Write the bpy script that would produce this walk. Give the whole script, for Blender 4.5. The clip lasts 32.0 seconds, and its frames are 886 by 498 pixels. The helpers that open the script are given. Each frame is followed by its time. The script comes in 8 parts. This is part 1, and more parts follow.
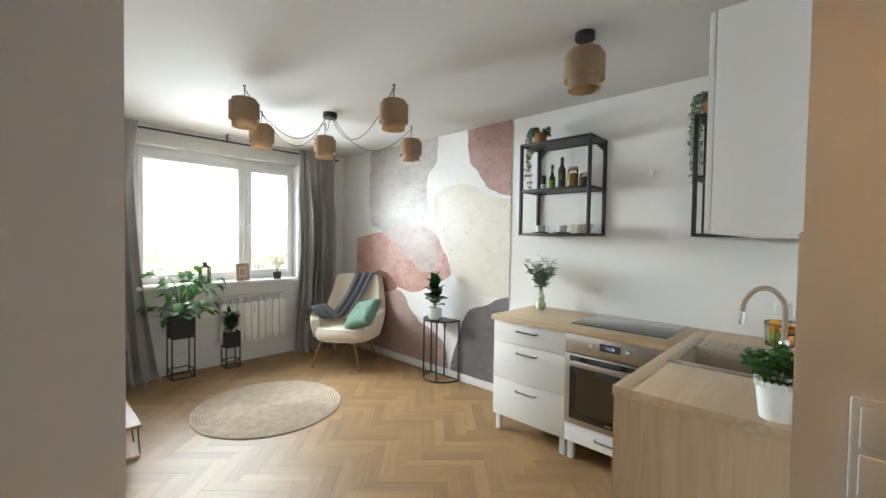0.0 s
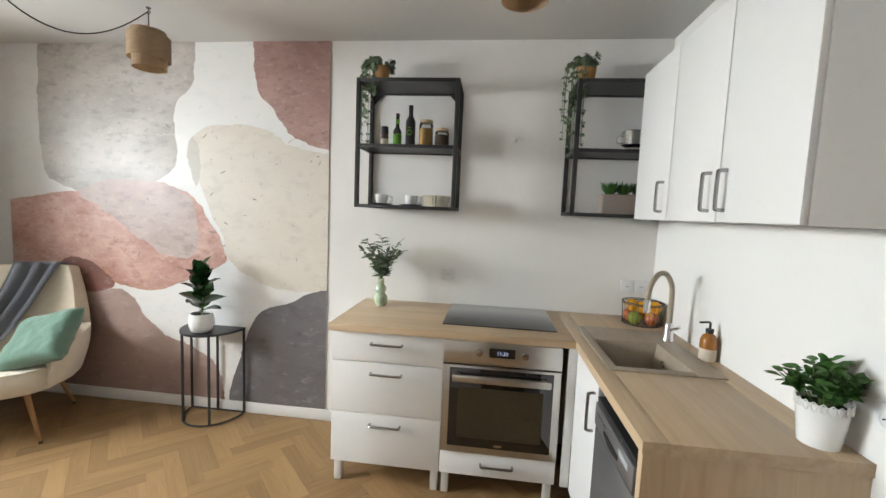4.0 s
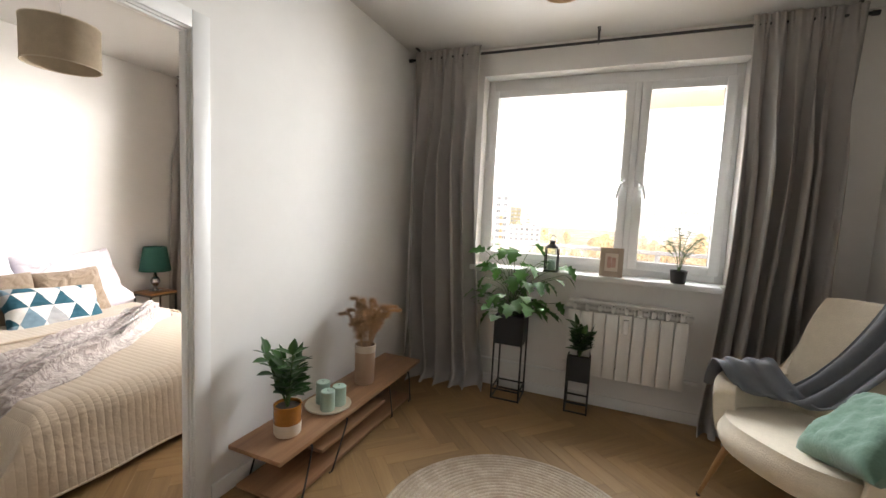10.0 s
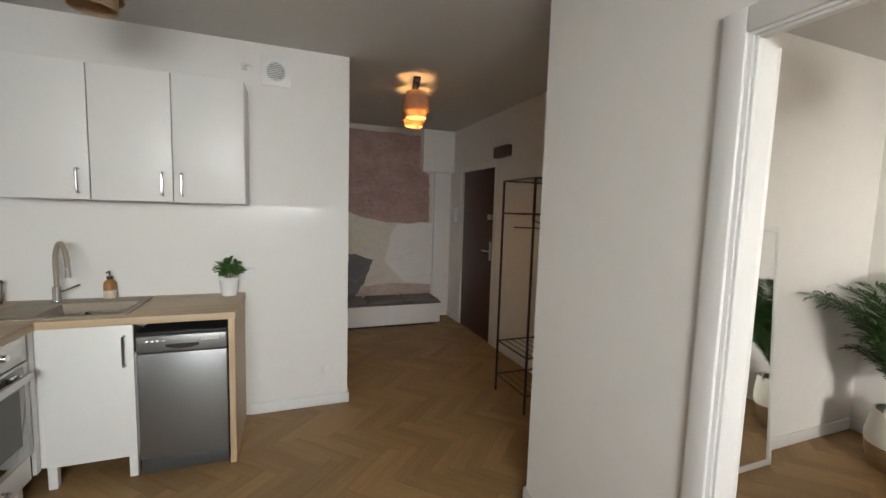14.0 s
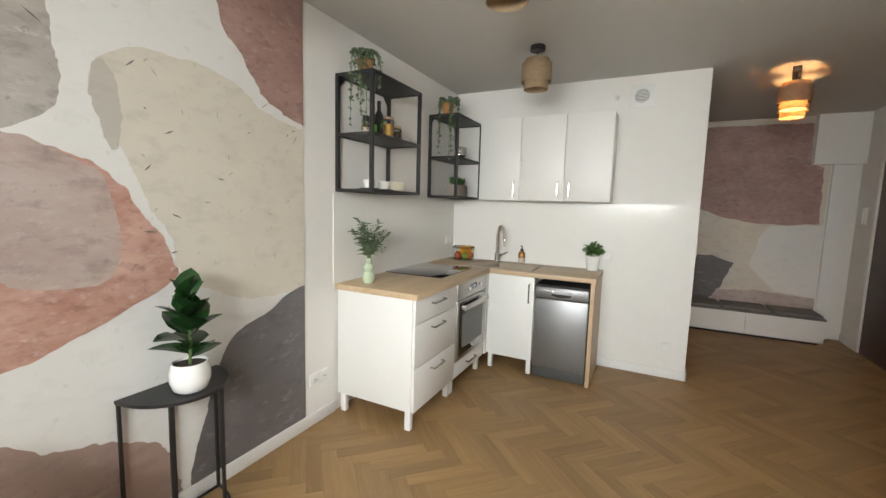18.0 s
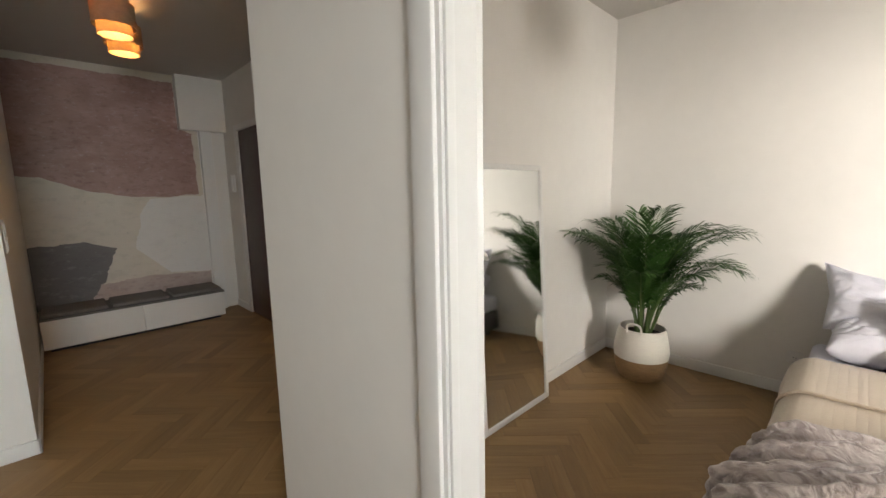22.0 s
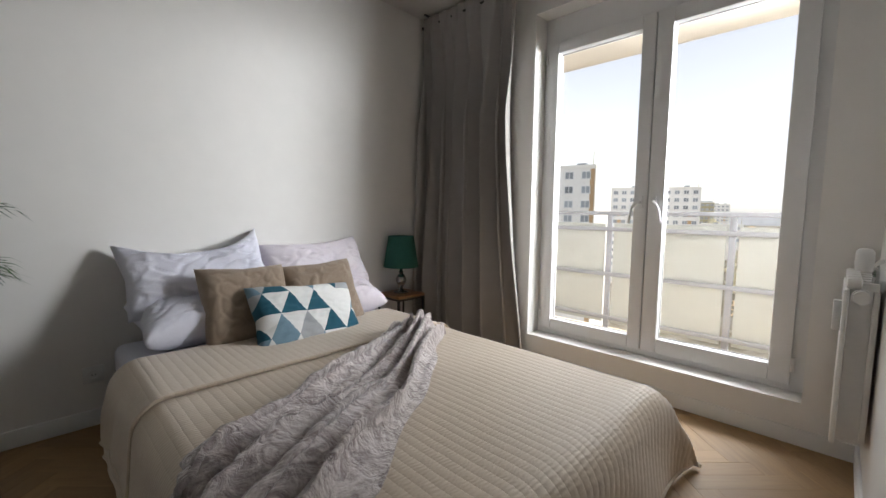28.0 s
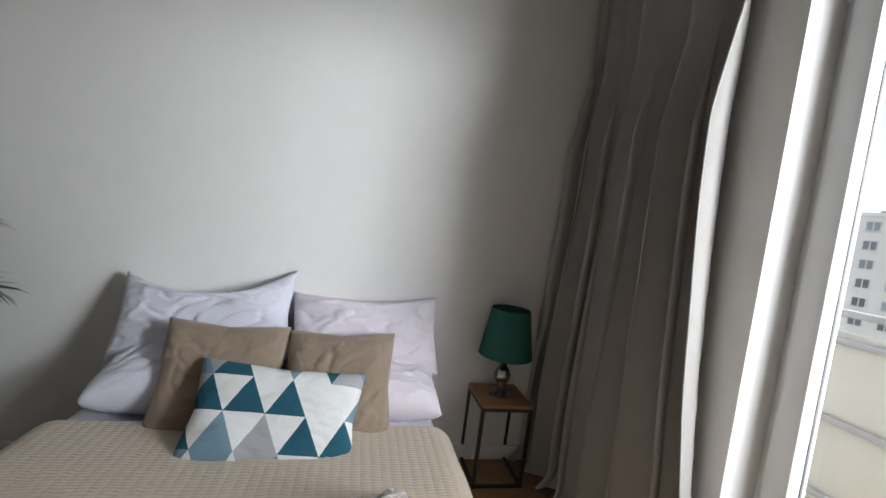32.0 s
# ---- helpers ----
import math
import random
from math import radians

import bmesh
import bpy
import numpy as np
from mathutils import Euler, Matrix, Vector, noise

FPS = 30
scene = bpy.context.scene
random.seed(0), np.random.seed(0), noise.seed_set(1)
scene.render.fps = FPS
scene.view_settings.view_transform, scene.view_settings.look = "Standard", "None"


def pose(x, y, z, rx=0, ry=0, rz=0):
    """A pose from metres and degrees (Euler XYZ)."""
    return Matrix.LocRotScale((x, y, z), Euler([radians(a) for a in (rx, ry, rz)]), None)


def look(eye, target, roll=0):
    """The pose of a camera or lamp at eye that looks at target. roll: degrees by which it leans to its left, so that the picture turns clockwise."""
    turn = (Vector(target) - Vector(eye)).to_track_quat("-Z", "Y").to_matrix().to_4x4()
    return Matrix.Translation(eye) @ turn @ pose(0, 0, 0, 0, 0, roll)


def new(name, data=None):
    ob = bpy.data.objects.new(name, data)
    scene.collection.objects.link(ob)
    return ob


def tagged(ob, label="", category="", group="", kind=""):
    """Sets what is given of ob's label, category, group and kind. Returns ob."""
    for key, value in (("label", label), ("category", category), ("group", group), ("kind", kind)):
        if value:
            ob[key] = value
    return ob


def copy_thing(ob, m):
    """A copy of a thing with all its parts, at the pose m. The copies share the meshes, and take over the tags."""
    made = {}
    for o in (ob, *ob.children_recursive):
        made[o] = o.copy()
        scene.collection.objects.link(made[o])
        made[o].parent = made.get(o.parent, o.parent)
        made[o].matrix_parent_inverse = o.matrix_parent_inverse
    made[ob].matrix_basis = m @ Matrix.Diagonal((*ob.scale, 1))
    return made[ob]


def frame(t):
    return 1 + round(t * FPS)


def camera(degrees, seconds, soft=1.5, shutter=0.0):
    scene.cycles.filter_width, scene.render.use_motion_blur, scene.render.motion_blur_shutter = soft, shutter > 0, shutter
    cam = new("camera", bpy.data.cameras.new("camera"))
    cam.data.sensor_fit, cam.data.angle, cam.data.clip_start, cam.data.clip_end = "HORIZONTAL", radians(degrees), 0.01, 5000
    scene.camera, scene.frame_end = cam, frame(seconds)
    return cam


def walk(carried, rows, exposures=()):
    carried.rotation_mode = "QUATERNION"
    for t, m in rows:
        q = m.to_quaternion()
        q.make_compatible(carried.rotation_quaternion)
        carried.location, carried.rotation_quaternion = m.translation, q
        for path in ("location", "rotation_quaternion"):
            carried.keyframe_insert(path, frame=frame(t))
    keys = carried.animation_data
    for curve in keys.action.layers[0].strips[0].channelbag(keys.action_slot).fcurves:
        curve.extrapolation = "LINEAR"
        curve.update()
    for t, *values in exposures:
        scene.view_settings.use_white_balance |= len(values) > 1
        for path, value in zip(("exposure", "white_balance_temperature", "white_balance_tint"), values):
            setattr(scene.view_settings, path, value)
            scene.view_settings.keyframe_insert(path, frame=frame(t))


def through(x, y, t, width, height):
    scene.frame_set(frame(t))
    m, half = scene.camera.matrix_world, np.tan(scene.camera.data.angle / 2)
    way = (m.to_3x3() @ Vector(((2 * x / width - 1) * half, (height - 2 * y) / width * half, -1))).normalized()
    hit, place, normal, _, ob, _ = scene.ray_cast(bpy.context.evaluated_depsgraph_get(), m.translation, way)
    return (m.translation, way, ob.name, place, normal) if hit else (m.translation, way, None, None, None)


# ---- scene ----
cam = camera(95.0, 32.0)
PATH = [
    (0, (0.345, 0.396, 1.478), (-1.036, 1.842, 1.427), 0.9),
    (0.5, (0.227, 0.461, 1.454), (-1.059, 1.992, 1.396), 0.9),
    (1, (0.066, 0.591, 1.463), (-1.109, 2.208, 1.399), 0.9),
    (1.5, (-0.079, 0.673, 1.513), (-1.101, 2.39, 1.405), 1.3),
    (2, (-0.226, 0.839, 1.456), (-1.103, 2.634, 1.363), 2.2),
    (2.5, (-0.417, 0.862, 1.483), (-1.107, 2.732, 1.329), 2.7),
    (4.5, (-0.771, 0.950, 1.504), (-0.958, 2.933, 1.333), 2.2),
    (5, (-0.807, 0.981, 1.498), (-1.100, 2.953, 1.353), 2.0),
    (5.5, (-0.799, 1.000, 1.492), (-1.455, 2.883, 1.345), 2.0),
    (6, (-0.827, 1.055, 1.492), (-1.843, 2.769, 1.318), 2.5),
    (6.5, (-0.893, 1.196, 1.505), (-2.233, 2.665, 1.287), 2.7),
    (7, (-0.991, 1.418, 1.473), (-2.599, 2.586, 1.249), 3.0),
    (7.5, (-1.162, 1.616, 1.415), (-2.964, 2.462, 1.223), 2.8),
    (8, (-1.265, 1.806, 1.38), (-3.182, 2.353, 1.209), 3.0),
    (8.5, (-1.331, 1.96, 1.366), (-3.312, 2.175, 1.197), 3.0),
    (9, (-1.405, 2.088, 1.34), (-3.391, 1.927, 1.172), 2.8),
    (9.5, (-1.466, 2.112, 1.316), (-3.402, 1.641, 1.148), 2.8),
    (10, (-1.574, 2.153, 1.339), (-3.424, 1.413, 1.161), 2.8),
    (10.5, (-1.77, 2.249, 1.351), (-3.497, 1.26, 1.161), 2.8),
    (11, (-2.017, 2.272, 1.334), (-3.589, 1.054, 1.128), 3.2),
    (11.5, (-2.372, 2.307, 1.405), (-3.627, 0.771, 1.149), 3.1),
    (12, (-2.577, 2.187, 1.308), (-3.377, 0.366, 1.093), 3.8),
    (12.5, (-2.699, 2.094, 1.344), (-2.803, 0.112, 1.099), 5.9),
    (13, (-2.737, 1.838, 1.472), (-2.031, -0.008, 1.165), 3.9),
    (13.5, (-2.753, 1.75, 1.473), (-1.309, 0.384, 1.249), 2.9),
    (14, (-2.797, 1.755, 1.505), (-0.935, 1.047, 1.318), 1.7),
    (14.5, (-2.894, 1.829, 1.512), (-0.906, 1.652, 1.374), 1.2),
    (16.5, (-3.361, 1.613, 1.435), (-1.427, 2.106, 1.301), 1.2),
    (17, (-3.425, 1.673, 1.417), (-1.547, 2.339, 1.252), 1.4),
    (17.5, (-3.505, 1.741, 1.413), (-1.685, 2.548, 1.227), 1.5),
    (18, (-3.634, 1.718, 1.441), (-1.855, 2.608, 1.229), 1.6),
    (18.5, (-3.763, 1.609, 1.446), (-1.989, 2.503, 1.214), 1.3),
    (19, (-3.832, 1.497, 1.424), (-2.006, 2.275, 1.181), 0.9),
    (19.5, (-3.847, 1.422, 1.394), (-1.96, 2.032, 1.133), 0.6),
    (20, (-3.751, 1.424, 1.401), (-1.807, 1.809, 1.129), 0.3),
    (20.5, (-3.533, 1.406, 1.398), (-1.554, 1.503, 1.124), 0.2),
    (21, (-3.253, 1.344, 1.359), (-1.294, 1.034, 1.097), -0.0),
    (21.5, (-2.901, 1.286, 1.339), (-1.103, 0.447, 1.088), -0.7),
    (22, (-2.611, 1.166, 1.337), (-1.189, -0.21, 1.05), -1.1),
    (22.5, (-2.464, 1.021, 1.312), (-1.593, -0.756, 1.025), -1.1),
    (23, (-2.345, 0.868, 1.322), (-2.072, -1.085, 0.99), -0.4),
    (23.5, (-2.130, 0.640, 1.317), (-2.507, -1.295, 0.980), 1.2),
    (24, (-2.110, 0.610, 1.366), (-2.911, -1.198, 1.068), 1.4),
    (24.5, (-2.075, 0.532, 1.434), (-3.214, -1.093, 1.186), 1.2),
    (25, (-2.077, 0.54, 1.468), (-3.41, -0.94, 1.284), 0.4),
    (25.5, (-2.087, 0.538, 1.487), (-3.517, -0.853, 1.342), -0.5),
    (26, (-2.102, 0.518, 1.427), (-3.569, -0.835, 1.299), -0.8),
    (26.5, (-2.182, 0.475, 1.32), (-3.649, -0.876, 1.174), -0.7),
    (28.5, (-2.23, 0.437, 1.034), (-3.62, -0.988, 0.84), 1.2),
    (29, (-2.238, 0.445, 1.173), (-3.593, -1.012, 0.973), 1.9),
    (29.5, (-2.3, 0.346, 1.253), (-3.61, -1.151, 1.052), 2.8),
    (30, (-2.41, 0.216, 1.297), (-3.649, -1.344, 1.116), 3.8),
    (30.5, (-2.643, 0.07, 1.339), (-3.783, -1.565, 1.172), 4.8),
    (31, (-2.917, -0.038, 1.373), (-3.894, -1.776, 1.207), 5.7),
    (31.5, (-3.175, -0.078, 1.354), (-3.912, -1.93, 1.179), 6.1),
    (32, (-3.423, -0.085, 1.265), (-3.847, -2.035, 1.122), 7.3),
]
from mathutils.geometry import tessellate_polygon
from mathutils.bvhtree import BVHTree
# neutral daylight; the camera's own exposure drifts along the walk
EXPOSURES = [(0.0, 2.56, 6650, 8), (2.0, 2.48, 6850, 11), (5.0, 2.40, 6950, 12), (7.0, 2.22, 6600, 11), (8.0, 2.0, 7050, 15), (10.0, 1.9, 7200, 15), (12.0, 1.50, 7250, 14), (13.0, 1.52, 7150, 13), (14.0, 1.68, 7300, 13), (17.0, 2.06, 7450, 14), (19.0, 2.0, 7350, 10.5),
             (20.0, 1.92, 7400, 11), (21.0, 1.7, 7450, 11), (22.0, 1.60, 7500, 13), (23.0, 1.3, 6950, 11), (24.0, 0.96, 6650, 11), (25.0, 0.80, 6500, 11), (26.0, 0.70, 6450, 11), (29.0, 0.53, 6400, 11), (31.0, 0.43, 6200, 10), (32.0, 0.48, 6200, 10)]
walk(cam, [(t, look(eye, target, roll)) for t, eye, target, roll in PATH], EXPOSURES)

# ---- world and large lights ----
SUN_EL = radians(28)
world = bpy.data.worlds.new("sky")
scene.world = world
world.use_nodes = True
wn = world.node_tree.nodes
sky = wn.new("ShaderNodeTexSky")
sky.sky_type, sky.sun_disc, sky.sun_elevation, sky.sun_rotation = "NISHITA", False, SUN_EL, radians(-13)
sky.dust_density, sky.air_density = 0.8, 1.0
wn["Background"].inputs[1].default_value = 0.165
haze = wn.new("ShaderNodeHueSaturation")
haze.inputs["Saturation"].default_value, haze.inputs["Value"].default_value = 0.26, 1.12
world.node_tree.links.new(sky.outputs[0], haze.inputs["Color"])
world.node_tree.links.new(haze.outputs[0], wn["Background"].inputs[0])

sun_data = bpy.data.lights.new("sun", "SUN")
sun_data.energy, sun_data.angle, sun_data.color = 2.5, radians(0.5), (1.0, 0.93, 0.82)
sun = new("sun", sun_data)
sun.matrix_basis = look((-9, 39, 40 * math.tan(SUN_EL)), (0, 0, 0))

# ---- plan, in metres ----
CEIL = 2.59
XW, XG, XE = -4.65, -4.81, 2.60            # facade inside, glass, far hall wall
YN, YP0, YP1, YS = 3.575, 0.555, 0.605, -2.10   # mural wall, partition, headboard wall
XB, YB = 0.310, 1.340                      # kitchen end wall and its corner
XH0, XH1, YH = -1.19, -1.10, -0.39         # wall of bedroom and hall, hall's door wall

# ---- materials ----
def nodes_of(name):
    m = bpy.data.materials.new(name)
    m.use_nodes = True
    return m, m.node_tree.nodes, m.node_tree.links, m.node_tree.nodes["Principled BSDF"]


def mat(name, col, rough=0.5, metal=0.0, var=0.08, scale=6.0, bump=0.0, bscale=80.0, stretch=(1, 1, 1), spread=0.0, sheen=0.0,
        through=0.0, coat=0.0, second=None, fine=0.5, uneven=0.07):
    """A surface with colour variation at two scales, roughness variation and fine relief. second: another colour in its blotches;
    spread: brightness by piece; through: share of light that passes a thin cloth or leaf."""
    m, n, l, b = nodes_of(name)
    tc, mp = n.new("ShaderNodeTexCoord"), n.new("ShaderNodeMapping")
    mp.inputs["Scale"].default_value = stretch
    l.new(tc.outputs["Object"], mp.inputs[0])
    big, small = n.new("ShaderNodeTexNoise"), n.new("ShaderNodeTexNoise")
    for t, s, d in ((big, scale, 3), (small, scale * 9, 4)):
        t.inputs["Scale"].default_value, t.inputs["Detail"].default_value = s, d
        l.new(mp.outputs[0], t.inputs[0])
    mixed = n.new("ShaderNodeMix")
    mixed.inputs[0].default_value = fine
    l.new(big.outputs[0], mixed.inputs[2])
    l.new(small.outputs[0], mixed.inputs[3])
    ramp = n.new("ShaderNodeMapRange")
    ramp.inputs[1].default_value, ramp.inputs[2].default_value = 0.3, 0.7
    ramp.inputs[3].default_value, ramp.inputs[4].default_value = 1 - var, 1 + var
    l.new(mixed.outputs[0], ramp.inputs[0])
    hsv = n.new("ShaderNodeHueSaturation")
    hsv.inputs["Color"].default_value = (*col, 1)
    if second:
        two, edge = n.new("ShaderNodeMix"), n.new("ShaderNodeMapRange")
        two.data_type = "RGBA"
        two.inputs[6].default_value, two.inputs[7].default_value = (*col, 1), (*second, 1)
        edge.inputs[1].default_value, edge.inputs[2].default_value = 0.44, 0.62
        l.new(mixed.outputs[0], edge.inputs[0])
        l.new(edge.outputs[0], two.inputs[0])
        l.new(two.outputs[2], hsv.inputs["Color"])
    value = ramp.outputs[0]
    if spread:
        info, rr, mul = n.new("ShaderNodeObjectInfo"), n.new("ShaderNodeMapRange"), n.new("ShaderNodeMath")
        rr.inputs[3].default_value, rr.inputs[4].default_value = 1 - spread, 1 + spread
        mul.operation = "MULTIPLY"
        l.new(info.outputs["Random"], rr.inputs[0])
        l.new(value, mul.inputs[0])
        l.new(rr.outputs[0], mul.inputs[1])
        value = mul.outputs[0]
    l.new(value, hsv.inputs["Value"])
    l.new(hsv.outputs[0], b.inputs["Base Color"])
    rv = n.new("ShaderNodeMapRange")
    rv.inputs[3].default_value, rv.inputs[4].default_value = max(rough - uneven, 0.02), min(rough + uneven, 1)
    l.new(small.outputs[0], rv.inputs[0])
    l.new(rv.outputs[0], b.inputs["Roughness"])
    b.inputs["Metallic"].default_value = metal
    b.inputs["Sheen Weight"].default_value = sheen
    b.inputs["Coat Weight"].default_value = coat
    if bump:
        bt, bn = n.new("ShaderNodeTexNoise"), n.new("ShaderNodeBump")
        bt.inputs["Scale"].default_value, bt.inputs["Detail"].default_value = bscale, 3
        bn.inputs["Strength"].default_value, bn.inputs["Distance"].default_value = bump, 0.004
        l.new(mp.outputs[0], bt.inputs[0])
        l.new(bt.outputs[0], bn.inputs["Height"])
        l.new(bn.outputs[0], b.inputs["Normal"])
    if through:
        tr, mx = n.new("ShaderNodeBsdfTranslucent"), n.new("ShaderNodeMixShader")
        l.new(hsv.outputs[0], tr.inputs[0])
        mx.inputs[0].default_value = through
        l.new(b.outputs[0], mx.inputs[1])
        l.new(tr.outputs[0], mx.inputs[2])
        l.new(mx.outputs[0], n["Material Output"].inputs[0])
    return m


def wood(name, light, dark, rough=0.45, along=0, size=1.0, spread=0.12, bump=0.15, joined=False):
    """Planks with grain along one local axis; each piece a little different."""
    m, n, l, b = nodes_of(name)
    tc, mp, info = n.new("ShaderNodeTexCoord"), n.new("ShaderNodeMapping"), n.new("ShaderNodeNewGeometry" if joined else "ShaderNodeObjectInfo")
    chance = info.outputs["Random Per Island" if joined else "Random"]
    s = [14.0 / size] * 3
    s[along] = 1.1 / size
    mp.inputs["Scale"].default_value = s
    shift = n.new("ShaderNodeVectorMath")
    shift.operation = "ADD"
    l.new(tc.outputs["Object"], shift.inputs[0])
    far = n.new("ShaderNodeVectorMath")
    far.operation = "SCALE"
    far.inputs[0].default_value = (7.3, 5.1, 3.7)
    l.new(chance, far.inputs[3])
    l.new(far.outputs[0], shift.inputs[1])
    l.new(shift.outputs[0], mp.inputs[0])
    grain, knot = n.new("ShaderNodeTexNoise"), n.new("ShaderNodeTexNoise")
    grain.inputs["Scale"].default_value, grain.inputs["Detail"].default_value, grain.inputs["Distortion"].default_value = 3.0, 6, 1.2
    knot.inputs["Scale"].default_value, knot.inputs["Detail"].default_value = 0.7, 2
    l.new(mp.outputs[0], grain.inputs[0])
    l.new(mp.outputs[0], knot.inputs[0])
    add = n.new("ShaderNodeMix")
    add.inputs[0].default_value = 0.45
    l.new(grain.outputs[0], add.inputs[2])
    l.new(knot.outputs[0], add.inputs[3])
    ramp = n.new("ShaderNodeValToRGB")
    ramp.color_ramp.elements[0].position, ramp.color_ramp.elements[1].position = 0.34, 0.66
    ramp.color_ramp.elements[0].color, ramp.color_ramp.elements[1].color = (*dark, 1), (*light, 1)
    l.new(add.outputs[0], ramp.inputs[0])
    hsv, rr = n.new("ShaderNodeHueSaturation"), n.new("ShaderNodeMapRange")
    rr.inputs[3].default_value, rr.inputs[4].default_value = 1 - spread, 1 + spread
    l.new(chance, rr.inputs[0])
    l.new(rr.outputs[0], hsv.inputs["Value"])
    l.new(ramp.outputs[0], hsv.inputs["Color"])
    l.new(hsv.outputs[0], b.inputs["Base Color"])
    rv = n.new("ShaderNodeMapRange")
    rv.inputs[3].default_value, rv.inputs[4].default_value = rough - 0.06, rough + 0.1
    l.new(grain.outputs[0], rv.inputs[0])
    l.new(rv.outputs[0], b.inputs["Roughness"])
    bn = n.new("ShaderNodeBump")
    bn.inputs["Strength"].default_value, bn.inputs["Distance"].default_value = bump, 0.002
    l.new(grain.outputs[0], bn.inputs["Height"])
    l.new(bn.outputs[0], b.inputs["Normal"])
    return m


def glass(name, tint=(1, 1, 1), gloss=0.6):
    m, n, l, b = nodes_of(name)
    n.remove(b)
    tr, gl, mx, fr, mul = (n.new(k) for k in ("ShaderNodeBsdfTransparent", "ShaderNodeBsdfGlossy", "ShaderNodeMixShader", "ShaderNodeFresnel", "ShaderNodeMath"))
    tr.inputs[0].default_value, gl.inputs["Roughness"].default_value = (*tint, 1), 0.01
    fr.inputs[0].default_value, mul.operation, mul.inputs[1].default_value = 1.45, "MULTIPLY", gloss
    l.new(fr.outputs[0], mul.inputs[0])
    l.new(mul.outputs[0], mx.inputs[0])
    l.new(tr.outputs[0], mx.inputs[1])
    l.new(gl.outputs[0], mx.inputs[2])
    l.new(mx.outputs[0], n["Material Output"].inputs[0])
    return m


def glow(name, col, power):
    m, n, l, b = nodes_of(name)
    b.inputs["Emission Color"].default_value, b.inputs["Emission Strength"].default_value = (*col, 1), power
    b.inputs["Base Color"].default_value = (*col, 1)
    return m


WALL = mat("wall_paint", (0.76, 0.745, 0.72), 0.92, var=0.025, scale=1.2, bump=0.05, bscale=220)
# ceiling tone is lowered below the walls to offset lamp spill
CEILING = mat("shaded_ceiling_paint", (0.60, 0.587, 0.565), 0.85, var=0.02, scale=0.9, bump=0.05, bscale=160)
TRIM = mat("white_trim", (0.75, 0.75, 0.74), 0.42, var=0.02, scale=3)
PVC = mat("white_window_plastic", (0.76, 0.76, 0.76), 0.42, var=0.015, scale=4, uneven=0.02)
LACQUER = mat("white_lacquer", (0.74, 0.735, 0.715), 0.40, var=0.012, scale=3, uneven=0.02)
SPLASH = mat("white_splashback", (0.78, 0.77, 0.74), 0.16, var=0.01, scale=2, uneven=0.01)
SPLASH.node_tree.nodes["Principled BSDF"].inputs["Specular IOR Level"].default_value = 0.25
PARQUET = wood("oak_parquet", (0.335, 0.208, 0.094), (0.250, 0.145, 0.060), 0.48, 0, 1.0, 0.16)
PARQUET_FIELD = wood("oak_parquet_field", (0.335, 0.208, 0.094), (0.250, 0.145, 0.060), 0.48, 0, 1.0, 0.16, joined=True)
JOINT = mat("dark_joint", (0.16, 0.09, 0.045), 0.8, var=0.1)
OAK_TOP = wood("pale_oak_worktop", (0.58, 0.435, 0.285), (0.43, 0.305, 0.185), 0.42, 0, 1.6, 0.03, 0.06)
OAK_TOP_Y = wood("pale_oak_worktop_across", (0.58, 0.435, 0.285), (0.43, 0.305, 0.185), 0.42, 1, 1.6, 0.03, 0.06)
OAK_SIDE = wood("pale_oak_panel", (0.58, 0.435, 0.285), (0.43, 0.305, 0.185), 0.42, 2, 1.6, 0.03, 0.06)
KNOTTY = wood("knotty_brown_board", (0.36, 0.195, 0.10), (0.20, 0.092, 0.042), 0.5, 0, 2.4, 0.10)
TABLE_WOOD = wood("brown_table_wood", (0.40, 0.21, 0.09), (0.24, 0.115, 0.045), 0.45, 0, 0.8, 0.05)
LEG_WOOD = wood("golden_leg_wood", (0.36, 0.20, 0.085), (0.26, 0.13, 0.05), 0.45, 2, 0.6, 0.05)
BLACK = mat("black_powder_coat", (0.016, 0.016, 0.017), 0.45, var=0.15, scale=12)
BLACK_MATT = mat("black_plastic", (0.012, 0.012, 0.013), 0.6, var=0.1)
STEEL = mat("brushed_steel", (0.50, 0.48, 0.45), 0.30, 1.0, var=0.06, scale=10, stretch=(1, 1, 30))
GREYSTEEL = mat("grey_appliance_steel", (0.27, 0.27, 0.275), 0.42, 0.85, var=0.05, scale=8, stretch=(1, 30, 1))
HANDLE = mat("dark_chrome", (0.34, 0.34, 0.34), 0.18, 1.0, var=0.03)
CHROME = mat("chrome", (0.72, 0.72, 0.72), 0.10, 1.0, var=0.02)
OVEN_GLASS = mat("dark_oven_glass", (0.012, 0.010, 0.009), 0.05, var=0.1, coat=0.5)
HOB = mat("black_hob_glass", (0.014, 0.014, 0.016), 0.08, var=0.05, coat=0.6)
SINK = mat("beige_granite", (0.33, 0.27, 0.205), 0.5, var=0.12, scale=60, bump=0.05, bscale=300)
BURLAP = mat("burlap_shade", (0.52, 0.385, 0.25), 0.9, var=0.16, scale=30, bump=0.35, bscale=320, through=0.5, stretch=(1, 1, 2))
LINEN = mat("linen_shade", (0.50, 0.425, 0.32), 0.9, var=0.10, scale=25, bump=0.25, bscale=400, through=0.30)
BULB = mat("frosted_bulb", (0.75, 0.70, 0.62), 0.2, var=0.02)
LIT_BULB = glow("warm_bulb", (1.0, 0.62, 0.29), 40.0)
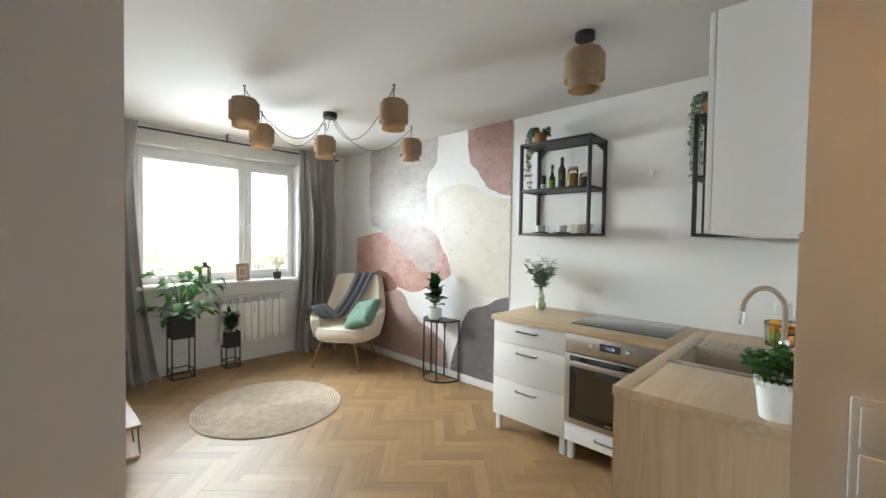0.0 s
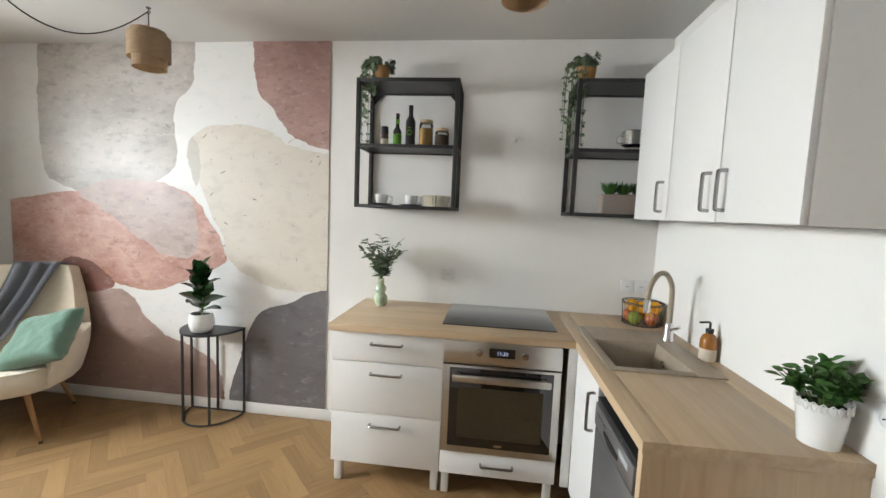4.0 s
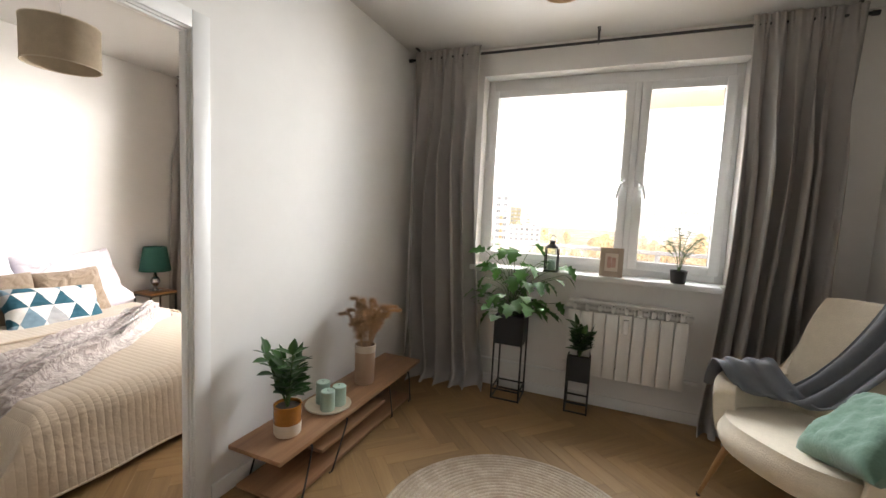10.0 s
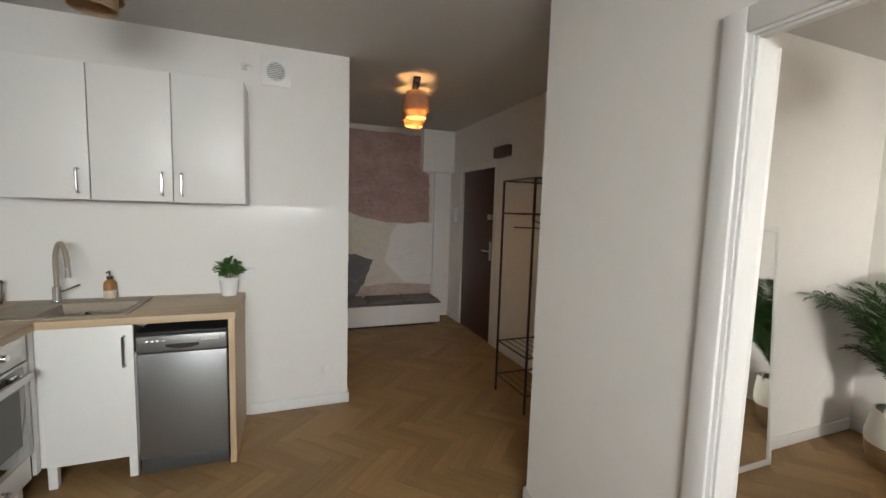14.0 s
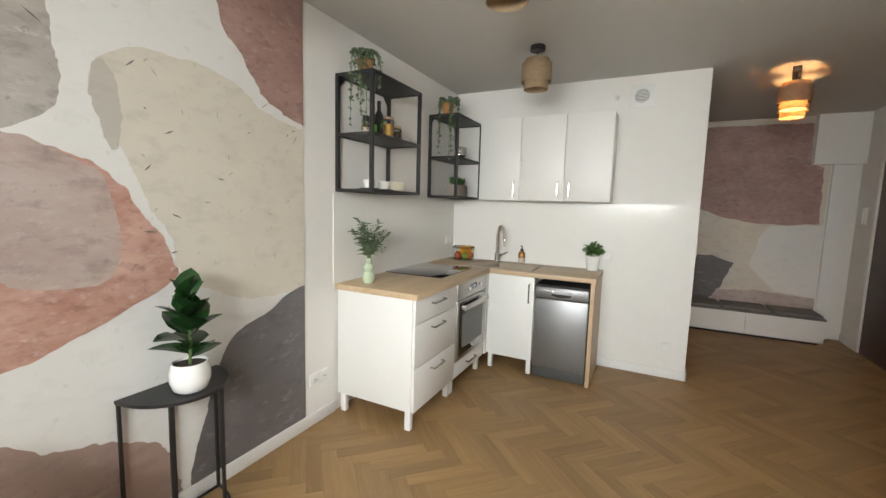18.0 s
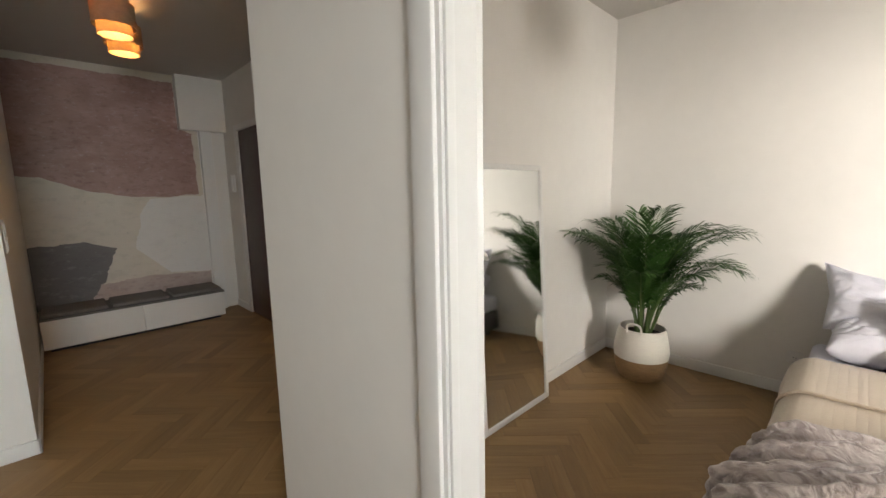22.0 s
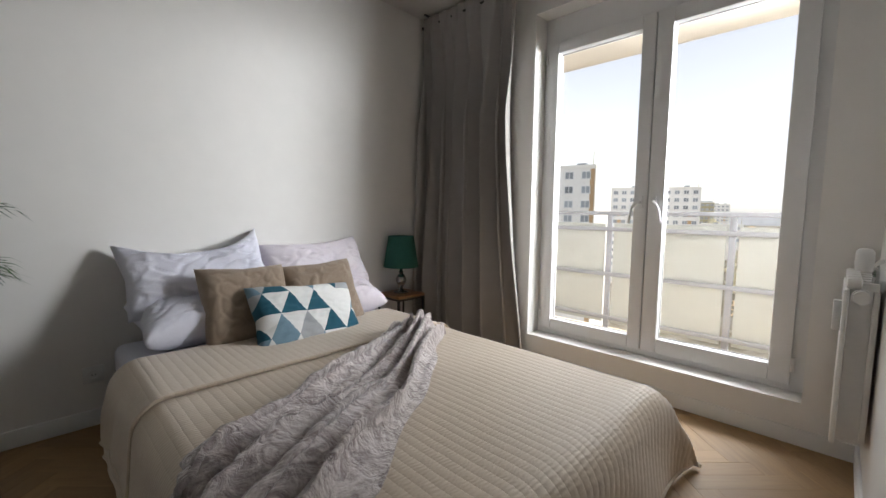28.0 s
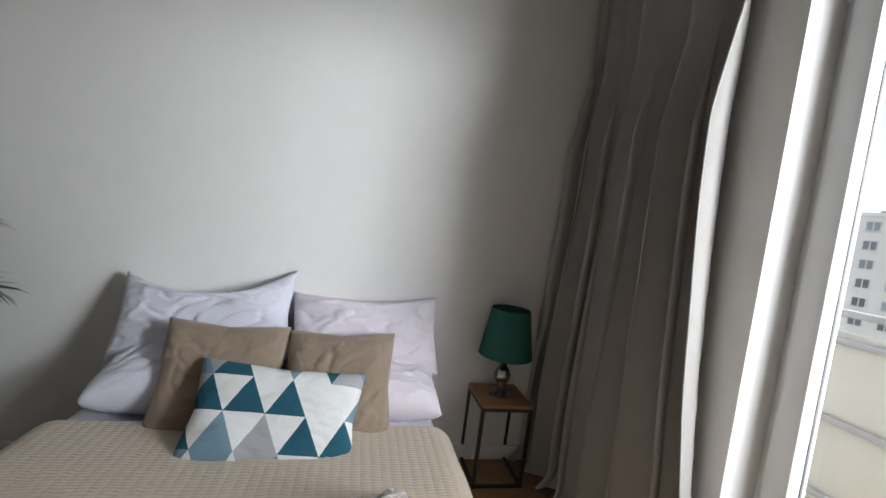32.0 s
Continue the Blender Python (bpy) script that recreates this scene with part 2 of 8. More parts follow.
CURTAIN = mat("grey_curtain", (0.325, 0.306, 0.288), 0.85, var=0.05, scale=14, bump=0.10, bscale=500, sheen=0.04, through=0.04)
BOUCLE = mat("cream_boucle", (0.70, 0.62, 0.50), 0.95, var=0.07, scale=35, bump=0.6, bscale=170, sheen=0.3)
THROW_GREY = mat("slate_throw", (0.125, 0.135, 0.155), 0.95, var=0.12, scale=25, bump=0.3, bscale=350, sheen=0.3)
MINT = mat("mint_cushion", (0.105, 0.20, 0.15), 0.9, var=0.10, scale=18, bump=0.5, bscale=70, sheen=0.3)
JUTE = mat("jute_rope", (0.40, 0.315, 0.235), 0.95, var=0.10, scale=14, bump=0.5, bscale=180, second=(0.47, 0.39, 0.31))
SOIL = mat("potting_soil", (0.03, 0.02, 0.013), 0.95, var=0.3, scale=40, bump=0.8, bscale=120)
CERAMIC = mat("white_ceramic", (0.80, 0.80, 0.78), 0.18, var=0.02, coat=0.3)
LEAF = mat("green_leaf", (0.050, 0.140, 0.028), 0.58, var=0.20, scale=9, spread=0.25, through=0.12)
LEAF_ZZ = mat("glossy_dark_leaf", (0.030, 0.092, 0.020), 0.34, var=0.20, scale=9, spread=0.25, through=0.06)
LEAF_LOBED = mat("lobed_green_leaf", (0.040, 0.130, 0.018), 0.66, var=0.22, scale=9, spread=0.30, through=0.10)
LEAF_DARK = mat("dark_fig_leaf", (0.014, 0.050, 0.014), 0.24, var=0.20, scale=9, spread=0.22, through=0.03)
LEAF_PALM = mat("palm_leaf", (0.026, 0.078, 0.013), 0.5, var=0.20, scale=9, spread=0.28, through=0.15)
LEAF_GREY = mat("eucalyptus_leaf", (0.165, 0.225, 0.145), 0.7, var=0.18, scale=14, spread=0.25, through=0.15)
LEAF_YELLOW = mat("pale_yellow_leaf", (0.36, 0.35, 0.10), 0.6, var=0.25, scale=9, spread=0.2, through=0.3)
STEM = mat("green_stem", (0.075, 0.13, 0.035), 0.6, var=0.15, scale=20)
DRIED = mat("dried_grass", (0.54, 0.36, 0.21), 0.95, var=0.25, scale=30, spread=0.25, through=0.15)
AMBER = mat("amber_glaze", (0.33, 0.125, 0.02), 0.22, var=0.12, scale=10, coat=0.4)
STONEWARE = mat("cream_stoneware", (0.62, 0.53, 0.42), 0.75, var=0.06, scale=20, bump=0.1, bscale=200)
CANDLE = mat("pale_green_wax", (0.39, 0.52, 0.44), 0.5, var=0.04, scale=8)
SHEET = mat("lilac_white_linen", (0.66, 0.66, 0.74), 0.9, var=0.04, scale=8, bump=0.12, bscale=260, sheen=0.15)
SHEET_PINK = mat("rose_white_linen", (0.68, 0.63, 0.68), 0.9, var=0.04, scale=8, bump=0.12, bscale=260, sheen=0.15)
TAUPE_FLEECE = mat("taupe_fleece", (0.265, 0.20, 0.145), 0.95, var=0.08, scale=30, bump=0.5, bscale=220, sheen=0.3)
WICKER = mat("woven_seagrass", (0.27, 0.165, 0.08), 0.9, var=0.25, scale=30, bump=0.8, bscale=120, stretch=(1, 1, 3))
ROPE_WHITE = mat("white_rope_basket", (0.66, 0.63, 0.57), 0.9, var=0.06, scale=30, bump=0.6, bscale=110, stretch=(1, 1, 4))
TEAL = mat("teal_lamp_cloth", (0.022, 0.115, 0.088), 0.8, var=0.08, scale=30, bump=0.15, bscale=400, through=0.12)
DOOR_BROWN = mat("brown_padded_door", (0.052, 0.018, 0.013), 0.42, var=0.12, scale=6, bump=0.05)
RAD = mat("white_radiator_enamel", (0.76, 0.75, 0.72), 0.35, var=0.03, scale=4)
PANE = glass("window_pane")
JAR = glass("clear_glass", (0.95, 0.97, 0.95), 0.9)
MIRROR = mat("silvered_mirror", (0.86, 0.88, 0.87), 0.015, 1.0, var=0.0)

# ---- mesh helpers ----
def part(name, shape, material, parent=None, label="", m=None, smooth=40):
    """One mesh object from a bmesh (or a shared mesh) under a thing or a part."""
    if isinstance(shape, bmesh.types.BMesh):
        me = bpy.data.meshes.new(name)
        shape.normal_update()
        shape.to_mesh(me)
        shape.free()
        if smooth:
            me.shade_smooth()
            me.set_sharp_from_angle(angle=radians(smooth))
    else:
        me = shape
    if not me.materials:
        me.materials.append(material)
    ob = new(name, me)
    ob.parent = parent
    if m is not None:
        ob.matrix_basis = m
    return tagged(ob, label)


def thing(name, x, y, z, label, category, group="", rz=0.0, kind=""):
    e = new(name)
    e.matrix_basis = pose(x, y, z, 0, 0, rz)
    e.empty_display_size = 0.1
    return tagged(e, label, category, group, kind)


def solo(name, shape, material, x, y, z, label, category, group="", rz=0.0, kind="", smooth=40):
    ob = part(name, shape, material, None, "", pose(x, y, z, 0, 0, rz), smooth)
    return tagged(ob, label, category, group, kind)


def setting(name, shape, material, label="", smooth=0):
    return tagged(part(name, shape, material, None, "", None, smooth), label, "", "", "structure")


def B():
    return bmesh.new()


def box(bm, x0, x1, y0, y1, z0, z1, bev=0.0, seg=2, m=None):
    made = bmesh.ops.create_cube(bm, size=1.0)["verts"]
    for v in made:
        v.co = Vector(((x0 + x1) / 2 + v.co.x * (x1 - x0), (y0 + y1) / 2 + v.co.y * (y1 - y0), (z0 + z1) / 2 + v.co.z * (z1 - z0)))
    if bev:
        edges = {e for v in made for e in v.link_edges}
        out = bmesh.ops.bevel(bm, geom=list(edges), offset=bev, segments=seg, profile=0.5, affect="EDGES", clamp_overlap=True)
        made = list({v for f in out["faces"] for v in f.verts} | {v for v in made if v.is_valid})
    if m is not None:
        bmesh.ops.transform(bm, matrix=m, verts=made)
    return bm


def lathe(bm, profile, n=24, x=0.0, y=0.0, m=None):
    """Turns (radius, height) pairs round a standing axis."""
    rings, made = [], []
    for r, z in profile:
        if r < 1e-5:
            ring = [bm.verts.new((x, y, z))]
        else:
            ring = [bm.verts.new((x + r * math.cos(2 * math.pi * i / n), y + r * math.sin(2 * math.pi * i / n), z)) for i in range(n)]
        rings.append(ring)
        made += ring
    for a, b in zip(rings, rings[1:]):
        for i in range(n):
            j = (i + 1) % n
            if len(a) == 1 and len(b) > 1:
                bm.faces.new((a[0], b[i], b[j])[::-1])
            elif len(b) == 1 and len(a) > 1:
                bm.faces.new((a[i], a[j], b[0]))
            elif len(a) > 1:
                bm.faces.new((a[i], a[j], b[j], b[i]))
    if m is not None:
        bmesh.ops.transform(bm, matrix=m, verts=made)
    return bm


def disc(bm, r, z0, z1, x=0.0, y=0.0, n=24, r1=None):
    return lathe(bm, [(0, z0), (r, z0), (r if r1 is None else r1, z1), (0, z1)], n, x, y)


def tube(bm, pts, r, n=8, closed=False, r1=None):
    """A round bar along points."""
    pts = [Vector(p) for p in pts]
    count, rings, side = len(pts), [], None
    for i, p in enumerate(pts):
        a = pts[(i - 1) % count] if closed or i else p
        b = pts[(i + 1) % count] if closed or i < count - 1 else p
        way = (b - a).normalized()
        if side is None:
            side = way.orthogonal().normalized()
        side = (side - way * side.dot(way)).normalized()
        up = way.cross(side)
        rad = r if r1 is None else r + (r1 - r) * i / max(count - 1, 1)
        rings.append([bm.verts.new(p + rad * (math.cos(2 * math.pi * k / n) * side + math.sin(2 * math.pi * k / n) * up)) for k in range(n)])
    pairs = list(zip(rings, rings[1:])) + ([(rings[-1], rings[0])] if closed else [])
    for a, b in pairs:
        for k in range(n):
            bm.faces.new((a[k], a[(k + 1) % n], b[(k + 1) % n], b[k]))
    if not closed:
        bm.faces.new(rings[0][::-1])
        bm.faces.new(rings[-1])
    return bm


def surface(bm, nu, nv, fn, closed_u=False):
    """A sheet through fn(u, v), u and v from 0 to 1."""
    rows = [[bm.verts.new(fn(i / (nu if closed_u else nu - 1), j / (nv - 1))) for i in range(nu)] for j in range(nv)]
    for a, b in zip(rows, rows[1:]):
        for i in range(nu if closed_u else nu - 1):
            k = (i + 1) % nu
            bm.faces.new((a[i], a[k], b[k], b[i]))
    return bm


def thick(bm, t):
    """Gives a sheet a back and edges."""
    bm.normal_update()
    bmesh.ops.solidify(bm, geom=bm.faces[:], thickness=t)
    return bm


def sheet(bm, t):
    """Gives a folded cloth a back, set off along its normals, and edges."""
    bm.normal_update()
    front, rim = bm.faces[:], [e for e in bm.edges if e.is_boundary]
    back = {v: bm.verts.new(v.co - v.normal * t) for v in bm.verts[:]}
    for f in front:
        bm.faces.new([back[v] for v in f.verts][::-1])
    for e in rim:
        a, b = e.verts
        bm.faces.new((a, b, back[b], back[a]))
    bmesh.ops.recalc_face_normals(bm, faces=bm.faces[:])
    return bm


def smooth_path(pts, steps=8, closed=False):
    """A curve through corner points (Catmull and Rom)."""
    p, out, n = [Vector(q) for q in pts], [], len(pts)
    for i in range(n if closed else n - 1):
        a, b, c, d = (p[(i + k) % n] if closed else p[min(max(i + k, 0), n - 1)] for k in (-1, 0, 1, 2))
        for s in range(steps):
            t = s / steps
            out.append(0.5 * (2 * b + (c - a) * t + (2 * a - 5 * b + 4 * c - d) * t * t + (3 * b - a - 3 * c + d) * t ** 3))
    return out if closed else out + [p[-1]]


def leaf_mesh(name, material, length, width, bend=0.25, fold=0.15, tip=0.7, n=6, lobes=0.0):
    """A leaf along +x from its stalk, bent down towards its tip and folded along its rib."""
    bm, rows = B(), []
    for i in range(n + 1):
        t = i / n
        w = width / 2 * max(math.sin(math.pi * t ** tip) ** 0.8, 0.02) * (1 + lobes * math.sin(t * 19))
        x, z = length * t, -bend * length * t * t
        rows.append([bm.verts.new((x, s * w, z + fold * abs(s) * w)) for s in (-1, -0.5, 0, 0.5, 1)])
    for a, b in zip(rows, rows[1:]):
        for k in range(4):
            bm.faces.new((a[k], b[k], b[k + 1], a[k + 1]))
    me = bpy.data.meshes.new(name)
    bm.to_mesh(me)
    bm.free()
    me.shade_smooth()
    me.materials.append(material)
    return me


def aim(p, yaw, pitch, roll=0.0, s=1.0):
    """Lays a leaf's +x along a yaw and a pitch (degrees) at p."""
    return Matrix.Translation(p) @ Euler((radians(roll), radians(-pitch), radians(yaw))).to_matrix().to_4x4() @ Matrix.Scale(s, 4)


# ---- the shell of the flat ----
floor = setting("floor", box(box(B(), -4.97, XE + 0.15, YH - 0.12, YN + 0.22, -0.20, -0.003), -4.97, XH1, YS - 0.15, YH - 0.12, -0.20, -0.003), JOINT, "oak herringbone parquet floor through the whole flat")
setting("ceiling", box(B(), -4.97, XE + 0.15, YS - 0.15, YN + 0.22, CEIL, CEIL + 0.18), CEILING, "plain matt white ceiling, toned down for shade")
setting("wall_north", box(B(), -4.97, XE + 0.15, YN, YN + 0.22, -0.003, CEIL), WALL, "white wall that carries the painted mural and the kitchen")
setting("wall_bath", box(B(), XB, XE, YB, YN, -0.003, CEIL), WALL, "white wall block at the end of the kitchen")
setting("wall_east", box(B(), XE, XE + 0.15, YH - 0.12, YB, -0.003, CEIL), WALL, "hall wall behind the low bench")
DX0, DX1 = 1.25, 2.16
b = B()
box(b, XH1, DX0, YH - 0.12, YH, -0.003, CEIL)
box(b, DX1, XE, YH - 0.12, YH, -0.003, CEIL)
box(b, DX0, DX1, YH - 0.12, YH, 2.03, CEIL)
setting("wall_entrance", b, WALL, "white hall wall with the entrance door")
setting("wall_hall", box(B(), XH0, XH1, YS, YP1, -0.003, CEIL), WALL, "thin white wall between hall and bedroom")
PX0, PX1, PZ = -2.72, -2.017, 2.01
JB = 0.503                                 # back of the hinge-side door frame, deepened to fit the camera's view
b = B()
box(b, XW, PX0, YP0, YP1, -0.003, CEIL)
box(b, PX1, XH0, YP0, YP1, -0.003, CEIL)
box(b, PX0, PX1, YP0, YP1, PZ, CEIL)
setting("wall_partition", b, WALL, "thin white wall between living room and bedroom")
setting("wall_south", box(B(), -4.97, XH1, YS - 0.15, YS, -0.003, CEIL), WALL, "white wall behind the bed")
WY0, WY1, WZ0, WZ1 = 1.20, 2.90, 0.95, 2.39
TY0, TY1, TZ0, TZ1 = -1.10, 0.36, 0.20, 2.35
b = B()
box(b, -4.97, XW, YS, TY0, -0.003, CEIL)
box(b, -4.97, XW, TY0, TY1, -0.003, TZ0)
box(b, -4.97, XW, TY0, TY1, TZ1, CEIL)
box(b, -4.97, XW, TY1, WY0, -0.003, CEIL)
box(b, -4.97, XW, WY0, WY1, -0.003, WZ0)
box(b, -4.97, XW, WY0, WY1, WZ1, CEIL)
box(b, -4.97, XW, WY1, YN, -0.003, CEIL)
setting("wall_west", b, WALL, "white outer wall with the window and the balcony door")

# baseboards
def baseboard(x0, x1, y0, y1):
    setting("baseboard", box(B(), x0, x1, y0, y1, 0.0, 0.08, 0.004), TRIM, "white baseboard", 30)


T = 0.014
baseboard(XW, -1.55, YN - T, YN)
baseboard(XB - T, XB, YB - T, 2.03)
baseboard(XB - T, XE, YB - T, YB)
baseboard(XH1, XH1 + T, YH, YP1 + T)
baseboard(-1.952, XH1 + T, YP1, YP1 + T)
baseboard(XW, -2.79, YP1, YP1 + T)
baseboard(XH1 + T, DX0 - 0.07, YH, YH + T)
baseboard(DX1 + 0.07, XE - T, YH, YH + T)
baseboard(XW, XW + T, YP1 + T, YN - T)
baseboard(XW, XW + T, YS + T, YP0 - T)
baseboard(XW, XH0, YS, YS + T)
baseboard(XH0 - T, XH0, YS + T, YP0)
baseboard(XW, -2.79, YP0 - T, YP0)

# ---- added lamps outside the two openings, in place of sky and ground light ----
def fill_lamp(name, at, aim_at, wide, high, power, spread, tint):
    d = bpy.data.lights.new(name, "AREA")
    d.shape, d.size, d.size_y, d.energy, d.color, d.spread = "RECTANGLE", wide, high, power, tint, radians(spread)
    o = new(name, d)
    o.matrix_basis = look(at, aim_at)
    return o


fill_lamp("window_sky_fill", (-5.12, 2.08, 1.86), (-1.4, 2.35, 1.00), 1.66, 0.66, 20, 112, (0.79, 0.905, 1.0))
# added warm lamp tilted up, in place of light off the sunlit ground
fill_lamp("window_ground_fill", (-5.14, 2.08, 1.86), (-1.8, 2.15, 3.20), 1.66, 0.60, 1.3, 110, (1.0, 0.80, 0.56))
# added lamp beyond the rail that throws light on the bedroom wall
fill_lamp("low_sky_fill", (-7.4, 2.05, 1.92), (-3.4, -1.9, 1.35), 2.0, 0.9, 17, 58, (0.95, 0.98, 1.0))
# added lamp beside the balcony door, where the wall hides it
fill_lamp("balcony_sky_fill", (-5.68, 0.70, 1.80), (-2.5, -1.60, 0.75), 1.25, 0.90, 56, 150, (0.95, 0.98, 1.0))
# added lamp out past the soffit, unseen, to light bed and floor
fill_lamp("high_sky_fill", (-7.2, -0.70, 3.85), (-3.6, -0.70, 0.6), 3.6, 1.9, 225, 170, (0.95, 0.98, 1.0))

# ---- windows ----
GASKET = mat("grey_rubber", (0.16, 0.16, 0.16), 0.7, var=0.05)


def sash(parent, y0, y1, z0, z1, w, name="sash", lab=""):
    """A framed pane in the plane of the glass."""
    b = B()
    box(b, XG - 0.03, XG + 0.045, y0, y0 + w, z0, z1, 0.006)
    box(b, XG - 0.03, XG + 0.045, y1 - w, y1, z0, z1, 0.006)
    box(b, XG - 0.03, XG + 0.045, y0 + w, y1 - w, z0, z0 + w, 0.006)
    box(b, XG - 0.03, XG + 0.045, y0 + w, y1 - w, z1 - w, z1, 0.006)
    s = part(name, b, PVC, parent, lab, None, 30)
    for a in ((y0 + w - 0.002, y0 + w + 0.002, z0 + w, z1 - w), (y1 - w - 0.002, y1 - w + 0.002, z0 + w, z1 - w),
              (y0 + w, y1 - w, z0 + w - 0.002, z0 + w + 0.003), (y0 + w, y1 - w, z1 - w - 0.002, z1 - w + 0.002)):
        part("gasket", box(B(), XG - 0.012, XG - 0.002, *a), GASKET, s, "grey rubber gasket", None, 0)
    p = part("pane", box(B(), XG - 0.012, XG - 0.008, y0 + w, y1 - w, z0 + w, z1 - w), PANE, s, "clear window glass", None, 0)
    p.visible_shadow = False
    return s


def handle(parent, y, z, turn):
    b = B()
    box(b, XG + 0.045, XG + 0.058, y - 0.014, y + 0.014, z - 0.035, z + 0.035, 0.004)
    tube(b, [(XG + 0.055, y, z), (XG + 0.085, y, z)], 0.008)
    tube(b, smooth_path([(XG + 0.085, y, z), (XG + 0.09, y + turn * 0.03, z - 0.03), (XG + 0.088, y + turn * 0.05, z - 0.12)], 4), 0.009, 8)
    part("handle", b, PVC, parent, "white lever handle", None, 40)


def hinge(parent, y, z):
    part("hinge", lathe(B(), [(0, 0), (0.009, 0.002), (0.009, 0.07), (0, 0.072)], 10, XG + 0.05, y, pose(0, 0, z)), PVC, parent)


win = setting("window_1", B(), PVC, "white plastic window with two sashes over the radiator")
b = B()
for a in ((WY0, WY0 + 0.05, WZ0, WZ1), (WY1 - 0.05, WY1, WZ0, WZ1), (2.26, 2.31, WZ0 + 0.05, WZ1 - 0.07), (WY0 + 0.05, WY1 - 0.05, WZ0, WZ0 + 0.05), (WY0 + 0.05, WY1 - 0.05, WZ1 - 0.09, WZ1)):
    box(b, XG - 0.04, XG + 0.025, *a, 0.003)
part("window_frame", b, PVC, win, "", None, 30)
part("mullion_strip", box(B(), XG + 0.026, XG + 0.051, 2.266, 2.304, 1.0, 2.31, 0.004), PVC, win, "", None, 30)
s = sash(win, 1.235, 2.264, 1.0, 2.31, 0.055)
handle(s, 2.245, 1.62, -1)
s = sash(win, 2.306, 2.865, 1.0, 2.31, 0.06)
handle(s, 2.33, 1.62, 1)
part("window_sill", box(B(), XG + 0.02, -4.55, 1.19, 2.85, 0.915, 0.953, 0.008), TRIM, win, "pale stone window sill", None, 30)

door = setting("door_2", B(), PVC, "closed white plastic double balcony door")
b = B()
for a in ((TY0, TY0 + 0.055, TZ0, TZ1), (TY1 - 0.055, TY1, TZ0, TZ1), (TY0 + 0.055, TY1 - 0.055, TZ0, TZ0 + 0.05), (TY0 + 0.055, TY1 - 0.055, TZ1 - 0.175, TZ1)):
    box(b, XG - 0.04, XG + 0.025, *a, 0.003)
part("door_frame", b, PVC, door, "", None, 30)
s = sash(door, -1.07, -0.39, 0.235, 2.185, 0.075, "door_leaf")
handle(s, -0.425, 1.12, -1)
hinge(s, -1.075, 0.30), hinge(s, -1.075, 2.05)
s = sash(door, -0.385, 0.305, 0.235, 2.185, 0.085, "door_leaf")
handle(s, -0.35, 1.12, 1)
hinge(s, 0.312, 0.30), hinge(s, 0.312, 2.05)

# ---- doors of the flat ----
df = setting("door_1", B(), TRIM, "white interior door standing wide open into the bedroom")
b = B()
for x0, x1, y0, z0, z1 in ((PX0, PX0 + 0.018, YP0 - 0.002, 0, PZ), (PX1 - 0.018, PX1, JB, 0, PZ), (PX0 + 0.018, PX1 - 0.018, YP0 - 0.002, PZ - 0.018, PZ)):
    box(b, x0, x1, y0, YP1 + 0.002, z0, z1)
part("door_lining", b, TRIM, df, "", None, 30)
b = B()
for x0, x1, z0, z1 in ((PX0 + 0.018, PX0 + 0.028, 0, PZ - 0.018), (PX1 - 0.028, PX1 - 0.018, 0, PZ - 0.018), (PX0 + 0.028, PX1 - 0.028, PZ - 0.028, PZ - 0.018)):
    box(b, x0, x1, YP0 + 0.020, YP0 + 0.045, z0, z1, 0.003)
part("door_stop", b, TRIM, df, "narrow rebate strip round the lining", None, 30)
for ya, yb, yh in ((YP1, YP1 + 0.014, YP1), (YP0 - 0.014, YP0, JB + 0.002)):
    b = B()
    box(b, PX0 - 0.066, PX0 + 0.010, ya, yb, 0, PZ + 0.058, 0.004)
    box(b, PX1 - 0.006, PX1 + 0.062, min(ya, yh), yb, 0, PZ + 0.058, 0.004)
    box(b, PX0 + 0.010, PX1 - 0.006, ya, yb, PZ - 0.010, PZ + 0.058, 0.004)
    part("casing", b, TRIM, df, "", None, 30)
LEAFM = pose(PX1 + 0.004, JB - 0.016, 0.008, 0, 0, -45.5)
b = box(B(), 0, 0.66, -0.02, 0.02, 0, 1.975, 0.003)
leaf = part("door_leaf", b, LACQUER, df, "white door leaf with narrow glass strips", LEAFM, 30)
FROST = mat("frosted_strip", (0.26, 0.265, 0.27), 0.25, var=0.03)
for i in range(7):
    z = 0.41 + i * 0.245
    part("glass_strip", box(B(), 0.30, 0.55, -0.0225, 0.0225, z, z + 0.013), FROST, leaf, "frosted glass strip", None, 0)
for sgn in (-1, 1):
    b = B()
    lathe(b, [(0, 0), (0.024, 0), (0.024, 0.008), (0, 0.008)], 20, 0, 0, Matrix.Translation((0.605, sgn * 0.02, 1.09)) @ Euler((radians(-90 * sgn), 0, 0)).to_matrix().to_4x4())
    tube(b, [(0.605, sgn * 0.025, 1.09), (0.605, sgn * 0.06, 1.09), (0.59, sgn * 0.066, 1.09), (0.49, sgn * 0.066, 1.09)], 0.009, 8)
    box(b, 0.58, 0.63, sgn * 0.0235 - 0.003, sgn * 0.0235 + 0.003, 0.97, 1.02, 0.002)
    part("door_handle", b, STEEL, leaf, "satin steel lever handle")
for z in (0.22, 1.0, 1.78):
    part("hinge", disc(B(), 0.007, z, z + 0.08, -0.004, 0.022, 10), STEEL, leaf)

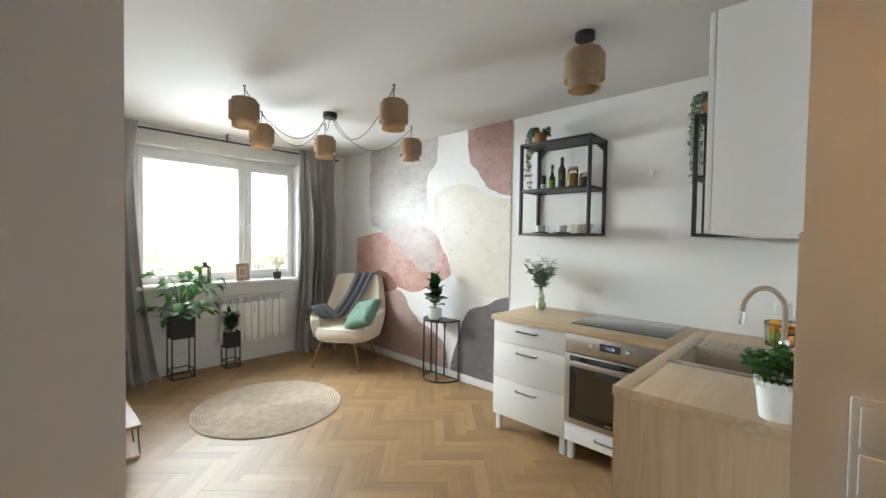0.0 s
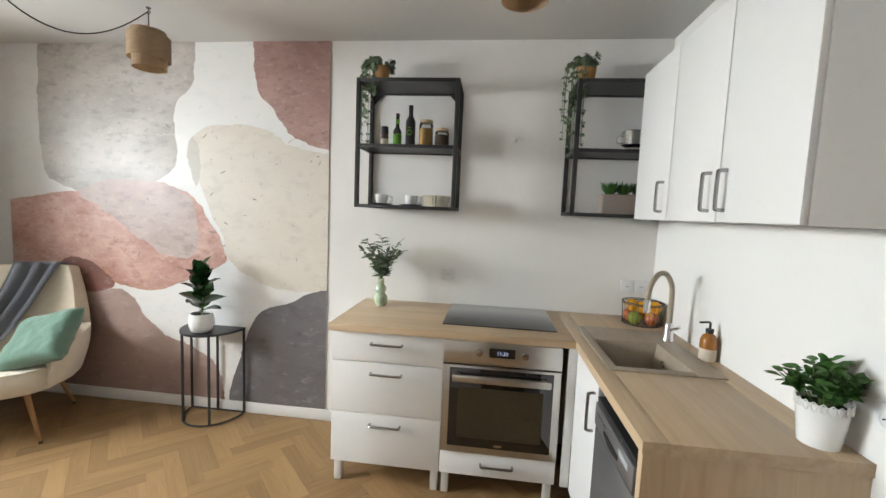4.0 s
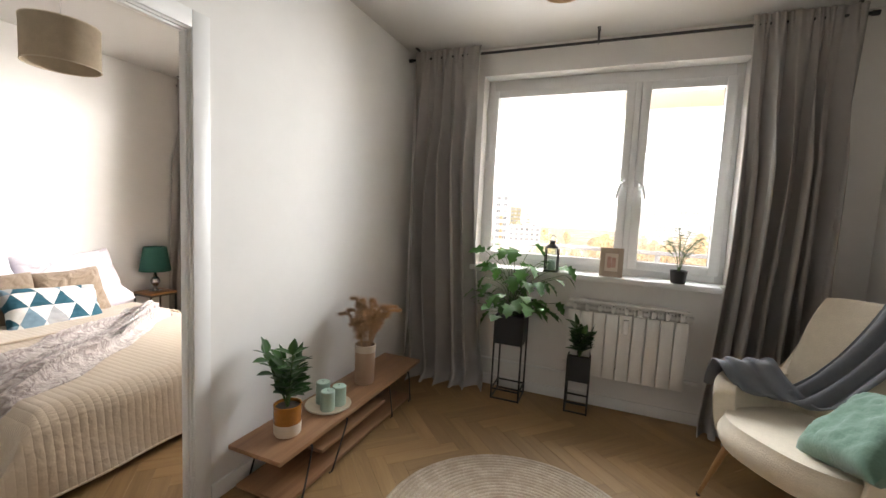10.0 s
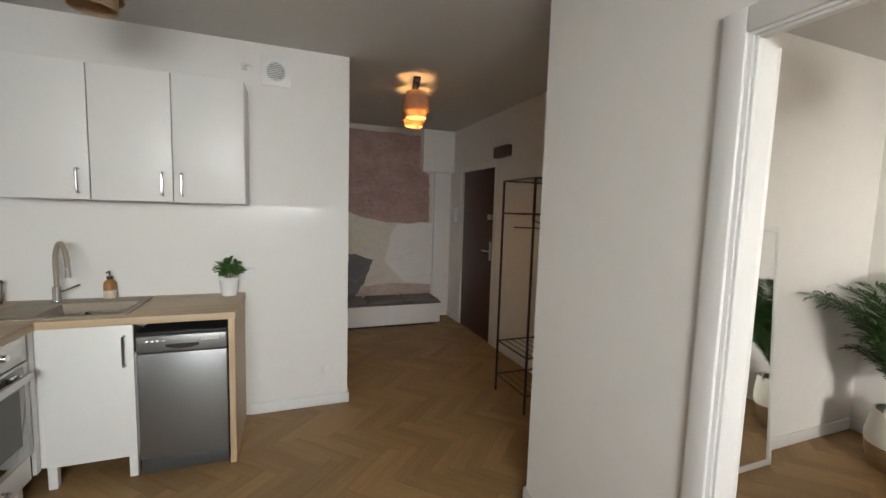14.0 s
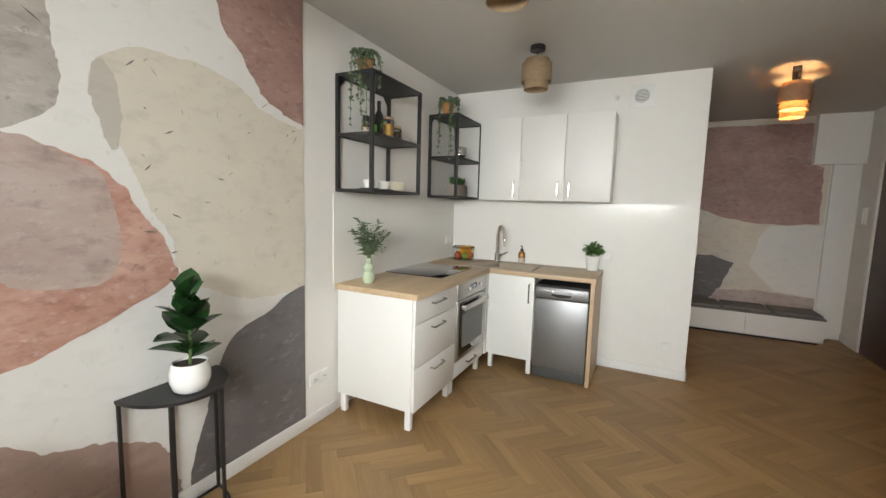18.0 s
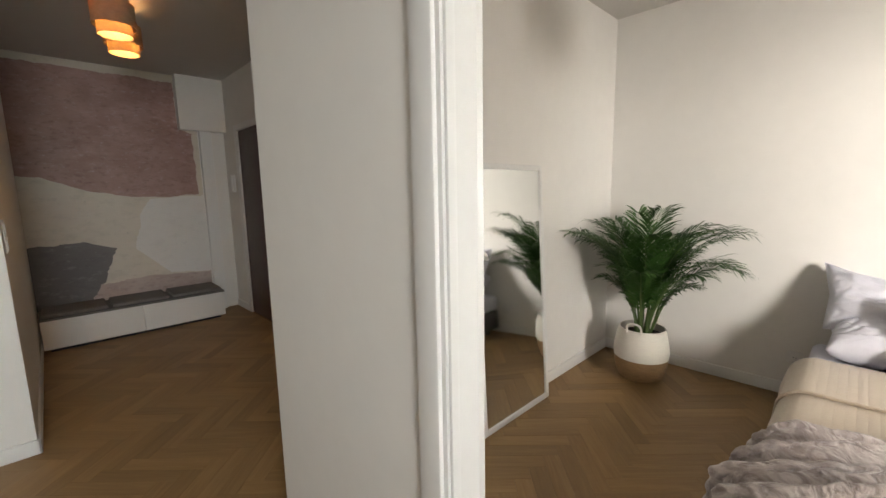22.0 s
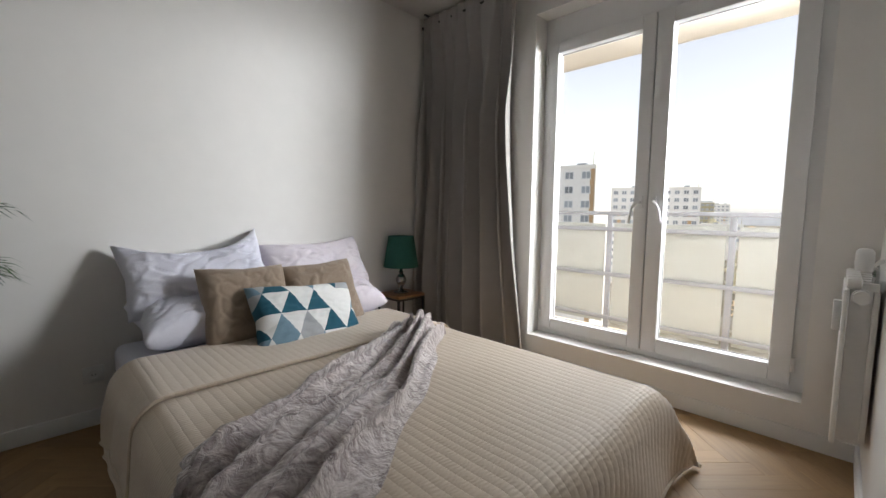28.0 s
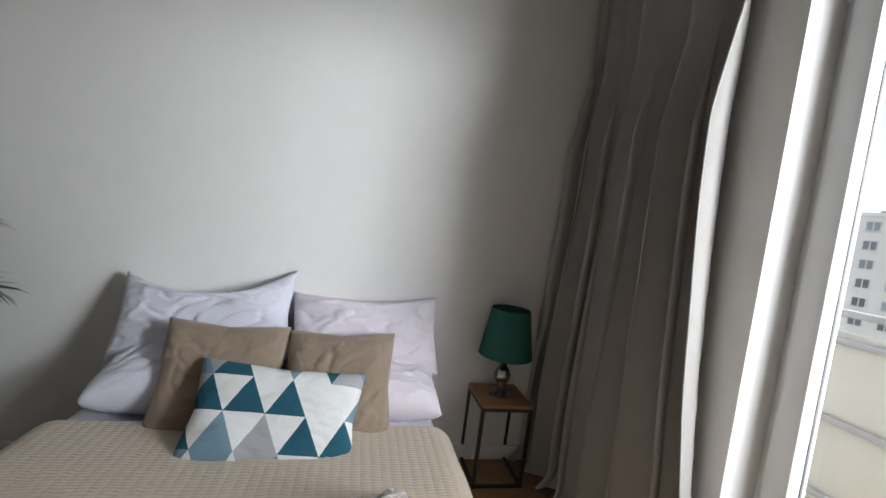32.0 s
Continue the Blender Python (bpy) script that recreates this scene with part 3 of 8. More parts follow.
ed = setting("door_3", B(), DOOR_BROWN, "closed dark brown entrance door")
b = B()
for x0, x1, z0, z1 in ((DX0 - 0.06, DX0 + 0.02, 0, 2.07), (DX1 - 0.02, DX1 + 0.06, 0, 2.07), (DX0 + 0.02, DX1 - 0.02, 2.01, 2.07)):
    box(b, x0, x1, YH - 0.06, YH + 0.012, z0, z1, 0.004)
part("casing", b, TRIM, ed, "white door casing", None, 30)
leaf = part("door_leaf", box(B(), DX0 + 0.02, DX1 - 0.02, YH - 0.05, YH - 0.008, 0.005, 2.01, 0.006), DOOR_BROWN, ed, "", None, 30)
b = B()
box(b, DX0 + 0.07, DX0 + 0.11, YH - 0.008, YH, 0.95, 1.17, 0.003)
tube(b, [(DX0 + 0.09, YH, 1.06), (DX0 + 0.09, YH + 0.045, 1.06), (DX0 + 0.20, YH + 0.045, 1.06)], 0.009)
part("door_handle", b, STEEL, leaf, "steel handle on a long plate")
part("lock", box(B(), DX0 + 0.06, DX0 + 0.16, YH - 0.008, YH + 0.012, 1.42, 1.48, 0.004), STEEL, leaf, "upper door lock")

# ---- balcony and outdoors ----
CONC = mat("balcony_concrete", (0.60, 0.48, 0.33), 0.85, var=0.1, scale=5, bump=0.15, bscale=60)
SOFFIT = mat("painted_soffit", (0.62, 0.56, 0.47), 0.85, var=0.06, scale=3)
setting("balcony_floor", box(B(), -6.02, -4.97, YS - 0.6, YN + 0.3, -0.25, -0.02), CONC, "sunlit sand coloured balcony floor")
setting("balcony_soffit", box(B(), -6.0, -4.97, YS - 0.6, YN + 0.3, 2.42, 2.62), SOFFIT, "underside of the balcony above")
RAIL = mat("grey_rail_paint", (0.27, 0.27, 0.285), 0.45, var=0.06, scale=10)
PANEL = mat("milky_panel", (0.50, 0.50, 0.46), 0.5, var=0.04, scale=3, through=0.28)
rail = thing("balcony_railing", -5.92, 0, -0.02, "grey steel balcony railing with milky panels", "railing")
part("top_rail", box(B(), -0.03, 0.03, YS - 0.5, YN + 0.3, 1.055, 1.09, 0.004), RAIL, rail, "", None, 30)
for z in (0.93, 0.52, 0.12):
    part("cross_rail", box(B(), 0.018, 0.034, YS - 0.5, YN + 0.3, z - 0.018, z + 0.018, 0.003), RAIL, rail, "", None, 30)
posts = [-1.99 + 0.922 * i for i in range(7)]
for i, y in enumerate(posts):
    part("post", box(B(), -0.012, 0.018, y - 0.022, y + 0.022, 0.0, 1.055, 0.003), RAIL, rail, "", None, 30)
    if i:
        part("panel", box(B(), -0.004, 0.006, posts[i - 1] + 0.04, y - 0.04, 0.07, 0.98), PANEL, rail, "milky white balcony panel", None, 0)

# ground tones are raised so distance looks hazy
GRASS = mat("hazed_autumn_ground", (0.27, 0.24, 0.17), 0.95, var=0.25, scale=0.03, second=(0.36, 0.33, 0.28))
setting("ground", box(B(), -1500, -12, -1200, 1200, -27.5, -27.0), GRASS, "far ground between the blocks")
FACADE = mat("grey_white_render", (0.83, 0.815, 0.785), 0.85, var=0.06, scale=0.15)
ENDWALL = mat("pale_end_wall", (0.82, 0.80, 0.75), 0.85, var=0.04, scale=0.1)
OCHRE = mat("ochre_infill", (0.47, 0.32, 0.18), 0.85, var=0.08, scale=0.3)
# glass colour is lightened to stand in for haze
FARPANE = mat("hazed_far_glass", (0.27, 0.295, 0.32), 0.3, var=0.2, scale=0.4, spread=0.5)
FARFRAME = mat("far_white_frame", (0.7, 0.7, 0.7), 0.5, var=0.03)
OLIVE = mat("olive_render", (0.42, 0.37, 0.22), 0.85, var=0.06, scale=0.2)


def block(name, corner, along, wide, deep, top, bays, floors, wall, label, storey=2.8, infill=True, win=(1.7, 1.35), glass_mat=None):
    """A slab block: corner is the near right corner of its long front, along the heading of the front to the left."""
    e = thing(name, corner[0], corner[1], -27.0, label, "building", "", along)
    h = top + 27.0
    part("wall", box(B(), 0, wide, -deep, 0.0, 0, h), wall, e, "", None, 0)
    part("end_wall", box(B(), -0.25, 0.0, -deep, 0.15, 0, h + 0.5), ENDWALL, e, "blank sunlit end wall", None, 0)
    part("end_wall", box(B(), wide, wide + 0.25, -deep, 0.15, 0, h + 0.5), ENDWALL, e, "blank sunlit end wall", None, 0)
    part("roof", box(B(), -0.2, wide + 0.2, -deep - 0.2, 0.2, h, h + 0.6), ENDWALL, e, "", None, 0)
    for k in range(3):
        part("roof_vent", box(B(), wide * (0.1 + 0.3 * k), wide * (0.1 + 0.3 * k) + 1.8, -5, -3.4, h + 0.6, h + 1.3), FARPANE, e, "", None, 0)
    part("mast", tube(B(), [(0.6, -1, h + 0.6), (0.6, -1, h + 3.2)], 0.08, 5), OLIVE, e, "", None, 0)
    pane = bpy.data.meshes.new("window")
    bb = box(B(), -win[0] / 2, win[0] / 2, -0.05, 0.06, 0, win[1])
    bb.to_mesh(pane)
    bb.free()
    pane.materials.append(glass_mat or FARPANE)
    fm = bpy.data.meshes.new("frame")
    bb = B()
    for x in (-win[0] / 2, -0.06, win[0] / 2 - 0.1):
        box(bb, x, x + 0.12, 0.05, 0.12, 0, win[1])
    box(bb, -win[0] / 2, win[0] / 2, 0.05, 0.12, win[1] - 0.12, win[1])
    box(bb, -win[0] / 2 - 0.1, win[0] / 2 + 0.1, 0.05, 0.2, -0.15, 0)
    bb.to_mesh(fm)
    bb.free()
    fm.materials.append(FARFRAME)
    pitch = wide / bays
    for f in range(floors):
        z = h - 2.0 - f * storey
        for c in range(bays):
            x = pitch * (c + 0.5)
            w = part("window", pane, glass_mat or FARPANE, e, "", pose(x, 0, z), 0)
            part("frame", fm, FARFRAME, w, "", None, 0)
            if infill and f > 2 and c % 4 == 0:
                part("infill", box(B(), x + win[0] / 2, x + pitch - win[0] / 2, -0.02, 0.05, z, z + win[1]), OCHRE, e, "ochre panel between windows", None, 0)
    return e


near_block = block("apartment_block", (-78.4, -34.0), -79, 26, 14, 9.6, 8, 9, FACADE, "long grey apartment block with a blank sunlit end", infill=False)
part("corner_band", box(B(), 0.0, 0.9, 0.004, 0.03, 0.0, 36.4), OCHRE, near_block, "ochre band down the corner", None, 0)
block("apartment_block", (-174.9, -37.6), -68, 30, 12, 10.2, 10, 11, FACADE, "far grey apartment block with rows of windows")
block("apartment_block", (-306.4, -58.6), -72, 7.5, 12, 7.8, 3, 7, OLIVE, "far olive tower block")
block("apartment_block", (-402.3, -66.5), -72, 18, 12, 8.2, 6, 9, FACADE, "far pale tower block")
block("apartment_block", (-240.9, -33.6), -72, 24, 14, -4.6, 8, 3, ENDWALL, "low white apartment block", infill=False)
# pale wall and pane colours stand in for haze on this block
block("apartment_block", (-420.0, 77.0), -90, 56, 12, 13.0, 18, 9, mat("haze_painted_render", (0.84, 0.83, 0.80), 0.9, var=0.04, scale=0.1), "long slab block beyond the autumn trees, haze put into its colours", infill=False, win=(2.0, 1.3), glass_mat=mat("haze_painted_panes", (0.52, 0.54, 0.56), 0.4, var=0.1, scale=0.3))

# leaf colours are paled to stand in for haze
FOLIAGE = [mat("hazed_rust_leaves", (0.74, 0.56, 0.36), 0.9, var=0.2, scale=0.8, second=(0.78, 0.68, 0.48)),
           mat("hazed_olive_leaves", (0.66, 0.63, 0.47), 0.9, var=0.2, scale=0.8, second=(0.70, 0.63, 0.45))]
# palest leaf colour, with haze and glare put into it
HAZED = mat("hazed_pale_leaves", (0.76, 0.63, 0.46), 0.9, var=0.15, scale=0.8, second=(0.80, 0.70, 0.55))
BARK = mat("bark", (0.09, 0.065, 0.045), 0.95, var=0.2, scale=3)


def tree_meshes(seed, h):
    rng = random.Random(seed)
    trunk = tube(B(), smooth_path([(0, 0, 0), (0.15, 0.1, h * 0.35), (-0.1, 0.1, h * 0.7), (0.1, 0, h * 0.95)], 3), 0.28, 7, False, 0.05)
    for k in range(6):
        a, z = k * 1.05, h * (0.35 + 0.08 * k)
        tube(trunk, [(0, 0, z), (math.cos(a) * h * 0.13, math.sin(a) * h * 0.13, z + h * 0.1), (math.cos(a) * h * 0.22, math.sin(a) * h * 0.22, z + h * 0.14)], 0.09, 5, False, 0.02)
    crown = B()
    for _ in range(420):
        a, t = rng.uniform(0, 6.283), rng.random()
        r = h * 0.30 * math.sqrt(rng.random()) * math.sin(math.pi * (0.12 + 0.8 * t)) * rng.uniform(0.8, 1.15)
        c = Vector((r * math.cos(a), r * math.sin(a), h * (0.3 + 0.72 * t)))
        q = Euler((rng.uniform(0, 6), rng.uniform(0, 6), rng.uniform(0, 6))).to_matrix()
        s = h * rng.uniform(0.02, 0.045)
        crown.faces.new([crown.verts.new(c + q @ Vector(p) * s) for p in ((-1, -0.6, 0), (0.2, -1, 0.3), (1, 0.1, 0), (0.1, 1, 0.25))])
    out = []
    for nme, bm in (("trunk", trunk), ("crown", crown)):
        me = bpy.data.meshes.new(nme)
        bm.to_mesh(me)
        bm.free()
        out.append(me)
    out[0].materials.append(BARK)
    out[1].materials.append(HAZED if seed > 3 else FOLIAGE[seed % 2])
    return out


TREES = [tree_meshes(k, 11 + 2 * (k % 4)) for k in range(6)]


def slope_z(d):
    """Height of the wooded rise at a distance from the house."""
    t = min(max((d - 120) / 190, 0), 1)
    return -27.0 + 8.0 * t * t * (3 - 2 * t)


def slope(u, v):
    d, a = 110 + 330 * v, radians(-16 + 60 * u)
    return Vector((-d * math.cos(a), d * math.sin(a), slope_z(d) - 0.4 + 1.5 * noise.noise(Vector((u * 9, v * 6, 0))) * v))


setting("ground_rise", surface(B(), 40, 24, slope), GRASS, "gently rising wooded ground beyond the blocks")
rng = random.Random(5)
for i in range(130):
    d = (95 + 110 * rng.random()) if i < 60 else (190 + 150 * rng.random() ** 1.2)
    a = radians(rng.uniform(-13, 30))
    x, y = -d * math.cos(a), d * math.sin(a)
    # trees the living room looks out on mostly get the palest leaves
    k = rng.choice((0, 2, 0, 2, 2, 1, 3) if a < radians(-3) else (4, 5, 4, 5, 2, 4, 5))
    if (-100 < x < -60 and y < -10) or (-250 < x < -148 and y < -31):
        continue
    t = thing("tree", x, y, slope_z(d) - 0.3, ("autumn tree with rust brown leaves paled for haze", "tree with olive green leaves paled for haze")[k % 2] if k < 4 else "tree with leaves paled to stand in for haze", "tree", "trees between the blocks", rng.uniform(0, 360))
    part("trunk", TREES[k][0], BARK, t)
    part("crown", TREES[k][1], BARK, t)
# pale colour and a faint bluish glow stand in for haze over the hill
HILL = mat("haze_painted_hill", (0.70, 0.69, 0.69), 1.0, var=0.15, scale=0.01)
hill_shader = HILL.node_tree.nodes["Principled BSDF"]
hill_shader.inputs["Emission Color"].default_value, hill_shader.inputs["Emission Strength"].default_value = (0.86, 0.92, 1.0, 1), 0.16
setting("backdrop", surface(B(), 60, 2, lambda u, v: Vector((-1250, -1000 + 2000 * u, -27 + v * (29 + 9 * noise.noise(Vector((u * 5, 0, 0))))))), HILL, "wooded hill on the horizon, haze put into its colour and glow")

# ---- painted murals ----
def plaster(name, col, second, rough=0.42, var=0.10, scale=2.2):
    """Printed distressed plaster: soft blotches, level streaks, dark pits and pale rubbed spots."""
    m, n, l, b = nodes_of(name)
    tc = n.new("ShaderNodeTexCoord")

    def field(freq, detail, lo, hi, stretch=(1, 1, 1), harsh=0.5):
        mp, ns, mr = n.new("ShaderNodeMapping"), n.new("ShaderNodeTexNoise"), n.new("ShaderNodeMapRange")
        mp.inputs["Scale"].default_value = stretch
        ns.inputs["Scale"].default_value, ns.inputs["Detail"].default_value, ns.inputs["Roughness"].default_value = freq, detail, harsh
        mr.inputs[1].default_value, mr.inputs[2].default_value = lo, hi
        l.new(tc.outputs["Object"], mp.inputs[0])
        l.new(mp.outputs[0], ns.inputs[0])
        l.new(ns.outputs[0], mr.inputs[0])
        return mr.outputs[0]

    def blend(fac, amount, a, colour):
        k, mx = n.new("ShaderNodeMath"), n.new("ShaderNodeMix")
        k.operation, k.inputs[1].default_value = "MULTIPLY", amount
        l.new(fac, k.inputs[0])
        mx.data_type = "RGBA"
        l.new(k.outputs[0], mx.inputs[0])
        l.new(a, mx.inputs[6])
        mx.inputs[7].default_value = (*colour, 1)
        return mx.outputs[2]

    start = n.new("ShaderNodeRGB")
    start.outputs[0].default_value = (*col, 1)
    strong = min(var * 7, 1)
    pale = tuple(c + (0.72 - c) * 0.35 for c in col)
    dark = tuple(c * 0.72 for c in second)
    c = blend(field(scale, 6, 0.36, 0.66, (1, 1, 1.6), 0.62), strong, start.outputs[0], second)
    c = blend(field(scale * 3.2, 5, 0.52, 0.70, (1, 1, 2.2), 0.65), strong * 0.75, c, dark)
    c = blend(field(scale * 4.5, 6, 0.56, 0.72, (1, 1, 2.2), 0.7), strong * 0.7, c, pale)
    c = blend(field(34, 3, 0.66, 0.74), 0.5 * strong + 0.15, c, dark)
    l.new(c, b.inputs["Base Color"])
    rv = n.new("ShaderNodeMapRange")
    rv.inputs[3].default_value, rv.inputs[4].default_value = rough - 0.05, rough + 0.08
    l.new(field(6, 3, 0.3, 0.7), rv.inputs[0])
    l.new(rv.outputs[0], b.inputs["Roughness"])
    bn = n.new("ShaderNodeBump")
    bn.inputs["Strength"].default_value, bn.inputs["Distance"].default_value = 0.10, 0.002
    l.new(field(30, 4, 0.2, 0.8), bn.inputs["Height"])
    l.new(bn.outputs[0], b.inputs["Normal"])
    return m


MUR_WHITE = plaster("mural_white", (0.74, 0.73, 0.71), (0.68, 0.67, 0.65), var=0.04)
MUR_GREY = plaster("mural_grey", (0.50, 0.465, 0.43), (0.36, 0.325, 0.295), var=0.15, scale=3)
MUR_MAUVE = plaster("mural_mauve", (0.52, 0.43, 0.395), (0.41, 0.30, 0.27), var=0.12, scale=3)
MUR_PINK = plaster("mural_pink", (0.60, 0.385, 0.325), (0.43, 0.215, 0.165), var=0.16, scale=4)
MUR_BRICK = plaster("mural_brick", (0.23, 0.095, 0.07), (0.17, 0.075, 0.06), var=0.15)
MUR_BEIGE = plaster("mural_beige", (0.66, 0.61, 0.53), (0.59, 0.545, 0.475), var=0.07)
MUR_ROSE = plaster("mural_rose", (0.42, 0.265, 0.235), (0.33, 0.19, 0.17), var=0.15, scale=4)
MUR_SLATE = plaster("mural_slate", (0.155, 0.145, 0.15), (0.125, 0.115, 0.12), var=0.10)
MUR_TAUPE = plaster("mural_taupe", (0.40, 0.285, 0.25), (0.34, 0.235, 0.205), var=0.09)
MUR_SHADE = plaster("mural_shade", (0.50, 0.47, 0.42), (0.46, 0.43, 0.39), var=0.05)


def clip(poly, x0, x1, y0, y1):
    """Cuts a polygon to a rectangle."""
    for ax, lim, sgn in ((0, x0, 1), (0, x1, -1), (1, y0, 1), (1, y1, -1)):
        out = []
        for i, p in enumerate(poly):
            q = poly[(i + 1) % len(poly)]
            a, b2 = sgn * (p[ax] - lim), sgn * (q[ax] - lim)
            if a >= 0:
                out.append(p)
            if (a >= 0) != (b2 >= 0):
                t = a / (a - b2)
                out.append((p[0] + (q[0] - p[0]) * t, p[1] + (q[1] - p[1]) * t))
        poly = out
        if len(poly) < 3:
            return []
    return poly


def soft_outline(pts, rounds=2):
    """Cuts the corners of a closed outline."""
    for _ in range(rounds):
        pts = [q for a, b2 in zip(pts, pts[1:] + pts[:1]) for q in ((a[0] * 0.78 + b2[0] * 0.22, a[1] * 0.78 + b2[1] * 0.22), (a[0] * 0.22 + b2[0] * 0.78, a[1] * 0.22 + b2[1] * 0.78))]
    return pts


def patch(name, parent, outline, depth, material, to3, label, lim, jag=0.015):
    """A painted field with a torn edge: a soft curve through its corners, roughened."""
    pts, ring = soft_outline(outline), []
    b = B()
    for p, q in zip(pts, pts[1:] + pts[:1]):
        steps = max(int(math.hypot(q[0] - p[0], q[1] - p[1]) / 0.012), 1)
        for k in range(steps):
            x, z = p[0] + (q[0] - p[0]) * k / steps, p[1] + (q[1] - p[1]) * k / steps
            j = jag * (noise.noise(Vector((x * 9, z * 9, depth))) + 0.55 * noise.noise(Vector((x * 33, z * 33, depth))) + 0.3 * noise.noise(Vector((x * 80, z * 80, depth))))
            ring.append((x + j, z + j * 0.8))
    ring = [p for p, q in zip(*(lambda c: (c, c[1:] + c[:1]))(clip(ring, *lim))) if math.hypot(p[0] - q[0], p[1] - q[1]) > 0.0008]
    lo = [b.verts.new(to3(x, z, depth)) for x, z in ring]
    for tri in tessellate_polygon([[Vector((x, z, 0)) for x, z in ring]]):
        b.faces.new([lo[i] for i in tri])
    return part(name, b, material, parent, label, None, 0)


def on_north(x, z, d):
    return Vector((x, YN - d, z))


def on_east(y, z, d):
    return Vector((XE - d, y, z))


mural = setting("trim_mural", B(), MUR_WHITE, "wall mural of torn plaster shapes in white, grey, pink and slate")
part("ground_coat", box(B(), -4.305, -1.818, YN - 0.002, YN - 0.0002, 0.08, CEIL - 0.001), MUR_WHITE, mural, "", None, 0)
NORTH = [
    ("grey_field", MUR_GREY, 0.004, [(-3.99, 2.62), (-2.78, 2.63), (-2.79, 2.37), (-2.83, 2.27), (-2.93, 2.21), (-2.96, 2.06), (-2.91, 1.76), (-3.15, 1.60), (-3.48, 1.65), (-3.65, 1.53), (-3.87, 1.59), (-4.00, 1.66), (-4.04, 2.07)]),
    ("taupe_field", MUR_TAUPE, 0.003, [(-4.35, 0.96), (-3.64, 0.80), (-3.40, 0.86), (-3.29, 0.77), (-3.20, 0.62), (-3.00, 0.51), (-2.69, 0.40), (-2.59, 0.23), (-2.58, 0.02), (-4.35, 0.02)]),
    ("pink_field", MUR_PINK, 0.005, [(-4.35, 1.41), (-4.09, 1.50), (-3.84, 1.55), (-3.49, 1.55), (-2.98, 1.63), (-2.78, 1.52), (-2.65, 1.31), (-2.56, 1.16), (-2.56, 1.08), (-2.92, 0.92), (-3.13, 0.84), (-3.41, 0.87), (-3.79, 1.00), (-4.35, 0.95)]),
    ("mauve_field", MUR_MAUVE, 0.006, [(-3.77, 1.54), (-3.48, 1.66), (-2.98, 1.63), (-2.79, 1.49), (-2.77, 1.11), (-3.02, 1.10), (-3.19, 1.19), (-3.36, 1.32), (-3.54, 1.44)]),
    ("brick_field", MUR_BRICK, 0.007, [(-3.93, 1.01), (-3.79, 1.08), (-3.60, 1.03), (-3.41, 0.86), (-3.64, 0.80), (-3.83, 0.85)]),
    ("beige_field", MUR_BEIGE, 0.004, [(-2.84, 1.94), (-2.71, 2.03), (-2.60, 2.05), (-2.26, 2.03), (-2.14, 1.93), (-1.95, 1.87), (-1.78, 1.82), (-1.78, 0.99), (-2.05, 0.89), (-2.39, 0.98), (-2.55, 1.10), (-2.58, 1.25), (-2.71, 1.49), (-2.78, 1.70), (-2.86, 1.85)]),
    ("grey_edge", MUR_SHADE, 0.005, [(-2.86, 1.90), (-2.80, 1.97), (-2.75, 1.85), (-2.77, 1.60), (-2.82, 1.66)]),
    ("rose_field", MUR_ROSE, 0.006, [(-2.37, 2.63), (-1.78, 2.63), (-1.78, 1.80), (-1.91, 1.90), (-2.08, 1.96), (-2.17, 2.07), (-2.23, 2.17), (-2.35, 2.29)]),
    ("slate_field", MUR_SLATE, 0.006, [(-1.78, 0.99), (-1.78, 0.02), (-2.63, 0.02), (-2.52, 0.23), (-2.41, 0.57), (-2.31, 0.77), (-2.07, 0.83), (-1.94, 0.92)]),
]
for n_, (nme, m, d, o) in enumerate(NORTH):
    patch(nme, mural, [(x - 0.4 * (x <= -4.35) + 0.35 * (x >= -1.78), z + 0.35 * (z >= 2.62) - 0.3 * (z <= 0.02)) for x, z in o], 0.0025 + 0.0007 * n_, m, on_north, "torn-edged painted field", (-4.30, -1.82, 0.081, CEIL - 0.002))
rng = random.Random(11)
for i in range(46):
    x, z = rng.uniform(-2.75, -1.86) if i < 32 else rng.uniform(-4.1, -2.6), rng.uniform(0.95, 2.0) if i < 32 else rng.uniform(0.9, 2.5)
    a, w = rng.uniform(0, 3.14), rng.uniform(0.006, 0.035)
    b = B()
    c, s = math.cos(a), math.sin(a)
    b.faces.new([b.verts.new((x + c * u * w - s * v, YN - 0.0098, z + s * u * w + c * v)) for u, v in ((-1, 0), (0, -0.0035), (1, 0.001), (0.2, 0.004))])
    part("fleck", b, MUR_GREY if i % 3 else MUR_SLATE, mural, "", None, 0)

hall_mural = setting("trim_hall_mural", B(), MUR_WHITE, "hall mural of torn plaster shapes in rose, cream and grey")
part("ground_coat", box(B(), XE - 0.002, XE - 0.0002, -0.12, YB - 0.001, 0.08, CEIL - 0.001), MUR_BEIGE, hall_mural, "", None, 0)
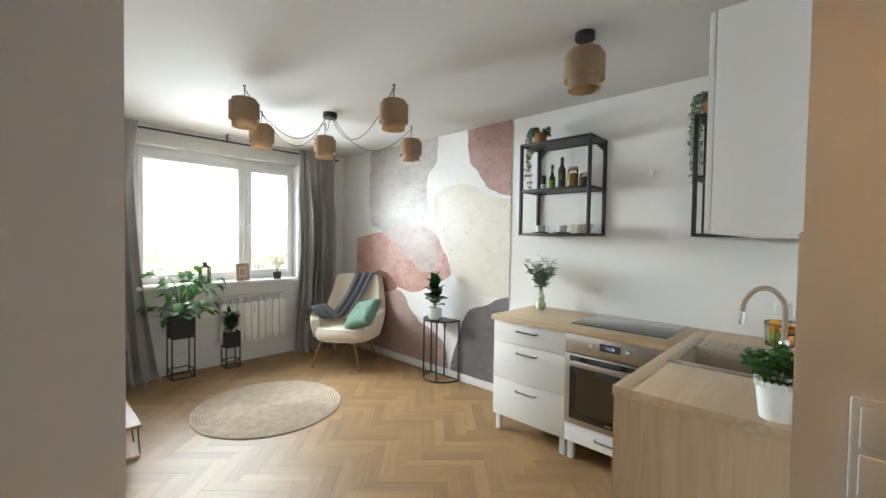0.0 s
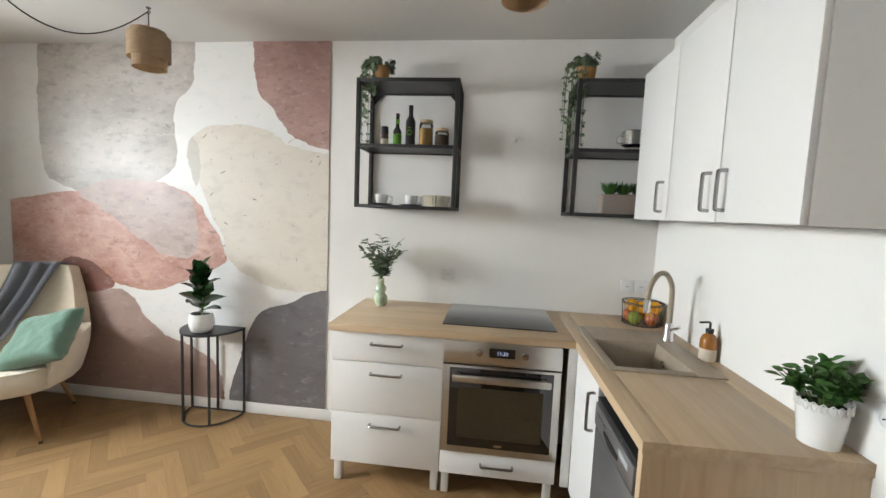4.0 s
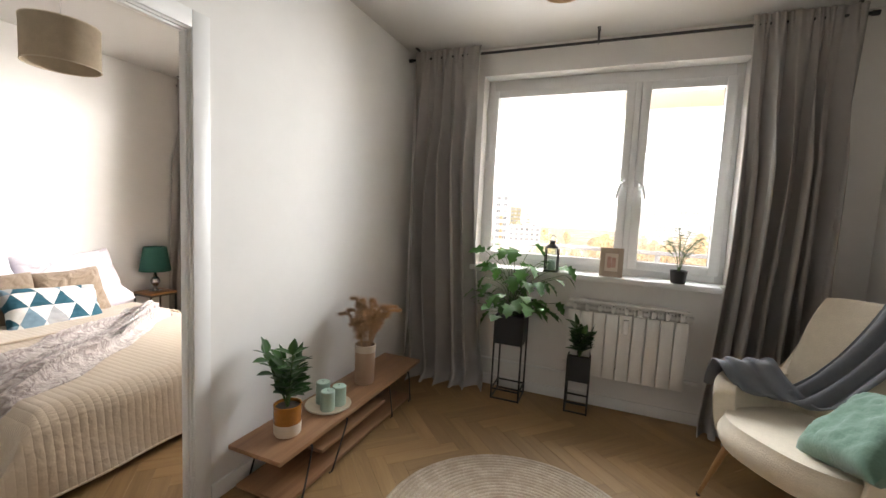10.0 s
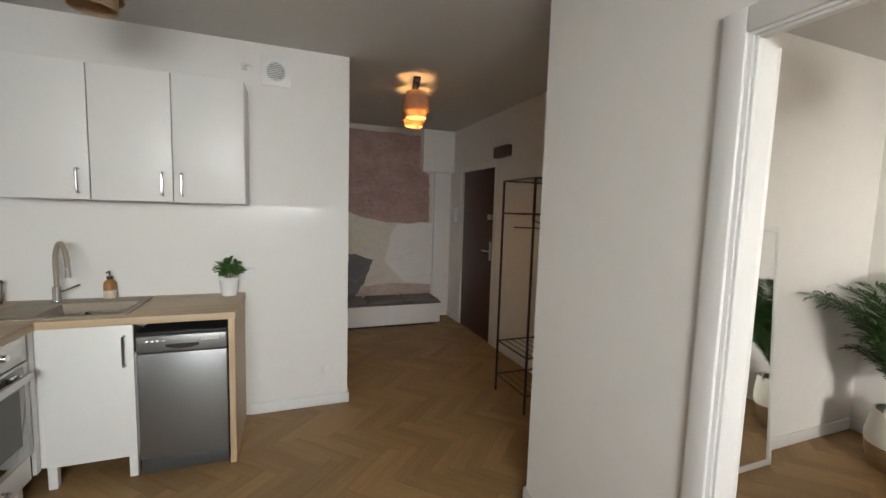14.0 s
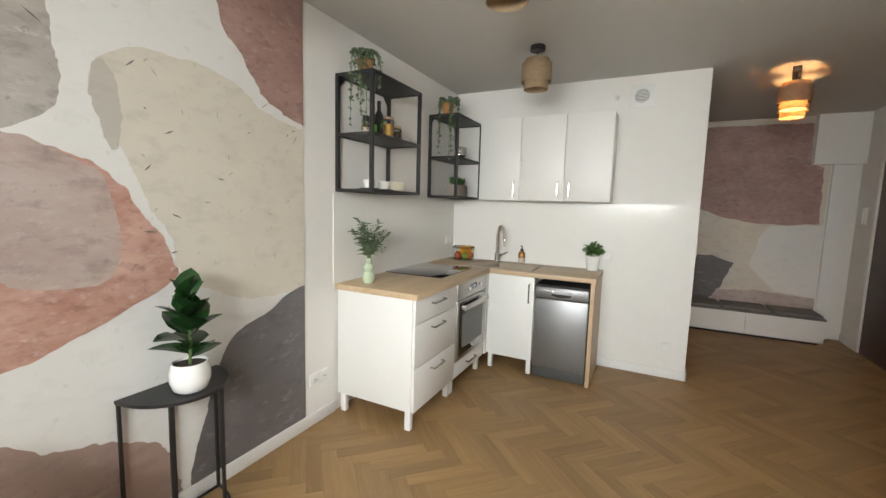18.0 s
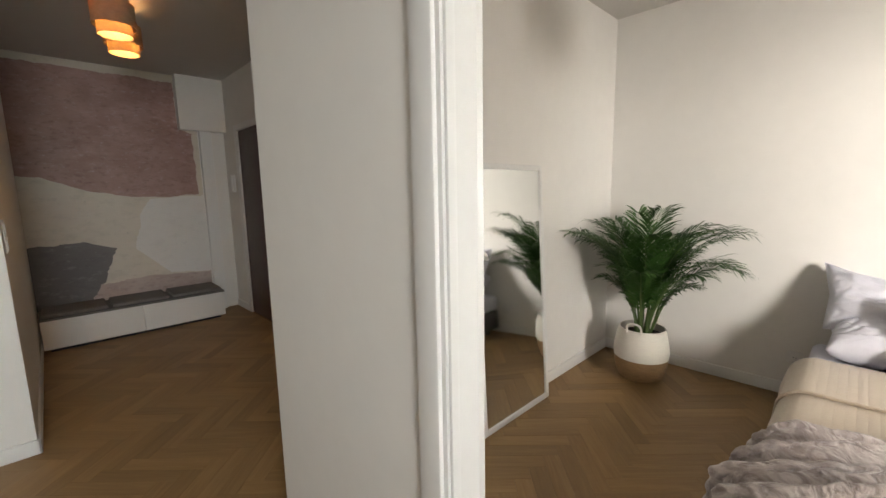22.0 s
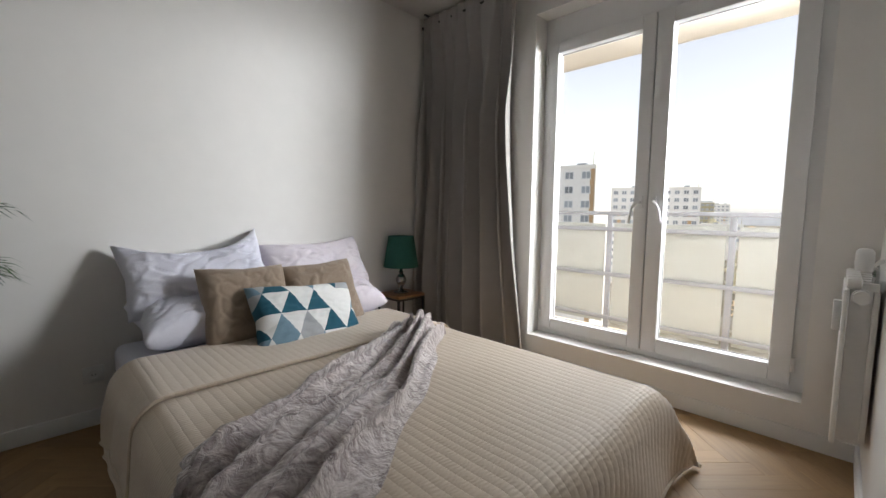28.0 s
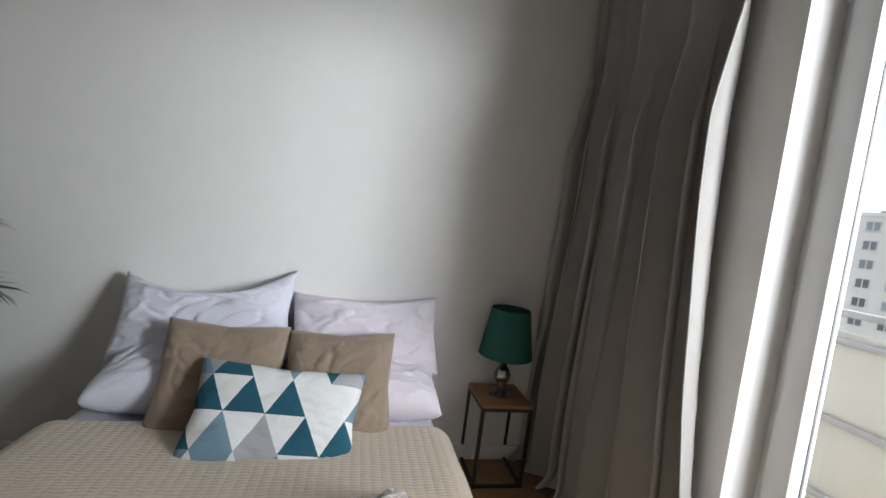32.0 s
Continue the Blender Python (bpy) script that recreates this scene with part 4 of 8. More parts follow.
EAST = [
    ("rose_field", MUR_ROSE, 0.004, [(1.40, 2.52), (0.60, 2.52), (0.07, 2.51), (0.06, 2.05), (-0.06, 2.0), (-0.07, 1.35), (0.21, 1.32), (0.53, 1.33), (0.86, 1.39), (1.18, 1.52), (1.40, 1.55)]),
    ("cream_field", MUR_WHITE, 0.004, [(0.38, 1.30), (-0.16, 1.34), (-0.18, 0.46), (0.27, 0.51), (0.55, 0.80), (0.47, 1.16)]),
    ("slate_field", MUR_SLATE, 0.005, [(1.40, 0.88), (0.94, 0.90), (0.70, 0.82), (0.83, 0.50), (0.95, 0.30), (1.40, 0.28)]),
    ("pink_field", MUR_MAUVE, 0.006, [(0.86, 0.47), (0.41, 0.50), (-0.16, 0.46), (-0.18, 0.25), (0.77, 0.25), (0.95, 0.28)]),
]
for n_, (nme, m, d, o) in enumerate(EAST):
    patch(nme, hall_mural, [(y + 0.3 * (y >= 1.40), z) for y, z in o for _ in range(3)], 0.0025 + 0.0007 * n_, m, on_east, "torn-edged painted field", (-0.12, YB - 0.002, 0.081, CEIL - 0.002))
setting("trim_bulkhead", box(B(), XE - 0.10, XE, YH, 0.06, 2.03, CEIL), WALL, "white boxed beam over the hall corner")
setting("trim_pilaster", box(B(), XE - 0.05, XE, -0.25, -0.13, 0.0, 2.03, 0.003), TRIM, "white upright casing beside the mural")

# ---- kitchen ----
CT, CF, CX = 0.899, 2.930, -0.275     # worktop height, front of the north run, front of the east run
def bar_handle(parent, x, y, z, length, axis, out):
    """A chrome bow handle; axis: 'x' or 'y' or 'z' along the front; out: the way it stands off."""
    o = Vector(out) * 0.028
    d = Vector((length / 2 if axis == "x" else 0, length / 2 if axis == "y" else 0, length / 2 if axis == "z" else 0))
    c = Vector((x, y, z))
    part("handle", tube(B(), smooth_path([c - d, c - d * 0.97 + o * 0.8, c - d * 0.8 + o, c + d * 0.8 + o, c + d * 0.97 + o * 0.8, c + d], 3), 0.0065, 8), HANDLE, parent, "dark chrome bow handle")


def cab_legs(parent, spots):
    for x, y in spots:
        part("leg", box(B(), x - 0.02, x + 0.02, y - 0.02, y + 0.02, 0.0, 0.135, 0.004), LACQUER, parent, "", None, 30)


c = thing("drawer_unit", -1.23, 3.26, 0, "white base cabinet with three drawers on square legs", "cabinet", "kitchen base units")
part("body", box(B(), -0.30, 0.30, -0.29, 0.30, 0.13, 0.861, 0.002), LACQUER, c, "", None, 30)
for z0, z1 in ((0.70, 0.858), (0.416, 0.696), (0.132, 0.412)):
    d = part("drawer_front", box(B(), -0.298, 0.298, -0.312, -0.293, z0, z1, 0.002), LACQUER, c, "", None, 30)
    bar_handle(d, 0.0, -0.312, z1 - 0.055, 0.165, "x", (0, -1, 0))
cab_legs(c, ((-0.27, -0.26), (0.27, -0.26), (-0.27, 0.26), (0.27, 0.26)))

c = thing("oven_unit", -0.63, 3.26, 0, "white base cabinet that holds the built-in oven", "cabinet", "kitchen base units")
b = B()
box(b, -0.30, -0.284, -0.29, 0.30, 0.13, 0.861)
box(b, 0.284, 0.30, -0.29, 0.30, 0.13, 0.861)
box(b, -0.284, 0.284, -0.29, 0.30, 0.13, 0.148)
box(b, -0.284, 0.284, 0.28, 0.30, 0.148, 0.861)
part("body", b, LACQUER, c, "", None, 30)
d = part("drawer_front", box(B(), -0.298, 0.298, -0.312, -0.293, 0.132, 0.255, 0.002), LACQUER, c, "", None, 30)
bar_handle(d, 0.0, -0.312, 0.20, 0.165, "x", (0, -1, 0))
cab_legs(c, ((-0.27, -0.26), (0.27, -0.26), (-0.27, 0.26), (0.27, 0.26)))
o = thing("oven", -0.63, 3.26, 0.262, "built-in steel oven with a black glass door", "oven")
part("body", box(B(), -0.28, 0.28, -0.285, 0.25, 0.0, 0.595), BLACK_MATT, o, "", None, 0)
p = part("control_panel", box(B(), -0.298, 0.298, -0.325, -0.288, 0.475, 0.596, 0.003), STEEL, o, "brushed steel control panel", None, 30)
part("display", box(B(), -0.065, 0.065, -0.3275, -0.324, 0.52, 0.568, 0.002), OVEN_GLASS, p, "black clock display", None, 0)
clock = bpy.data.curves.new("clock_digits", "FONT")
clock.body, clock.size, clock.align_x, clock.extrude = "11:30", 0.026, "CENTER", 0.0002
cd = new("clock_digits", clock)
cd.data.materials.append(glow("clock_glow", (0.45, 0.55, 0.9), 0.12))
cd.parent, cd.matrix_basis = p, pose(0, -0.3285, 0.535, 90)
for x in (-0.115, 0.115):
    part("knob", lathe(B(), [(0, 0), (0.018, 0), (0.016, 0.022), (0, 0.024)], 20, 0, 0, Matrix.Translation((x, -0.325, 0.542)) @ Euler((radians(90), 0, 0)).to_matrix().to_4x4()), CHROME, p, "round chrome knob")
d = part("oven_door", box(B(), -0.298, 0.298, -0.325, -0.290, 0.0, 0.468, 0.003), STEEL, o, "steel framed door", None, 30)
part("door_glass", box(B(), -0.262, 0.262, -0.3275, -0.323, 0.035, 0.455, 0.002), OVEN_GLASS, d, "black oven glass", None, 30)
part("inner_window", box(B(), -0.215, 0.215, -0.3290, -0.327, 0.085, 0.355, 0.001), mat("oven_window", (0.045, 0.036, 0.022), 0.06, var=0.2), d, "see-through oven window", None, 0)
b = B()
box(b, -0.245, 0.245, -0.372, -0.352, 0.395, 0.432, 0.006)
for x in (-0.215, 0.215):
    box(b, x - 0.012, x + 0.012, -0.353, -0.327, 0.40, 0.428, 0.003)
part("oven_handle", b, STEEL, d, "flat steel bar handle", None, 30)
part("badge", box(B(), -0.02, 0.02, -0.3285, -0.3270, 0.048, 0.058), CHROME, d, "small silver badge", None, 0)

c = thing("corner_filler", -0.275, 3.10, 0, "narrow white filler panel in the kitchen corner", "cabinet panel")
part("panel", box(B(), -0.028, 0.012, -0.158, -0.142, 0.13, 0.86), LACQUER, c, "", None, 30)
c = thing("sink_unit", 0.010, 2.735, 0, "white base cabinet with one door under the sink", "cabinet", "kitchen base units")
part("body", box(B(), -0.255, 0.255, -0.205, 0.205, 0.13, 0.70, 0.002), LACQUER, c, "", None, 30)
d = part("cabinet_door", box(B(), -0.275, -0.257, -0.203, 0.185, 0.132, 0.858, 0.002), LACQUER, c, "", None, 30)
bar_handle(d, -0.275, -0.165, 0.72, 0.16, "z", (-1, 0, 0))
part("filler", box(B(), -0.262, -0.256, 0.187, 0.222, 0.132, 0.858), LACQUER, c, "", None, 0)
cab_legs(c, ((-0.23, -0.175), (-0.23, 0.175)))
part("pipe", tube(B(), smooth_path([(0.10, 0.0, 0.13), (0.10, 0.0, 0.06), (0.18, -0.05, 0.05), (0.24, -0.05, 0.06)], 4), 0.02), BLACK_MATT, c, "black drain pipe")

dw = thing("dishwasher", -0.010, 2.305, 0, "slim grey steel dishwasher under the worktop", "dishwasher")
part("body", box(B(), -0.235, 0.27, -0.215, 0.215, 0.02, 0.790, 0.004), BLACK_MATT, dw, "", None, 30)
d = part("dishwasher_door", box(B(), -0.262, -0.238, -0.215, 0.215, 0.10, 0.694, 0.008), GREYSTEEL, dw, "", None, 30)
p = part("control_panel", box(B(), -0.266, -0.238, -0.215, 0.215, 0.700, 0.792, 0.008), GREYSTEEL, dw, "steel control panel", None, 30)
grip = B()
for i in range(13):
    a = math.pi * (i - 6) / 15
    box(grip, -0.2685, -0.255, -0.078 + i * 0.012, -0.065 + i * 0.012, 0.728 - 0.012 * math.cos(a * 1.2), 0.742, 0.0)
part("grip", grip, BLACK_MATT, p, "curved dark grip recess", None, 0)
part("display", box(B(), -0.2685, -0.262, -0.175, -0.085, 0.752, 0.775, 0.002), mat("pale_display", (0.45, 0.47, 0.48), 0.25), p, "pale display strip", None, 0)
for i in range(5):
    part("button", box(B(), -0.269, -0.264, 0.06 + i * 0.025, 0.074 + i * 0.025, 0.758, 0.768, 0.002), CHROME, p)
part("top_board", box(B(), -0.258, 0.27, -0.215, 0.215, 0.792, 0.812, 0.003), BLACK_MATT, dw, "black top set back under the worktop", None, 30)
part("plinth", box(B(), -0.245, -0.225, -0.213, 0.213, 0.01, 0.095, 0.003), mat("dark_plinth", (0.06, 0.06, 0.06), 0.4), dw, "dark kick plate", None, 30)
solo("end_panel", box(B(), -0.308, 0.270, -0.016, 0.016, 0, CT - 0.039, 0.001), OAK_SIDE, 0.038, 2.066, 0, "pale oak end panel that carries the worktop", "panel", smooth=0)

SX0, SX1, SY0, SY1 = -0.200, 0.210, 2.595, 3.195   # cut-out of the sink
w = thing("worktop", 0, 0, CT - 0.038, "L-shaped pale oak worktop", "worktop")
t = 0.038
part("north_board", box(B(), -1.545, CX, CF, YN - 0.001, 0, t, 0.002), OAK_TOP, w, "", None, 30)
b = B()
box(b, CX + 0.0006, SX0, 2.045, YN - 0.001, 0, t, 0.001)
box(b, SX1, XB - 0.001, 2.045, YN - 0.001, 0, t, 0.001)
box(b, SX0, SX1, 2.045, SY0, 0, t, 0.001)
box(b, SX0, SX1, SY1, YN - 0.001, 0, t, 0.001)
part("east_board", b, OAK_TOP_Y, w, "", None, 30)

k = thing("kitchen_sink", 0.005, 2.895, CT, "beige granite sink with one wide bowl and a tap ledge", "sink")
b = B()
bx0, bx1, by0, by1 = -0.185, 0.115, -0.285, 0.085
for x0, x1, y0, y1 in ((-0.225, bx0, -0.325, 0.325), (bx1, 0.225, -0.325, 0.325), (bx0, bx1, -0.325, by0), (bx0, bx1, by1, 0.325)):
    box(b, x0, x1, y0, y1, -0.004, 0.007, 0.003)
for i in range(6):
    box(b, bx0 + 0.03 + i * 0.045, bx0 + 0.036 + i * 0.045, by1 + 0.05, 0.29, 0.006, 0.0095, 0.001)
ins = 0.035
top = [b.verts.new(p) for p in ((bx0, by0, 0.002), (bx1, by0, 0.002), (bx1, by1, 0.002), (bx0, by1, 0.002))]
low = [b.verts.new(p) for p in ((bx0 + ins * 0.4, by0 + ins * 0.4, -0.16), (bx1 - ins, by0 + ins * 0.4, -0.16), (bx1 - ins, by1 - ins, -0.165), (bx0 + ins * 0.4, by1 - ins, -0.165))]
for i in range(4):
    b.faces.new((top[i], low[i], low[(i + 1) % 4], top[(i + 1) % 4])[::-1])
b.faces.new(low)
part("basin", b, SINK, k, "", None, 30)
part("drain", lathe(B(), [(0, -0.162), (0.040, -0.162), (0.036, -0.156), (0.020, -0.160), (0, -0.160)], 20, -0.03, -0.09), CHROME, k, "chrome drain")
part("overflow", lathe(B(), [(0, 0.0), (0.017, 0.0), (0.015, 0.005), (0.008, 0.004), (0, 0.002)], 18, 0, 0, Matrix.Translation((bx1 - 0.018, -0.04, -0.055)) @ Euler((0, radians(-90), 0)).to_matrix().to_4x4()), CHROME, k, "round chrome overflow cap")
f = thing("faucet", 0.190, 3.03, CT + 0.008, "tall gooseneck tap with a beige spout and chrome lever", "faucet")
part("body", lathe(B(), [(0, 0), (0.027, 0), (0.027, 0.012), (0.022, 0.02), (0.022, 0.085), (0.016, 0.095), (0, 0.096)], 20), CHROME, f, "chrome base")
part("spout", tube(B(), smooth_path([(0, 0, 0.08), (0, 0, 0.235), (-0.012, -0.009, 0.295), (-0.055, -0.042, 0.345), (-0.108, -0.082, 0.340), (-0.148, -0.112, 0.285), (-0.158, -0.120, 0.225)], 6), 0.0125, 12), SINK, f, "beige gooseneck spout")
part("aerator", tube(B(), [(-0.157, -0.119, 0.228), (-0.160, -0.122, 0.165)], 0.0145, 12), CHROME, f, "chrome spray head")
part("lever", tube(B(), [(0.0, 0.0, 0.06), (0.0, -0.03, 0.066), (0.0, -0.11, 0.10)], 0.007, 8), CHROME, f, "chrome lever")
h = thing("hob", -0.65, 3.315, CT, "black glass induction hob set into the worktop", "hob")
part("plate", box(B(), -0.305, 0.305, -0.25, 0.25, 0.0, 0.006, 0.002), HOB, h, "", None, 30)

setting("trim_splashback_north", box(B(), -1.56, XB, YN - 0.006, YN, CT, 1.50), SPLASH, "glossy white splashback")
setting("trim_splashback_east", box(B(), XB - 0.006, XB, YB + 0.001, YN - 0.006, 0.60, 1.50), SPLASH, "glossy white splashback")

wx = 0.030
for i, (y0, y1) in enumerate(((2.79, 3.185), (2.395, 2.787), (2.01, 2.392))):
    c = thing("wall_cabinet", wx, (y0 + y1) / 2, 1.508, "white wall cabinet with one flat door", "cabinet", "wall cabinets over the sink")
    hw = (y1 - y0) / 2
    part("body", box(B(), 0.02, XB - wx, -hw, hw, 0.0, 0.745, 0.002), LACQUER, c, "", None, 30)
    d = part("cabinet_door", box(B(), 0.0, 0.018, -hw + 0.0015, hw - 0.0015, 0.002, 0.743, 0.002), LACQUER, c, "", None, 30)
    bar_handle(d, 0.0, -hw + 0.05 if i != 2 else hw - 0.045, 0.105, 0.13, "z", (-1, 0, 0))


def wire_shelf(x0, x1, label):
    e = thing("wall_shelf", (x0 + x1) / 2, YN - 0.15, 1.515, label, "shelf", "black wall shelves")
    w, d, p = (x1 - x0) / 2, 0.149, 0.012
    for sx in (-1, 1):
        for sy in (-1, 1):
            x, y = sx * (w - p), sy * (d - p)
            part("post", box(B(), x - p, x + p, y - p, y + p, 0.0, 0.75, 0.002), BLACK, e, "", None, 30)
    for z in (0.0, 0.355, 0.73):
        b = B()
        for sy in (-1, 1):
            box(b, -w + 2 * p, w - 2 * p, sy * (d - p) - p, sy * (d - p) + p, z, z + 0.02, 0.002)
        for sx in (-1, 1):
            box(b, sx * (w - p) - p, sx * (w - p) + p, -d + 2 * p, d - 2 * p, z, z + 0.02, 0.002)
        part("rail", b, BLACK, e, "", None, 30)
        part("board", box(B(), -w + 2 * p, w - 2 * p, -d + 2 * p, d - 2 * p, z + 0.006, z + 0.017), BLACK, e, "black shelf board", None, 0)
    b = B()
    for sx in (-1, 1):
        a = [Vector((sx * (w - 2 * p), d - p, 0.728)), Vector((sx * (w - 0.085), d - p, 0.728)), Vector((sx * (w - 2 * p), d - p, 0.665))]
        fr = [b.verts.new(q) for q in a]
        bk = [b.verts.new(q + Vector((0, 0.004, 0))) for q in a]
        b.faces.new(fr), b.faces.new(bk[::-1])
        for i in range(3):
            b.faces.new((fr[i], bk[i], bk[(i + 1) % 3], fr[(i + 1) % 3]))
    bmesh.ops.recalc_face_normals(b, faces=b.faces[:])
    part("gusset", b, BLACK, e, "", None, 0)
    return e


wire_shelf(-1.54, -0.935, "black metal wall shelf holding bottles, jars and cups")
wire_shelf(-0.285, XB - 0.005, "black metal wall shelf in the kitchen corner holding herbs")
Z0, Z1, Z2 = 1.532, 1.887, 2.266      # tops of the three boards

# ---- lamps ----
def shade_parts(parent, x, y, top, r=0.106, cloth=None, bulb=None):
    """A two-tier drum: a slim inner drum with a wider band round it."""
    cloth, bulb = cloth or BURLAP, bulb or BULB
    i, h = r * 0.80, 0.205
    part("inner_drum", lathe(B(), [(i, top - h), (i, top), (i - 0.003, top), (i - 0.003, top - h), (i, top - h)], 40, x, y), cloth, parent, "burlap drum")
    part("outer_band", lathe(B(), [(r, top - 0.155), (r, top - 0.03), (r - 0.003, top - 0.03), (r - 0.003, top - 0.155), (r, top - 0.155)], 40, x, y), cloth, parent, "wide burlap band")
    for rr, z in ((i, top), (i, top - h), (r, top - 0.03), (r, top - 0.155)):
        part("wire_ring", tube(B(), [(x + rr * math.cos(a * 0.196), y + rr * math.sin(a * 0.196), z) for a in range(32)], 0.0022, 5, True), BURLAP, parent)
    for a in range(3):
        part("spoke", tube(B(), [(x, y, top - 0.03), (x + r * math.cos(a * 2.094), y + r * math.sin(a * 2.094), top - 0.03)], 0.0018, 5), BURLAP, parent)
    part("socket", disc(B(), 0.02, top - 0.075, top - 0.01, x, y, 16), BLACK_MATT, parent, "black bulb socket")
    part("bulb", lathe(B(), [(0, top - 0.165), (0.018, top - 0.160), (0.03, top - 0.138), (0.028, top - 0.115), (0.014, top - 0.075), (0, top - 0.07)], 16, x, y), bulb, parent, "round bulb")


k = thing("kitchen_pendant", -0.64, 2.505, CEIL, "pendant lamp with a two-tier burlap shade", "pendant lamp")
part("canopy", disc(B(), 0.052, -0.034, 0, n=28), BLACK, k, "black ceiling canopy")
part("cord", tube(B(), [(0, 0, -0.03), (0, 0, -0.12)], 0.003), BLACK_MATT, k)
shade_parts(k, 0, 0, -0.095)

HUB = Vector((-2.95, 2.345, 0))
c = thing("spider_chandelier", HUB.x, HUB.y, CEIL, "black spider chandelier with five burlap shades on swagged cables", "chandelier")
part("canopy", disc(B(), 0.062, -0.045, 0, n=28), BLACK, c, "black ceiling canopy")
for hx, hy, drop, sag in ((-2.835, 1.565, 0.10, 0.26), (-3.372, 1.912, 0.12, 0.26), (-1.98, 2.288, 0.12, 0.27), (-2.71, 3.11, 0.13, 0.25), (-3.285, 2.49, 0.13, 0.07)):
    x, y = hx - HUB.x, hy - HUB.y
    way = Vector((x, y, 0)).normalized()
    pts = []
    for i in range(25):
        t = i / 24
        p = way * 0.04 + (Vector((x, y, 0)) - way * 0.04) * t
        pts.append((p.x, p.y, -0.05 + 0.03 * t - sag * 4 * t * (1 - t) * (0.85 + 0.3 * (1 - t))))
    cab = part("cable", tube(B(), pts + [(x, y, -0.03), (x, y, -drop)], 0.0032, 6), BLACK_MATT, c, "black swagged cable")
    b = tube(B(), smooth_path([(x, y, 0), (x, y, -0.015), (x + 0.012, y, -0.026), (x, y, -0.036), (x - 0.010, y, -0.028)], 4), 0.003, 6)
    disc(b, 0.012, -0.006, 0, x, y, 12)
    part("ceiling_hook", b, BLACK, c, "black ceiling hook")
    shade_parts(c, x, y, -drop)

k = thing("hall_spot_bar", 0.715, 0.72, CEIL, "black ceiling bar with two burlap shades, both lit warm", "ceiling lamp", "", -13)
part("bar", box(B(), -0.235, 0.235, -0.028, 0.028, -0.035, 0, 0.004), BLACK, k, "", None, 30)
for x in (-0.18, 0.18):
    part("cord", tube(B(), [(x, 0, -0.03), (x, 0, -0.12)], 0.003), BLACK_MATT, k)
    shade_parts(k, x, 0, -0.115, 0.106, None, LIT_BULB)

k = thing("bedroom_pendant", -2.876, -0.60, CEIL, "pendant lamp with a wide linen drum shade", "pendant lamp")
part("canopy", disc(B(), 0.05, -0.03, 0, n=28), TRIM, k, "white ceiling canopy")
part("cord", tube(B(), [(0, 0, -0.03), (0, 0, -0.43)], 0.003), TRIM, k)
part("shade", lathe(B(), [(0.163, -0.575), (0.163, -0.36), (0.160, -0.36), (0.160, -0.575), (0.163, -0.575)], 56), LINEN, k, "beige linen drum")
RIM = mat("cream_rim", (0.62, 0.55, 0.43), 0.8)
for z in (-0.36, -0.575):
    part("shade_ring", tube(B(), [(0.162 * math.cos(a * 0.1309), 0.162 * math.sin(a * 0.1309), z) for a in range(48)], 0.0035, 6, True), RIM, k)
for a in range(3):
    part("spoke", tube(B(), [(0, 0, -0.42), (0.160 * math.cos(a * 2.094), 0.160 * math.sin(a * 2.094), -0.365)], 0.002, 5), RIM, k)
part("bulb", lathe(B(), [(0, -0.52), (0.02, -0.515), (0.032, -0.49), (0.028, -0.465), (0.014, -0.43), (0, -0.425)], 16), BULB, k, "unlit bulb")

# ---- curtains and rods ----
# pale edge colour stands in for light coming through the cloth's edge
HEM = mat("bright_curtain_edge", (0.62, 0.60, 0.57), 0.9, var=0.04, scale=20, bump=0.1, bscale=400, through=0.2)


